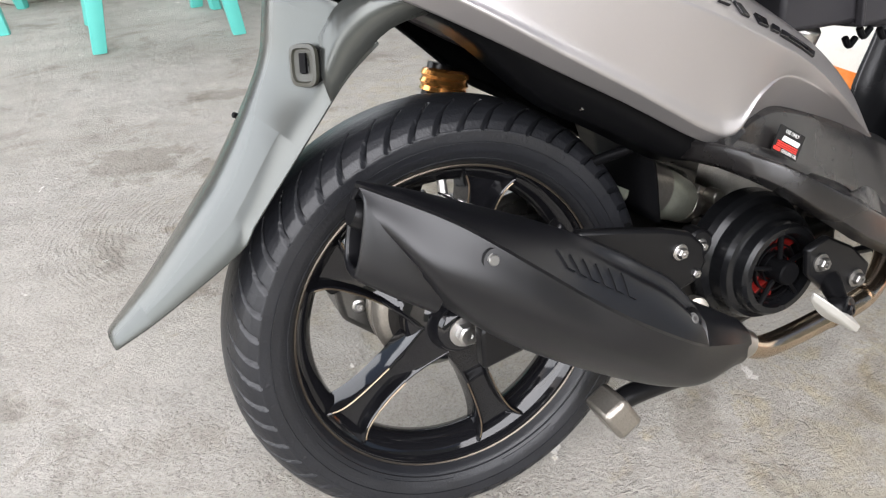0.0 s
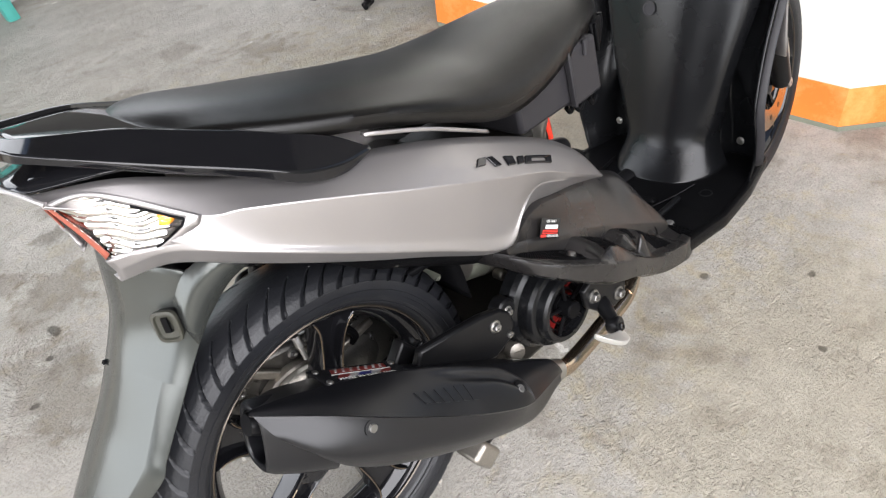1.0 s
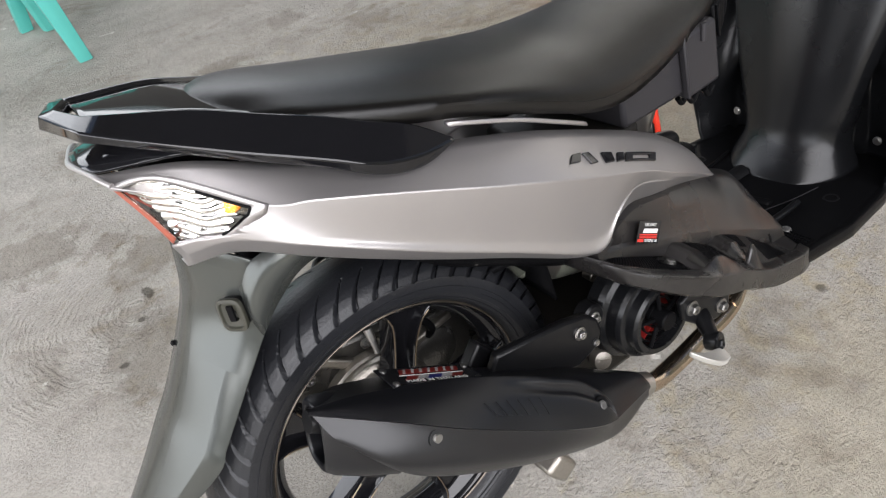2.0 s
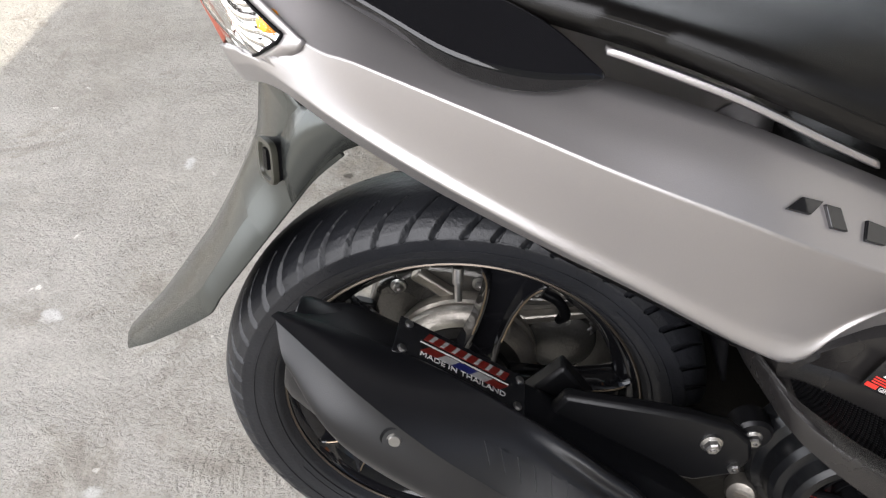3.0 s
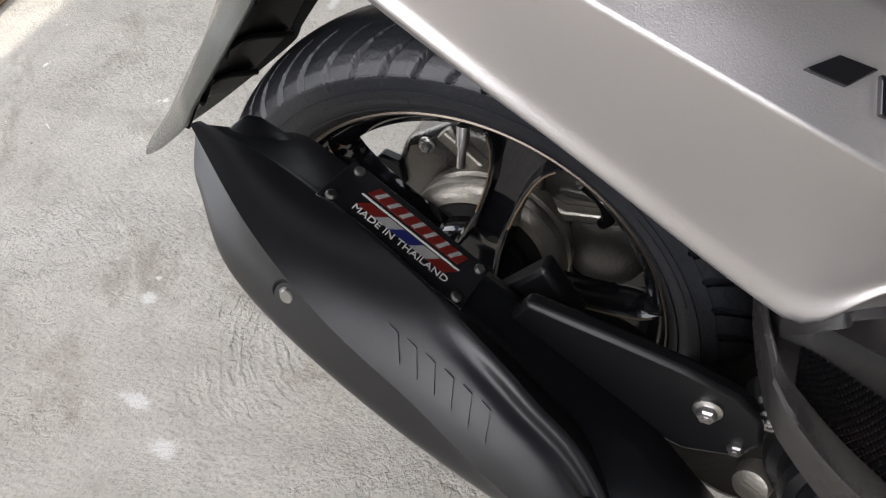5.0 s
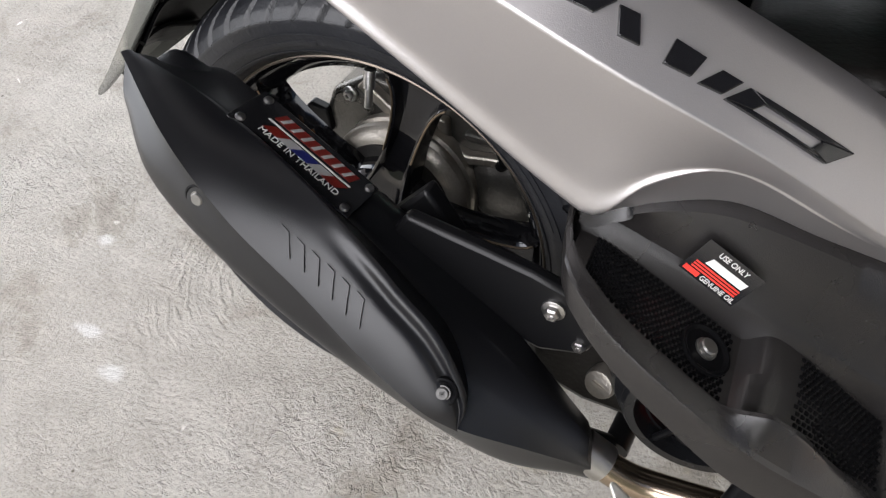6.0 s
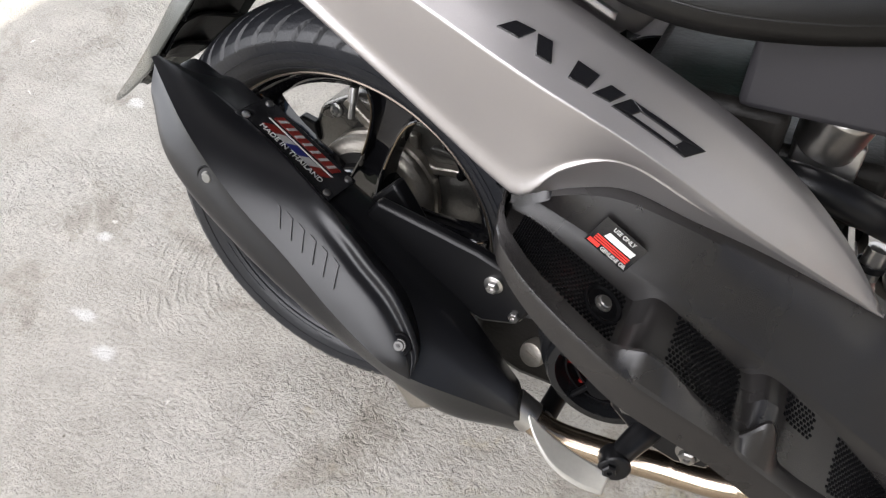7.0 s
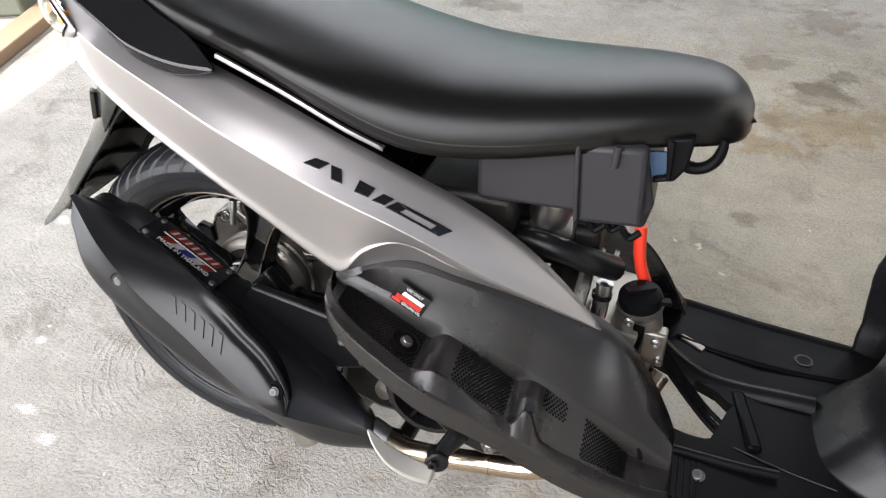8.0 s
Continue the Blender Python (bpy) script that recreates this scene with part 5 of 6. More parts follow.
SEAT = [(-0.075, 0.030, 0.752, 0.733, 0.0), (-0.060, 0.070, 0.757, 0.725, 0.0), (-0.02, 0.105, 0.752, 0.711, 0.02), (0.06, 0.130, 0.728, 0.688, 0.02), (0.14, 0.144, 0.706, 0.665, 0.03), (0.22, 0.152, 0.684, 0.633, 0.03), (0.29, 0.150, 0.668, 0.602, 0.03),
        (0.345, 0.144, 0.658, 0.590, 0.02), (0.41, 0.132, 0.655, 0.590, 0.02), (0.48, 0.116, 0.656, 0.598, 0.01), (0.55, 0.096, 0.659, 0.606, 0.01), (0.605, 0.074, 0.656, 0.606, 0.01), (0.632, 0.048, 0.642, 0.604, 0.0), (0.642, 0.020, 0.626, 0.604, 0.0)]
secs = []
for q in SEAT:
    h = seat_section(*q)
    full = [Vector(p) for p in h[::-1]] + [Vector((x, -y, z)) for x, y, z in h[1:]]
    secs.append(spline(full, 41))
cols = [spline([s[j] for s in secs], 80) for j in range(41)]
seat = part("seat", grid(cols), VINYL, scooter, "long black vinyl seat", solid=0.006, angle=50)
base_rows = [[Vector((p.x, p.y * 0.97, p.z + 0.004)) for p in cols[0]], [Vector((p.x, p.y * 0.97, p.z + 0.004)) for p in cols[-1]]]
part("seat_base", grid(base_rows), BLACK_PLASTIC, seat, solid=0.004)
part("seat_seam", tube_bm([p + Vector((0, 0.0004, 0.006)) for p in cols[1]][4:70], 0.0010, 6, 90), VINYL, seat)

# storage box under the seat with its hook
box = part("storage_box", box_bm((0.440, 0.0, 0.562), (0.12, 0.205, 0.070)), GREY_PLASTIC, scooter, "dark grey plastic storage box under the seat", bevel=0.006)
part("box_panel", box_bm((0.519, 0.0, 0.566), (0.066, 0.222, 0.086), (0, -3, 0)), GREY_PLASTIC, box, bevel=0.006)
part("box_flange", box_bm((0.486, -0.110, 0.566), (0.005, 0.010, 0.084), (0, -3, 0)), GREY_PLASTIC, box, bevel=0.002)
part("box_nose", plate_bm([(0.545, 0.612), (0.556, 0.570), (0.562, 0.545), (0.556, 0.516), (0.53, 0.516), (0.52, 0.60)], -0.096, 0.096), GREY_PLASTIC, box, bevel=0.005)
part("box_bracket", plate_bm([(0.564, 0.616), (0.590, 0.621), (0.587, 0.588), (0.577, 0.573), (0.556, 0.568), (0.557, 0.574), (0.569, 0.577)], -0.094, -0.066), BLACK_PLASTIC, box, bevel=0.003)
part("box_bracket", plate_bm([(0.5675, 0.616), (0.572, 0.616), (0.573, 0.575), (0.569, 0.575)], -0.099, -0.094), BLACK_PLASTIC, box, bevel=0.001)
part("box_insert", box_bm((0.560, -0.084, 0.586), (0.024, 0.004, 0.026), (0, -4, 0)), material("dull_blue_plastic", (0.02, 0.05, 0.10), 0.4), box)
part("bag_hook", tube_bm([(0.576, -0.070, 0.590), (0.588, -0.070, 0.580), (0.602, -0.070, 0.581), (0.612, -0.070, 0.590), (0.616, -0.070, 0.602), (0.617, -0.070, 0.613)], [0.008, 0.0065, 0.006, 0.006, 0.0055, 0.004], 10), BLACK_PLASTIC, box, "black plastic bag hook")
part("box_rib", tube_bm([(0.522, -0.113, 0.612), (0.520, -0.113, 0.590)], 0.004), GREY_PLASTIC, box)
for q in ((0.50, -0.10, 0.520), (0.535, -0.098, 0.515), (0.515, -0.07, 0.505)):
    part("box_clip", tube_bm([q, (q[0] + 0.008, q[1], q[2] - 0.010), (q[0] + 0.018, q[1], q[2] - 0.002)], 0.004, 8), BLACK_PLASTIC, box)
# plain dark blocks that fill the bay under the seat
part("bay_filler", join(box_bm((0.40, 0.04, 0.44), (0.22, 0.15, 0.06)), box_bm((0.36, 0.0, 0.50), (0.12, 0.18, 0.05))), GREASE, scooter, bevel=0.01)

# ---- rear mudguard ----
FE = [
    [(-0.349, -0.028, 0.318), (-0.300, -0.050, 0.350), (-0.222, -0.081, 0.408), (-0.204, -0.082, 0.430), (-0.167, -0.081, 0.472), (-0.129, -0.080, 0.515), (-0.100, -0.083, 0.548), (-0.070, -0.090, 0.574)],
    [(-0.351, -0.024, 0.322), (-0.300, -0.044, 0.364), (-0.232, -0.069, 0.425), (-0.212, -0.070, 0.448), (-0.178, -0.068, 0.492), (-0.142, -0.066, 0.535), (-0.122, -0.070, 0.575), (-0.100, -0.080, 0.612)],
    [(-0.354, -0.012, 0.326), (-0.305, -0.020, 0.372), (-0.245, -0.030, 0.437), (-0.222, -0.029, 0.464), (-0.190, -0.028, 0.510), (-0.160, -0.028, 0.560), (-0.148, -0.030, 0.600), (-0.140, -0.032, 0.635)],
    [(-0.355, 0.0, 0.327), (-0.306, 0.0, 0.374), (-0.247, 0.0, 0.440), (-0.225, 0.0, 0.467), (-0.193, 0.0, 0.513), (-0.164, 0.0, 0.563), (-0.153, 0.0, 0.603), (-0.146, 0.0, 0.638)],
]
rows = [spline(r, 48) for r in FE] + [spline(mirror(r), 48) for r in FE[2::-1]]
guard = part("rear_mudguard", grid(rows), FENDER, scooter, "satin grey plastic rear mudguard", solid=0.0035, angle=38, bevel=0.001)
inner = [[p + Vector((0.010, -0.004 * np.sign(p.y), -0.006)) for p in r[10:40]] for r in rows[1:-1]]
part("mudguard_liner", grid(inner), BLACK_PLASTIC, guard, solid=0.003)
for i in range(4):
    q = 14 + i * 7
    part("liner_rib", tube_bm([inner[k][min(q - 10, 29)] + Vector((0.006, 0, -0.003)) for k in range(len(inner))], 0.003, 6), BLACK_PLASTIC, guard)
for s in (-1, 1):
    facing = Matrix.Translation((-0.136, s * 0.074, 0.563)) @ Vector((-0.75, s * 0.62, 0.12)).to_track_quat("Z", "Y").to_matrix().to_4x4()
    shape = [(0.0145 * math.copysign(abs(math.cos(a)) ** 0.5, math.cos(a)), 0.0185 * math.copysign(abs(math.sin(a)) ** 0.5, math.sin(a))) for a in np.linspace(0, 2 * math.pi, 33)[:-1]]
    mount = grid([[Vector((x * k, y * k, z)) for x, y in shape] + [Vector((shape[0][0] * k, shape[0][1] * k, z))] for k, z in ((0.62, -0.030), (0.80, -0.016), (0.92, -0.006), (0.90, -0.001))])
    part("bracket_mount", mount, BLACK_PLASTIC, guard, "black moulded reflector mount", m=facing, angle=40)
    face = grid([[Vector((x * k, y * k, z)) for x, y in shape] + [Vector((shape[0][0] * k, shape[0][1] * k, z))] for k, z in ((0.96, -0.004), (1.0, -0.002), (0.98, 0.001), (0.80, 0.0015), (0.74, -0.001), (0.40, -0.0015), (0.36, -0.006), (0.05, -0.007))])
    part("reflector_bracket", face, OLIVE_DUST, guard, "dusty olive reflector bracket without its lens", m=facing, angle=40)
    # solid black box stands for the shade inside the slot
    part("bracket_slot_mark", box_bm((0, 0.002, -0.0002), (0.0065, 0.017, 0.003)), BLACK_PLASTIC, guard, m=facing)
    part("guard_wing", grid([spline([(x, s * y, z) for x, y, z in r], 14) for r in ([(-0.118, -0.082, 0.530), (-0.094, -0.088, 0.558), (-0.060, -0.100, 0.588), (-0.015, -0.112, 0.600)], [(-0.122, -0.078, 0.552), (-0.100, -0.086, 0.585), (-0.068, -0.102, 0.606), (-0.02, -0.116, 0.612)], [(-0.118, -0.074, 0.585), (-0.098, -0.084, 0.612), (-0.065, -0.100, 0.622), (-0.02, -0.112, 0.622)])]), FENDER, guard, solid=0.003, out=(-0.5, -s * -1, 0.3))
for q in ((-0.200, -0.058, 0.466), (-0.193, 0.02, 0.513)):
    part("guard_peg", lathe_bm([(0.0030, -0.006), (0.0030, 0.0004), (0.002, 0.0012)], 10, q, (-0.8, -0.3, 0.4)), BLACK_PLASTIC, guard)
# black inner fairing above the wheel and the shock absorber
for s in (1, -1):
    edge = [p for p in spline(BL, 80) if -0.10 < p.x < 0.31]
    deep = [0.30 + 0.70 * ease((p.x + 0.02) / 0.12) for p in edge]
    rows = [[Vector((p.x, s * (p.y + dy), p.z + 0.010 - dz * q)) for p, q in zip(edge, deep)] for dy, dz in ((0.012, 0.0), (0.018, 0.020), (0.034, 0.036), (0.070, 0.046))]
    part("inner_fairing", grid(rows), BLACK_PLASTIC, scooter, solid=0.003, out=(0, -s, -0.5), angle=50)
part("fairing_bolt", bolt_bm((0.115, -0.121, 0.495), (0, -1, -0.3), 0.0030, 0.003), STEEL, scooter)
part("wheel_arch", grid([spline([(-0.10, y, 0.60), (-0.02, y, 0.60), (0.08, y, 0.57), (0.18, y, 0.50), (0.235, y, 0.42), (0.25, y, 0.33)], 30) for y in (-0.075, -0.03, 0.03, 0.075)]), BLACK_PLASTIC, scooter, solid=0.004)
shock = part("shock_absorber", tube_bm([(-0.03, 0.11, 0.28), (0.02, 0.105, 0.40), (0.06, 0.10, 0.52)], 0.014), BLACK_PAINT, scooter, "shock absorber with a black spring and copper cap")
for k in range(7):
    c = Vector((-0.025, 0.11, 0.29)).lerp(Vector((0.045, 0.102, 0.475)), k / 6)
    part("spring_coil", tube_bm([c + Vector((0.027 * math.cos(a), 0.027 * math.sin(a), 0.006 * a / math.pi)) for a in np.linspace(0, 2 * math.pi, 12)], 0.004, 8, 28), BLACK_PAINT, shock)
part("shock_cap", lathe_bm([(0.026, -0.012), (0.029, -0.010), (0.0275, -0.005), (0.030, -0.001), (0.0275, 0.004), (0.030, 0.008), (0.028, 0.013), (0.021, 0.016)], 30, (0.064, 0.10, 0.497), (0.25, -0.03, 1)), GOLD, shock, "bright copper-coloured ribbed cap", angle=20)
part("shock_collar", lathe_bm([(0.024, -0.016), (0.026, -0.013), (0.026, 0.004), (0.022, 0.006)], 30, (0.060, 0.10, 0.480), (0.25, -0.03, 1)), BLACK_PAINT, shock)

# ---- step-down foot panel on the right and left ----
WT = [(0.243, -0.176, 0.440), (0.272, -0.171, 0.455), (0.300, -0.164, 0.461), (0.330, -0.158, 0.460), (0.375, -0.151, 0.447), (0.435, -0.139, 0.424), (0.495, -0.124, 0.401), (0.527, -0.116, 0.386), (0.562, -0.124, 0.366), (0.592, -0.128, 0.326), (0.614, -0.130, 0.286), (0.628, -0.132, 0.255)]


def foot_panel(s):
    xs = [0.229, 0.2305, 0.232, 0.2345, 0.237, 0.240, 0.244, 0.248] + np.linspace(0.252, 0.628, 126).tolist()

    def rounded(r, passes=1):
        q = np.array(r)
        for _ in range(passes):
            q[9:-1] = (q[8:-2] + 2 * q[9:-1] + q[10:]) / 4
        return q.tolist()

    pad = np.interp(xs, (0.229, 0.232, 0.237, 0.244, 0.262, 0.295, 0.325, 0.343, 0.352, 0.359, 0.366, 0.374, 0.392, 0.415, 0.436, 0.448, 0.455, 0.462, 0.470, 0.486, 0.505, 0.533, 0.556, 0.575, 0.600, 0.628),
                    (0.436, 0.437, 0.438, 0.438, 0.433, 0.415, 0.397, 0.386, 0.381, 0.387, 0.391, 0.389, 0.377, 0.361, 0.345, 0.336, 0.339, 0.342, 0.340, 0.332, 0.320, 0.300, 0.280, 0.262, 0.250, 0.246)).tolist()
    rim = np.interp(xs, (0.229, 0.232, 0.237, 0.244, 0.262, 0.295, 0.325, 0.352, 0.374, 0.392, 0.415, 0.436, 0.455, 0.470, 0.486, 0.505, 0.526, 0.556, 0.600, 0.628),
                    (0.444, 0.445, 0.446, 0.444, 0.436, 0.417, 0.400, 0.384, 0.371, 0.361, 0.349, 0.337, 0.322, 0.310, 0.300, 0.288, 0.277, 0.265, 0.248, 0.240)).tolist()
    fin = np.interp(xs, (0.229, 0.232, 0.237, 0.244, 0.262, 0.295, 0.325, 0.346, 0.352, 0.374, 0.392, 0.415, 0.436, 0.448, 0.455, 0.470, 0.477, 0.486, 0.505, 0.526, 0.556, 0.600, 0.628),
                    (0.445, 0.446, 0.447, 0.445, 0.437, 0.418, 0.401, 0.389, 0.388, 0.392, 0.381, 0.358, 0.340, 0.329, 0.325, 0.349, 0.338, 0.304, 0.290, 0.279, 0.266, 0.249, 0.241)).tolist()
    inner_y = np.interp(xs, (0.229, 0.232, 0.237, 0.244, 0.35, 0.42, 0.465, 0.50, 0.628), (-0.112, -0.138, -0.160, -0.174, -0.171, -0.164, -0.159, -0.158, -0.155)).tolist()
    outer_y = np.interp(xs, (0.229, 0.232, 0.237, 0.244, 0.255, 0.273, 0.295, 0.314, 0.352, 0.376, 0.42, 0.472, 0.526, 0.60, 0.628), (-0.118, -0.146, -0.172, -0.194, -0.210, -0.220, -0.226, -0.229, -0.233, -0.231, -0.223, -0.211, -0.203, -0.192, -0.182)).tolist()
    pad, rim, fin = rounded(pad), rounded(rim, 14), rounded(fin)
    inner_y, outer_y = rounded(inner_y, 20), rounded(outer_y, 20)
    n = len(xs)
    wt = spline(WT, 400)
    wx = [p.x for p in wt]
    ty, tz = np.interp(xs, wx, [p.y for p in wt]), np.interp(xs, wx, [p.z for p in wt])
    top = [(x, ty[i], max(tz[i], pad[i] + 0.008)) if x > 0.243 else (x, inner_y[i] + 0.006, pad[i] + 0.012) for i, x in enumerate(xs)]
    tall = np.interp(xs, (0.229, 0.245, 0.30, 0.36), (0.50, 0.62, 0.85, 1.0)).tolist()
    wall = [(top[i][0], 0.45 * top[i][1] + 0.55 * (inner_y[i] + 0.004), 0.45 * top[i][2] + 0.55 * (float(np.interp(xs[i], (0.243, 0.354, 0.452, 0.526, 0.628), (0.440, 0.388, 0.345, 0.308, 0.250))) + 0.030)) for i in range(n)]
    ledge = np.interp(xs, (0.229, 0.243, 0.30, 0.36, 0.374, 0.42, 0.477, 0.54, 0.628), (0.450, 0.449, 0.427, 0.402, 0.396, 0.374, 0.345, 0.308, 0.258)).tolist()
    ledge = rounded(ledge, 10)
    wall = list(zip(xs, rounded([p[1] for p in wall], 20), rounded([p[2] for p in wall], 20)))
    rows = [
        [(x, y + 0.016, z + 0.012) for x, y, z in top],
        top,
        wall,
        [(xs[i], inner_y[i] + 0.0045, ledge[i] + 0.004) for i in range(n)],
        [(xs[i], inner_y[i] + 0.0015, ledge[i]) for i in range(n)],
        [(xs[i], inner_y[i] + 0.0002, max(pad[i] + 0.0005, ledge[i] - 0.003)) for i in range(n)],
        [(xs[i], inner_y[i] - 0.002, pad[i]) for i in range(n)],
        [(xs[i], (inner_y[i] + outer_y[i]) / 2, 0.5 * pad[i] + 0.5 * min(pad[i], fin[i]) - 0.002) for i in range(n)],
        [(xs[i], outer_y[i] + 0.003, min(pad[i], rim[i] + 0.003, fin[i]) - 0.003) for i in range(n)],
        [(xs[i], outer_y[i] + 0.0012, fin[i] - 0.0015) for i in range(n)],
        [(xs[i], outer_y[i], fin[i]) for i in range(n)],
        [(xs[i], outer_y[i] - 0.003, fin[i] - 0.0001) for i in range(n)],
        [(xs[i], outer_y[i] - 0.005, 0.9 * fin[i] + 0.1 * rim[i] - 0.0008) for i in range(n)],
        [(xs[i], outer_y[i] - 0.0125, rim[i] - 0.001) for i in range(n)],
        [(xs[i], outer_y[i] - 0.0155, rim[i] - 0.003) for i in range(n)],
        [(xs[i], outer_y[i] - 0.0170, rim[i] - 0.007) for i in range(n)],
        [(xs[i], outer_y[i] - 0.017, rim[i] - 0.032 * tall[i]) for i in range(n)],
        [(xs[i], outer_y[i] - 0.002, rim[i] - 0.042 * tall[i]) for i in range(n)],
    ]
    rows = [[Vector((x, s * y, z)) for x, y, z in r] for r in rows]
    ob = part("foot_panel", grid(rows), BROWN_PLASTIC, scooter, "black-brown plastic foot panel with stepped treads", solid=0.003, out=(-0.3, -s, 0.6), angle=30)
    # tread pads: rows of small studs
    def pad_at(x, f):
        i = max(0, min(n - 2, int(np.searchsorted(xs, x)) - 1))
        t = (x - xs[i]) / (xs[i + 1] - xs[i])
        a, b = rows[6][i].lerp(rows[6][i + 1], t), rows[8][i].lerp(rows[8][i + 1], t)
        m_ = rows[7][i].lerp(rows[7][i + 1], t)
        return a.lerp(m_, f * 2) if f < 0.5 else m_.lerp(b, f * 2 - 1)
    for x0, x1, far in ((0.256, 0.347, 0.95), (0.388, 0.446, 0.95), (0.483, 0.509, 0.42), (0.530, 0.580, 0.95)):
        co, fa = [], []
        nx = int((x1 - x0) / 0.0034)
        for i in range(nx):
            for j in range(round(17 * far)):
                x = x0 + (x1 - x0) * (i + 0.5 * (j % 2)) / nx
                f = 0.06 + 0.0562 * j
                width = abs(pad_at(x, 0).y - pad_at(x, 1).y)
                if width < 0.012:
                    continue
                c = pad_at(x, f)
                t = (pad_at(x + 0.002, f) - c).normalized()
                w = (pad_at(x, min(1, f + 0.05)) - pad_at(x, max(0, f - 0.05))).normalized()
                nr = t.cross(w).normalized()
                nr = nr if nr.z > 0 else -nr
                k = len(co)
                for da, db in ((-1, -1), (1, -1), (1, 1), (-1, 1)):
                    co.append(c + t * 0.0012 * da + w * 0.0012 * db)
                for da, db in ((-1, -1), (1, -1), (1, 1), (-1, 1)):
                    co.append(c + t * 0.0008 * da + w * 0.0008 * db + nr * 0.0014)
                fa += [(k + 4, k + 5, k + 6, k + 7)] + [(k + q, k + (q + 1) % 4, k + 4 + (q + 1) % 4, k + 4 + q) for q in range(4)]
        me = bpy.data.meshes.new("tread_pad")
        me.from_pydata([tuple(p) for p in co], [], fa)
        me.materials.append(BLACK_PLASTIC)
        me.update()
        o2 = new("tread_pad", me)
        o2.parent = ob
        tagged(o2, "rows of small rubbery studs", kind="stuff")
    return ob


foot_r = foot_panel(1)
foot_panel(-1)
# blacker rimmed disc on the panel stands for a sunk recess in shade
part("bolt_recess_disc", lathe_bm([(0.0175, 0), (0.0172, 0.0020), (0.0158, 0.0023), (0.0135, 0.0004), (0.002, 0.0003)], 28, (0.332, -0.200, 0.3925), (0.49, 0, 0.87)), BLACK_PLASTIC, foot_r)
part("panel_bolt", socket_bm((0.332, -0.200, 0.3932), (0.49, 0, 0.87), 0.0058, 0.005), SCREW, foot_r, "bright socket bolt")
part("panel_clip", tube_bm([(0.572, -0.150, 0.262), (0.578, -0.150, 0.274), (0.590, -0.152, 0.268), (0.594, -0.154, 0.254)], 0.005, 10), BLACK_PLASTIC, foot_r)
# oil advice sticker on the panel wall
sm = frame_at(Vector((0.3215, -0.1690, 0.4475)), Vector((0.052, -0.001, -0.030)), Vector((0.03, 0.006, 0.05)))
sticker = part("sticker", box_bm((0.0, -0.014, 0.0005), (0.050, 0.034, 0.0006)), BLACK_INK, foot_r, "small black sticker with white and red print", m=sm @ Matrix.Diagonal((0.80, 0.80, 1, 1)) @ Matrix.Translation((0.018, 0, 0.003)))
w1, wid = letters("lettering", "USE ONLY", 0.0065, Matrix.Identity(4), WHITE_INK, sticker)
w1.matrix_basis = Matrix.Translation((-0.012, -0.0055, 0.0011)) @ Matrix.Diagonal((0.026 / wid, 1, 1, 1))
w2, wid = letters("lettering", "GENUINE OIL", 0.0062, Matrix.Identity(4), WHITE_INK, sticker)
w2.matrix_basis = Matrix.Translation((-0.008, -0.0300, 0.0011)) @ Matrix.Diagonal((0.031 / wid, 1, 1, 1))
part("print", flat([(-0.014, -0.0148), (0.019, -0.0148), (0.020, -0.0082), (-0.012, -0.0082)], 0.0012), WHITE_INK, sticker)
for k in range(3):
    part("print", flat([(-0.020, -0.0180 - 0.0026 * k), (0.020, -0.0180 - 0.0026 * k), (0.020, -0.0166 - 0.0026 * k), (-0.020, -0.0166 - 0.0026 * k)], 0.0012), RED_INK, sticker)
part("print", flat([(-0.023, -0.0290), (-0.010, -0.0290), (-0.010, -0.0245), (-0.023, -0.0245)], 0.0012), RED_INK, sticker)

# footboard with an open hatch
BOARD_X, BOARD_Z = (0.50, 0.56, 0.622, 0.737, 0.85, 0.96), (0.259, 0.247, 0.235, 0.216, 0.211, 0.213)


def board_z(x):
    return float(np.interp(x, BOARD_X, BOARD_Z))


def board_half(side, inner_x, inner_y):
    """One side of the footboard, from its rounded outer edge to the hatch or the middle."""
    rows = [[] for _ in range(16)]
    for x in np.linspace(0.555, 0.955, 62):
        edge = float(np.interp(x, (0.55, 0.622, 0.737, 0.85, 0.955), (0.202, 0.203, 0.203, 0.191, 0.169)))
        inner = float(np.interp(x, inner_x, inner_y))
        z = board_z(x)
        path = [(edge - 0.012, z - 0.030), (edge - 0.002, z - 0.020), (edge, z - 0.006), (edge - 0.0015, z + 0.0015), (edge - 0.005, z + 0.0030), (edge - 0.011, z + 0.0026), (edge - 0.016, z + 0.0004)]
        path += [(edge - 0.018 + (inner - edge + 0.018) * k / 6, z) for k in range(7)]
        path += [(inner - 0.0012, z - 0.004), (inner - 0.0012, z - 0.016)]
        for r, (y, zz) in zip(rows, path):
            r.append(Vector((x, side * y, zz)))
    return grid(rows)


near_in = ((0.555, 0.598, 0.612, 0.650, 0.672, 0.684, 0.694, 0.700), (0.118, 0.100, 0.074, 0.078, 0.074, 0.040, 0.010, 0.0))
far_in = ((0.555, 0.600, 0.630, 0.655, 0.680, 0.692, 0.700), (0.045, 0.040, 0.032, 0.024, 0.016, 0.004, 0.0))
board = part("footboard", board_half(-1, *near_in), BLACK_PLASTIC, scooter, "black plastic footboard with an open hatch", solid=0.003, out=(0, 0, 1), angle=40)
part("board_side", board_half(1, *far_in), BLACK_PLASTIC, board, solid=0.003, out=(0, 0, 1), angle=40)
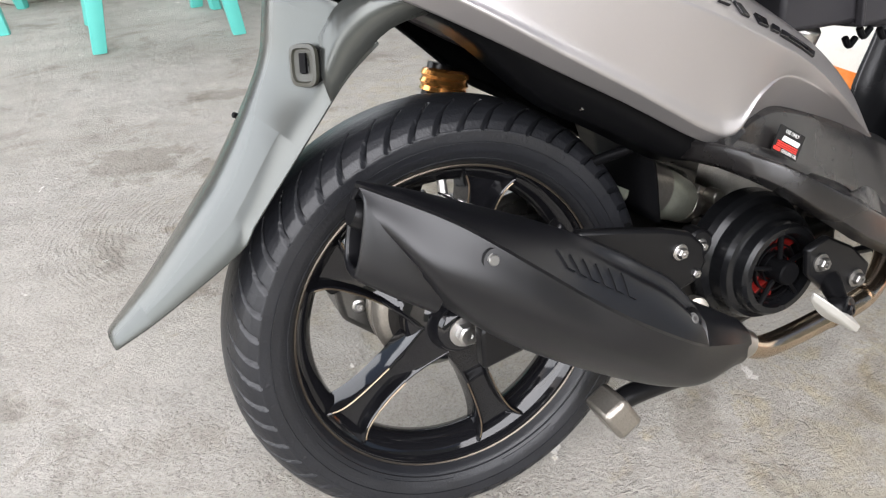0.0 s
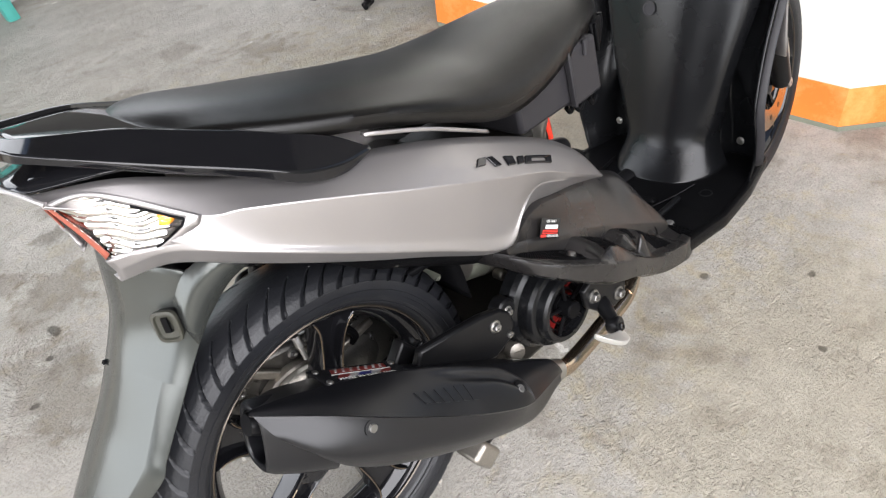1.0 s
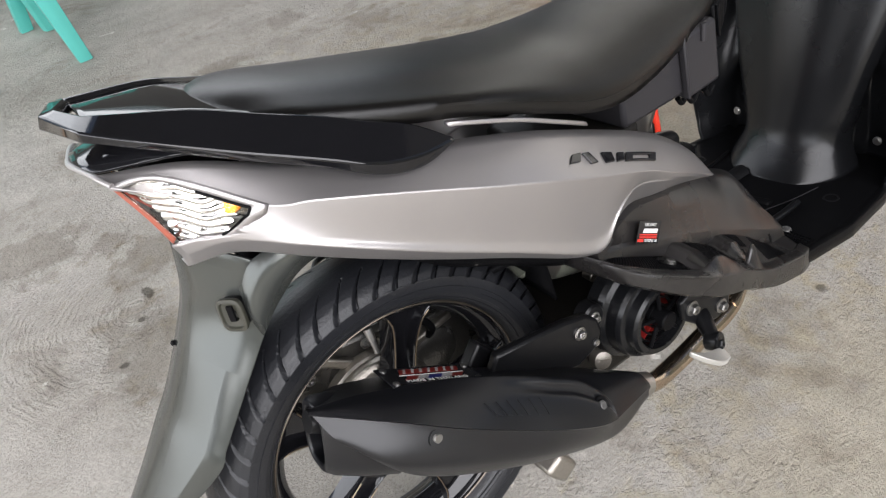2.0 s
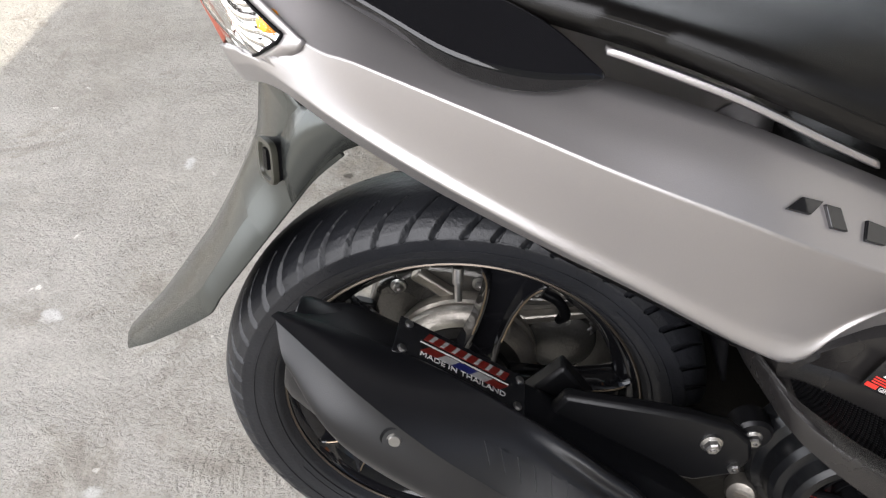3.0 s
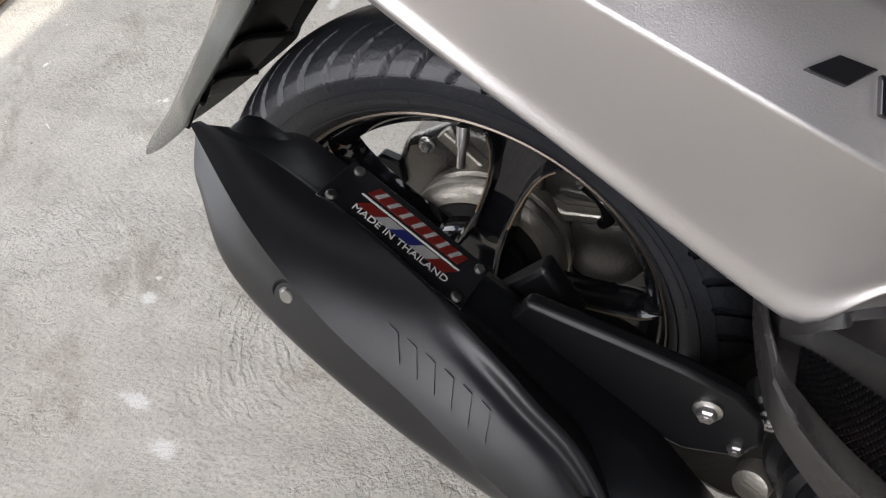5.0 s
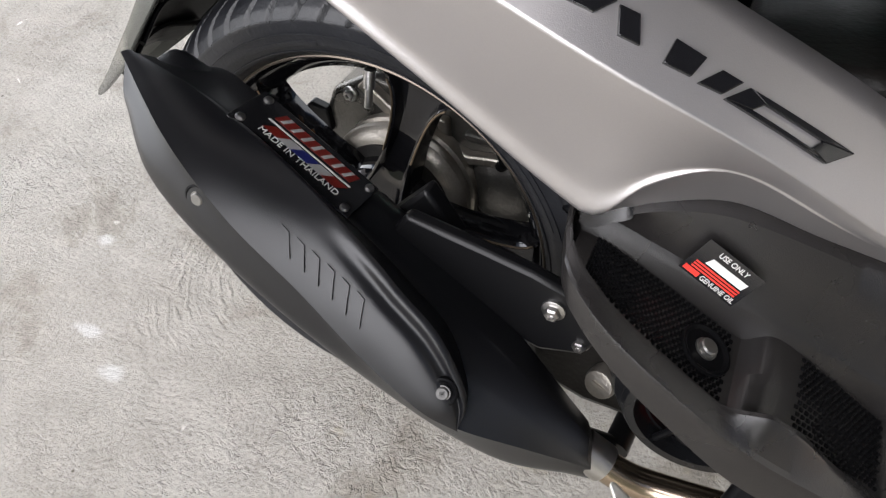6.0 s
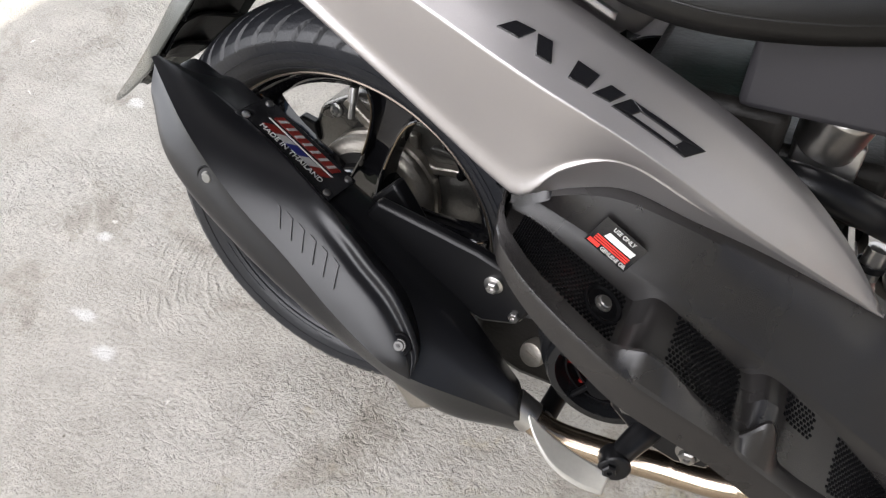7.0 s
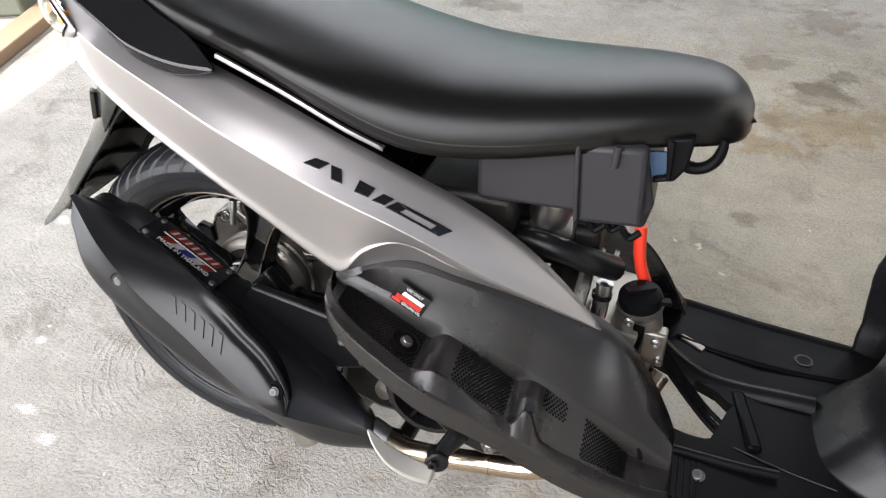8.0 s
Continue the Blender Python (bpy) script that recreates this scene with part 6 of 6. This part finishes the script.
part("hatch_bar", tube_bm([(0.585, -0.040, 0.196), (0.62, -0.042, 0.192), (0.70, -0.050, 0.190)], 0.006), BLACK_PAINT, board)
part("hatch_step", box_bm((0.715, -0.020, 0.2185), (0.018, 0.10, 0.012), (0, 8, 12)), BLACK_PLASTIC, board, bevel=0.004)
part("board_ledge", tube_bm([(0.62, 0.105, 0.2365), (0.68, 0.097, 0.2265), (0.775, 0.098, 0.2155), (0.85, 0.105, 0.2125)], 0.0035, 8), BLACK_PLASTIC, board)
part("board_slot", box_bm((0.643, 0.099, 0.2330), (0.036, 0.010, 0.004), (0, 8, -24)), ALU, board, "pale metal lug in a slot", bevel=0.001)
# no hole is cut: a black disc in a ring stands for its shade
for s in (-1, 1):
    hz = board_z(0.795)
    part("board_hole_mark", lathe_bm([(0.0125, 0.0), (0.0125, 0.0012), (0.0095, 0.0012), (0.0095, 0)], 22, (0.795, s * 0.131, hz + 0.0002), (0, 0, 1), closed=True), BLACK_PAINT, board)
    part("board_hole_mark", lathe_bm([(0.0095, 0.0), (0.0095, 0.0006)], 22, (0.795, s * 0.131, hz + 0.0002), (0, 0, 1)), BLACK_PLASTIC, board, "flat black disc drawn for the shade in a round hole")
for i in range(15):
    x = 0.560 + 0.0072 * i
    part("tread_rib", box_bm((x, -0.150, board_z(x) + 0.0006), (0.0032, 0.062, 0.0020), (0, 9, 0)), BLACK_PLASTIC, board)
part("board_seam", tube_bm([(0.700, -0.074, board_z(0.70) + 0.0006), (0.76, -0.086, board_z(0.76) + 0.0006), (0.815, -0.096, board_z(0.815) + 0.0006)], 0.0009, 6), GREY_PLASTIC, board)
part("board_screw", socket_bm((0.660, -0.138, board_z(0.66)), (-0.2, -0.1, 1), 0.007, 0.004), BOLT, board)

# ---- leg shield and steering column cover ----
SH = []
for z, x, half in ((0.196, 0.905, 0.180), (0.215, 0.905, 0.182), (0.236, 0.905, 0.187), (0.262, 0.908, 0.192), (0.30, 0.905, 0.194), (0.36, 0.905, 0.192), (0.45, 0.940, 0.190), (0.55, 0.985, 0.194), (0.70, 1.03, 0.200), (0.82, 1.06, 0.185)):
    SH.append([(x - 0.042, -half, z), (x - 0.022, -half * 0.95, z), (x + 0.020, -half * 0.80, z), (x + 0.028, -half * 0.4, z), (x + 0.028, 0, z), (x + 0.028, half * 0.4, z), (x + 0.020, half * 0.80, z), (x - 0.022, half * 0.95, z), (x - 0.042, half, z)])
shield_rows = sheet(SH, 91, 8)
for r in shield_rows:
    for p in r:
        a = abs(p.y)
        arch = 0.385 - 0.10 * max(0.0, (a - 0.112) / 0.06) ** 1.4
        p.x += 0.026 * ease((a - 0.082) / 0.016) * ease((0.176 - a) / 0.016) * ease((arch - p.z) / 0.022 + 0.5)
shield_l = part("leg_shield", grid(shield_rows), SATIN_BLACK, scooter, "black plastic inner leg shield with two lower pockets", solid=0.004, angle=60)
CO = []
for z, x, half, dep in ((0.208, 0.792, 0.104, 0.115), (0.226, 0.808, 0.098, 0.100), (0.250, 0.826, 0.088, 0.085), (0.275, 0.842, 0.086, 0.07), (0.31, 0.852, 0.094, 0.060), (0.40, 0.872, 0.112, 0.045), (0.52, 0.902, 0.138, 0.050), (0.66, 0.942, 0.160, 0.055), (0.82, 0.990, 0.160, 0.06)):
    CO.append([(x + dep, -half * 1.12, z), (x + dep * 0.5, -half, z), (x + 0.012, -half * 0.66, z), (x, -half * 0.25, z), (x, half * 0.25, z), (x + 0.012, half * 0.66, z), (x + dep * 0.5, half, z), (x + dep, half * 1.12, z)])
col = part("column_cover", grid(sheet(CO, 61, 8)), SATIN_BLACK, scooter, "satin black steering column cover", solid=0.004, angle=40)
part("column_emblem", lathe_bm([(0.013, 0.0), (0.013, 0.002), (0.0105, 0.002), (0.0105, 0.0005), (0.001, 0.0005)], 28, (0.898, 0.030, 0.515), (-1, 0, 0.27)), GREY_PLASTIC, col, "round moulded emblem")
for s in (-1, 1):
    part("shield_screw", socket_bm((0.918, s * 0.135, 0.262), (-1, 0, 0.1), 0.006, 0.004), STEEL, shield_l)
    FR = [(0.866, s * 0.190, 0.245), (0.862, s * 0.195, 0.30), (0.862, s * 0.194, 0.36), (0.900, s * 0.192, 0.45), (0.945, s * 0.196, 0.55), (0.99, s * 0.202, 0.70), (1.02, s * 0.187, 0.82)]
    OUT = [(0.90, s * 0.185, 0.23), (0.90, s * 0.188, 0.30), (0.905, s * 0.188, 0.36), (0.945, s * 0.186, 0.45), (0.99, s * 0.19, 0.55), (1.03, s * 0.195, 0.70), (1.06, s * 0.18, 0.82)]
    part("shield_side", grid([spline(FR, 30), [p + Vector((0.012, s * 0.008, 0)) for p in spline(FR, 30)], spline(OUT, 30)]), GREY_PLASTIC, shield_l, "grey outer edge of the leg shield", solid=0.004, out=(0, s, 0))
NO = [[(1.0, -0.18, z0), (1.05 + b, -0.10, z0), (1.08 + b, 0, z0), (1.05 + b, 0.10, z0), (1.0, 0.18, z0)] for z0, b in ((0.40, -0.02), (0.52, 0.02), (0.68, 0.06), (0.82, 0.05))]
part("front_apron", grid(sheet(NO, 21, 4)), SILVER, scooter, "silver-grey front apron", solid=0.004)
part("shield_top", box_bm((1.03, 0, 0.822), (0.12, 0.34, 0.012)), BLACK_PLASTIC, scooter, bevel=0.005)

# front wheel, turned a little to the left
fw = new("front_wheel")
fw.parent = scooter
fw.matrix_basis = pose(1.215, 0.0, 0.243, 0, 0, 6)
wheel_parts(fw, None, 20, R=0.243)
part("brake_disc", lathe_bm([(0.110, -0.052), (0.110, -0.048), (0.062, -0.048), (0.062, -0.052)], 72, closed=True), BRONZE, fw, "steel brake disc with a brown film")
# thin black discs painted in for the dark of drilled holes
for k in range(12):
    a = radians(30 * k)
    part("disc_hole_mark", lathe_bm([(0.006, -0.0526), (0.006, -0.0522)], 12, (0.087 * math.cos(a), 0, 0.087 * math.sin(a))), BLACK_INK, fw)
part("axle_nut", bolt_bm((0, -0.075, 0), (0, -1, 0), 0.011, 0.016), STEEL, fw)
for s in (-1, 1):
    part("fork_leg", tube_bm([(0.0, s * 0.072, 0.0), (-0.06, s * 0.075, 0.16), (-0.13, s * 0.075, 0.36)], [0.020, 0.020, 0.016], 18), BLACK_PAINT, fw)
fend = [[Vector(((0.272 + 0.0) * math.cos(a), y, 0.272 * math.sin(a))) for a in np.linspace(radians(25), radians(165), 30)] for y in (-0.066, -0.04, 0, 0.04, 0.066)]
part("front_mudguard", grid(fend), SILVER, fw, solid=0.003)

# ---- foot peg and stands ----
peg_hold = part("peg_bracket", join(tube_bm([(0.374, -0.226, 0.252), (0.380, -0.212, 0.257), (0.390, -0.194, 0.264), (0.394, -0.186, 0.266)], [0.0095, 0.0105, 0.012, 0.012], 16), lathe_bm([(0.012, -0.010), (0.013, -0.008), (0.013, 0.008), (0.012, 0.010)], 24, (0.374, -0.224, 0.250), (0.3, -0.9, 0.2))), BLACK_PAINT, scooter, "black steel peg bracket", bevel=0.002)
part("peg_bolt", bolt_bm((0.371, -0.233, 0.252), (0.3, -0.9, 0.2), 0.0065, 0.006), BLACK_PAINT, peg_hold)
PEG = [[(0.300, -0.250, 0.299), (0.312, -0.261, 0.288), (0.330, -0.267, 0.272), (0.352, -0.262, 0.254), (0.372, -0.252, 0.240)],
       [(0.300, -0.247, 0.291), (0.312, -0.257, 0.278), (0.330, -0.263, 0.262), (0.352, -0.258, 0.244), (0.372, -0.248, 0.231)],
       [(0.304, -0.242, 0.286), (0.318, -0.240, 0.268), (0.338, -0.236, 0.252), (0.358, -0.233, 0.240), (0.374, -0.231, 0.232)],
       [(0.302, -0.246, 0.298), (0.318, -0.246, 0.284), (0.338, -0.242, 0.268), (0.358, -0.238, 0.256), (0.375, -0.235, 0.248)]]
part("foot_peg", grid([spline(r, 24) for r in PEG], closed=True, caps=True), PEG_METAL, scooter, "folded cast aluminium passenger foot peg", bevel=0.002, angle=40)
stand = part("centre_stand", tube_bm([(0.29, -0.125, 0.150), (0.22, -0.128, 0.152), (0.165, -0.130, 0.150), (0.14, -0.131, 0.140)], 0.013), BLACK_PAINT, scooter, "folded black centre stand with a worn foot")
part("stand_foot", join(box_bm((0.146, -0.131, 0.138), (0.034, 0.046, 0.046), (0, -32, 0))), ALU, stand, "scratched pale steel foot", bevel=0.006)
part("stand_cross", tube_bm([(0.29, -0.125, 0.150), (0.30, 0.0, 0.155), (0.29, 0.11, 0.150)], 0.012), BLACK_PAINT, stand)

# ---- things round about ----
def plastic_chair(x, y, turn, label):
    """A moulded armless chair: four splayed fluted legs, seat, slatted back."""
    ch = new("plastic_chair")
    ch.matrix_world = pose(x, y, 0, 0, 0, turn)
    tagged(ch, label, "chair", "turquoise chairs")
    for sx in (-1, 1):
        for sy in (-1, 1):
            top, foot = Vector((0.19 * sx, 0.17 * sy, 0.43)), Vector((0.245 * sx, 0.205 * sy, 0.0))
            bm = bmesh.new()
            rings = []
            for i in range(7):
                t = i / 6
                c = top.lerp(foot, t)
                w = 0.034 - 0.010 * t
                ring = [(-1, -1), (-0.3, -1.15), (0.3, -1.15), (1, -1), (1, 0.2), (0.6, 1), (-0.6, 1), (-1, 0.2)]
                rings.append([bm.verts.new(c + Vector((px * w, py * w * sy * -1, 0))) for px, py in ring])
            for a, b in zip(rings[:-1], rings[1:]):
                for k in range(8):
                    bm.faces.new([a[k], a[(k + 1) % 8], b[(k + 1) % 8], b[k]])
            bm.faces.new(rings[0])
            bm.faces.new(rings[-1])
            part("leg", bm, TURQUOISE, ch, bevel=0.002)
    rows = [[Vector((-0.22 + 0.44 * j / 12, y_, 0.435 + 0.012 * math.cos(math.pi * (j / 12 - 0.5) * 2) * -1 + (0.012 if abs(y_) > 0.19 else 0))) for j in range(13)] for y_ in np.linspace(-0.21, 0.21, 9)]
    part("seat", grid(rows), TURQUOISE, ch, solid=0.006)
    for k in range(5):
        xx = -0.16 + 0.08 * k
        part("back_slat", box_bm((xx, 0.235, 0.62), (0.045, 0.010, 0.34), (-8, 0, 0)), TURQUOISE, ch, bevel=0.003)
    part("back_rail", tube_bm([(-0.21, 0.205, 0.43), (-0.20, 0.24, 0.64), (-0.15, 0.265, 0.80), (0.0, 0.272, 0.83), (0.15, 0.265, 0.80), (0.20, 0.24, 0.64), (0.21, 0.205, 0.43)], 0.018, 12), TURQUOISE, ch)
    return ch


plastic_chair(-0.155, 2.44, 3, "turquoise moulded plastic chair on the concrete floor")
plastic_chair(-0.94, 2.86, -6, "turquoise moulded plastic chair beside pale sacks")
plastic_chair(0.21, 2.98, 10, "turquoise moulded plastic chair behind another chair")


def paper_stack(x, y, turn, layers, seed):
    rnd = random.Random(seed)
    st = new("paper_stack")
    st.matrix_world = pose(x, y, 0, 0, 0, turn)
    tagged(st, "stack of folded pale papers on the floor", "paper stack", "paper stacks")
    z = 0.0
    for k in range(layers):
        h = rnd.uniform(0.012, 0.028)
        part("folded_paper", box_bm((rnd.uniform(-0.01, 0.01), rnd.uniform(-0.012, 0.012), z + h / 2), (0.30, 0.22, h - 0.003), (0, rnd.uniform(-1, 1), rnd.uniform(-4, 4))), PAPER, st, bevel=0.003)
        z += h
    return st


paper_stack(0.60, 3.14, 12, 9, 1)
paper_stack(0.93, 3.08, 9, 8, 2)
paper_stack(1.24, 3.12, 6, 9, 3)


def sack(x, y, r, h, seed, label):
    bm = bmesh.new()
    bmesh.ops.create_icosphere(bm, subdivisions=4, radius=1)
    for v in bm.verts:
        d = 1 + 0.16 * noise.noise(v.co * 1.7 + Vector((seed, 0, 0))) + 0.06 * noise.noise(v.co * 5 + Vector((0, seed, 0)))
        v.co = Vector((v.co.x * r * d, v.co.y * r * 0.8 * d, max(0.0, h * (0.45 + 0.55 * v.co.z * d))))
    ob = part("sack", bm, SACK, None, angle=60)
    ob.location = (x, y, 0)
    tagged(ob, label, "sack", "sacks by the wall")


sack(-0.64, 3.20, 0.20, 0.40, 1.0, "pale woven sack, filled and slumped")
sack(-0.36, 3.30, 0.18, 0.36, 4.0, "pale grey sack, filled, standing on concrete")
sack(-1.10, 3.40, 0.22, 0.42, 7.0, "pale woven sack, filled and slumped")

# another motorcycle parked further back: wheel, stand, frame
bike = new("motorcycle")
bike.matrix_world = pose(1.56, 1.86, 0, 0, 0, 24)
tagged(bike, "parked motorcycle with a white rim on its centre stand", "motorcycle")
bw = new("wheel")
bw.parent = bike
bw.matrix_basis = pose(0, 0, 0.285, 0, 0, 0)
prof = []
for i in range(17):
    prof.append((0.250 + 0.034 * math.sin(radians(180 * i / 16)), -0.040 * math.cos(radians(180 * i / 16))))
part("tyre", lathe_bm(prof, 96, closed=True), RUBBER, bw, "black tyre")
part("rim", lathe_bm([(0.245, -0.036), (0.250, -0.030), (0.225, -0.018), (0.20, -0.024), (0.20, 0.024), (0.225, 0.018), (0.250, 0.030), (0.245, 0.036)], 96, closed=True), WHITE_RIM, bw, "white painted rim")
for k in range(6):
    a = radians(60 * k + 12)
    part("spoke", tube_bm([(0.03 * math.cos(a), 0, 0.03 * math.sin(a)), (0.21 * math.cos(a), 0, 0.21 * math.sin(a))], [0.018, 0.012], 10), WHITE_RIM, bw)
part("hub", lathe_bm([(0.03, -0.06), (0.05, -0.04), (0.05, 0.04), (0.03, 0.06)], 32), ALU, bw)
part("centre_stand", join(tube_bm([(-0.16, -0.14, 0.30), (-0.225, -0.15, 0.12), (-0.24, -0.155, 0.012)], 0.013), tube_bm([(-0.16, 0.12, 0.30), (-0.20, 0.10, 0.12), (-0.21, 0.09, 0.012)], 0.013),
                               tube_bm([(-0.24, -0.155, 0.010), (-0.29, -0.17, 0.010)], 0.010), box_bm((-0.24, -0.155, 0.006), (0.05, 0.03, 0.012)), box_bm((-0.21, 0.09, 0.006), (0.05, 0.03, 0.012)), tube_bm([(-0.16, -0.14, 0.30), (-0.16, 0.12, 0.30)], 0.014)), BLACK_PAINT, bike)
part("swing_arm", join(tube_bm([(0, -0.075, 0.285), (-0.42, -0.08, 0.33)], 0.018), tube_bm([(0, 0.075, 0.285), (-0.42, 0.08, 0.33)], 0.018)), BLACK_PAINT, bike)
part("body", grid([[Vector((-0.55 + 0.9 * j / 16, s * (0.10 - 0.05 * abs(j / 8 - 1)), 0.62 + 0.06 * math.sin(j * 0.4) + dz)) for j in range(17)] for s, dz in ((-1, 0), (-0.9, 0.12), (0, 0.16), (0.9, 0.12), (1, 0), (0, -0.06))], closed=True, caps=True), GLOSS_BLACK, bike)
for s in (-1, 1):
    part("shock_absorber", tube_bm([(0.0, s * 0.09, 0.30), (-0.08, s * 0.09, 0.62)], 0.022), STEEL, bike)

# plank and mossy block at the open side
plank = part("plank", box_bm((0, 0, 0.02), (0.10, 1.9, 0.04)), WOOD, None, bevel=0.004)
plank.matrix_world = pose(-1.55, 1.25, 0, 0, 0, 8)
tagged(plank, "weathered wooden plank lying on the floor", "plank")
blk = part("concrete_block", box_bm((0, 0, 0.10), (0.19, 0.39, 0.20)), MOSS, None, bevel=0.012)
blk.matrix_world = pose(-1.78, 1.40, 0, 0, 0, 14)
tagged(blk, "mossy concrete block beside a plank", "concrete block")
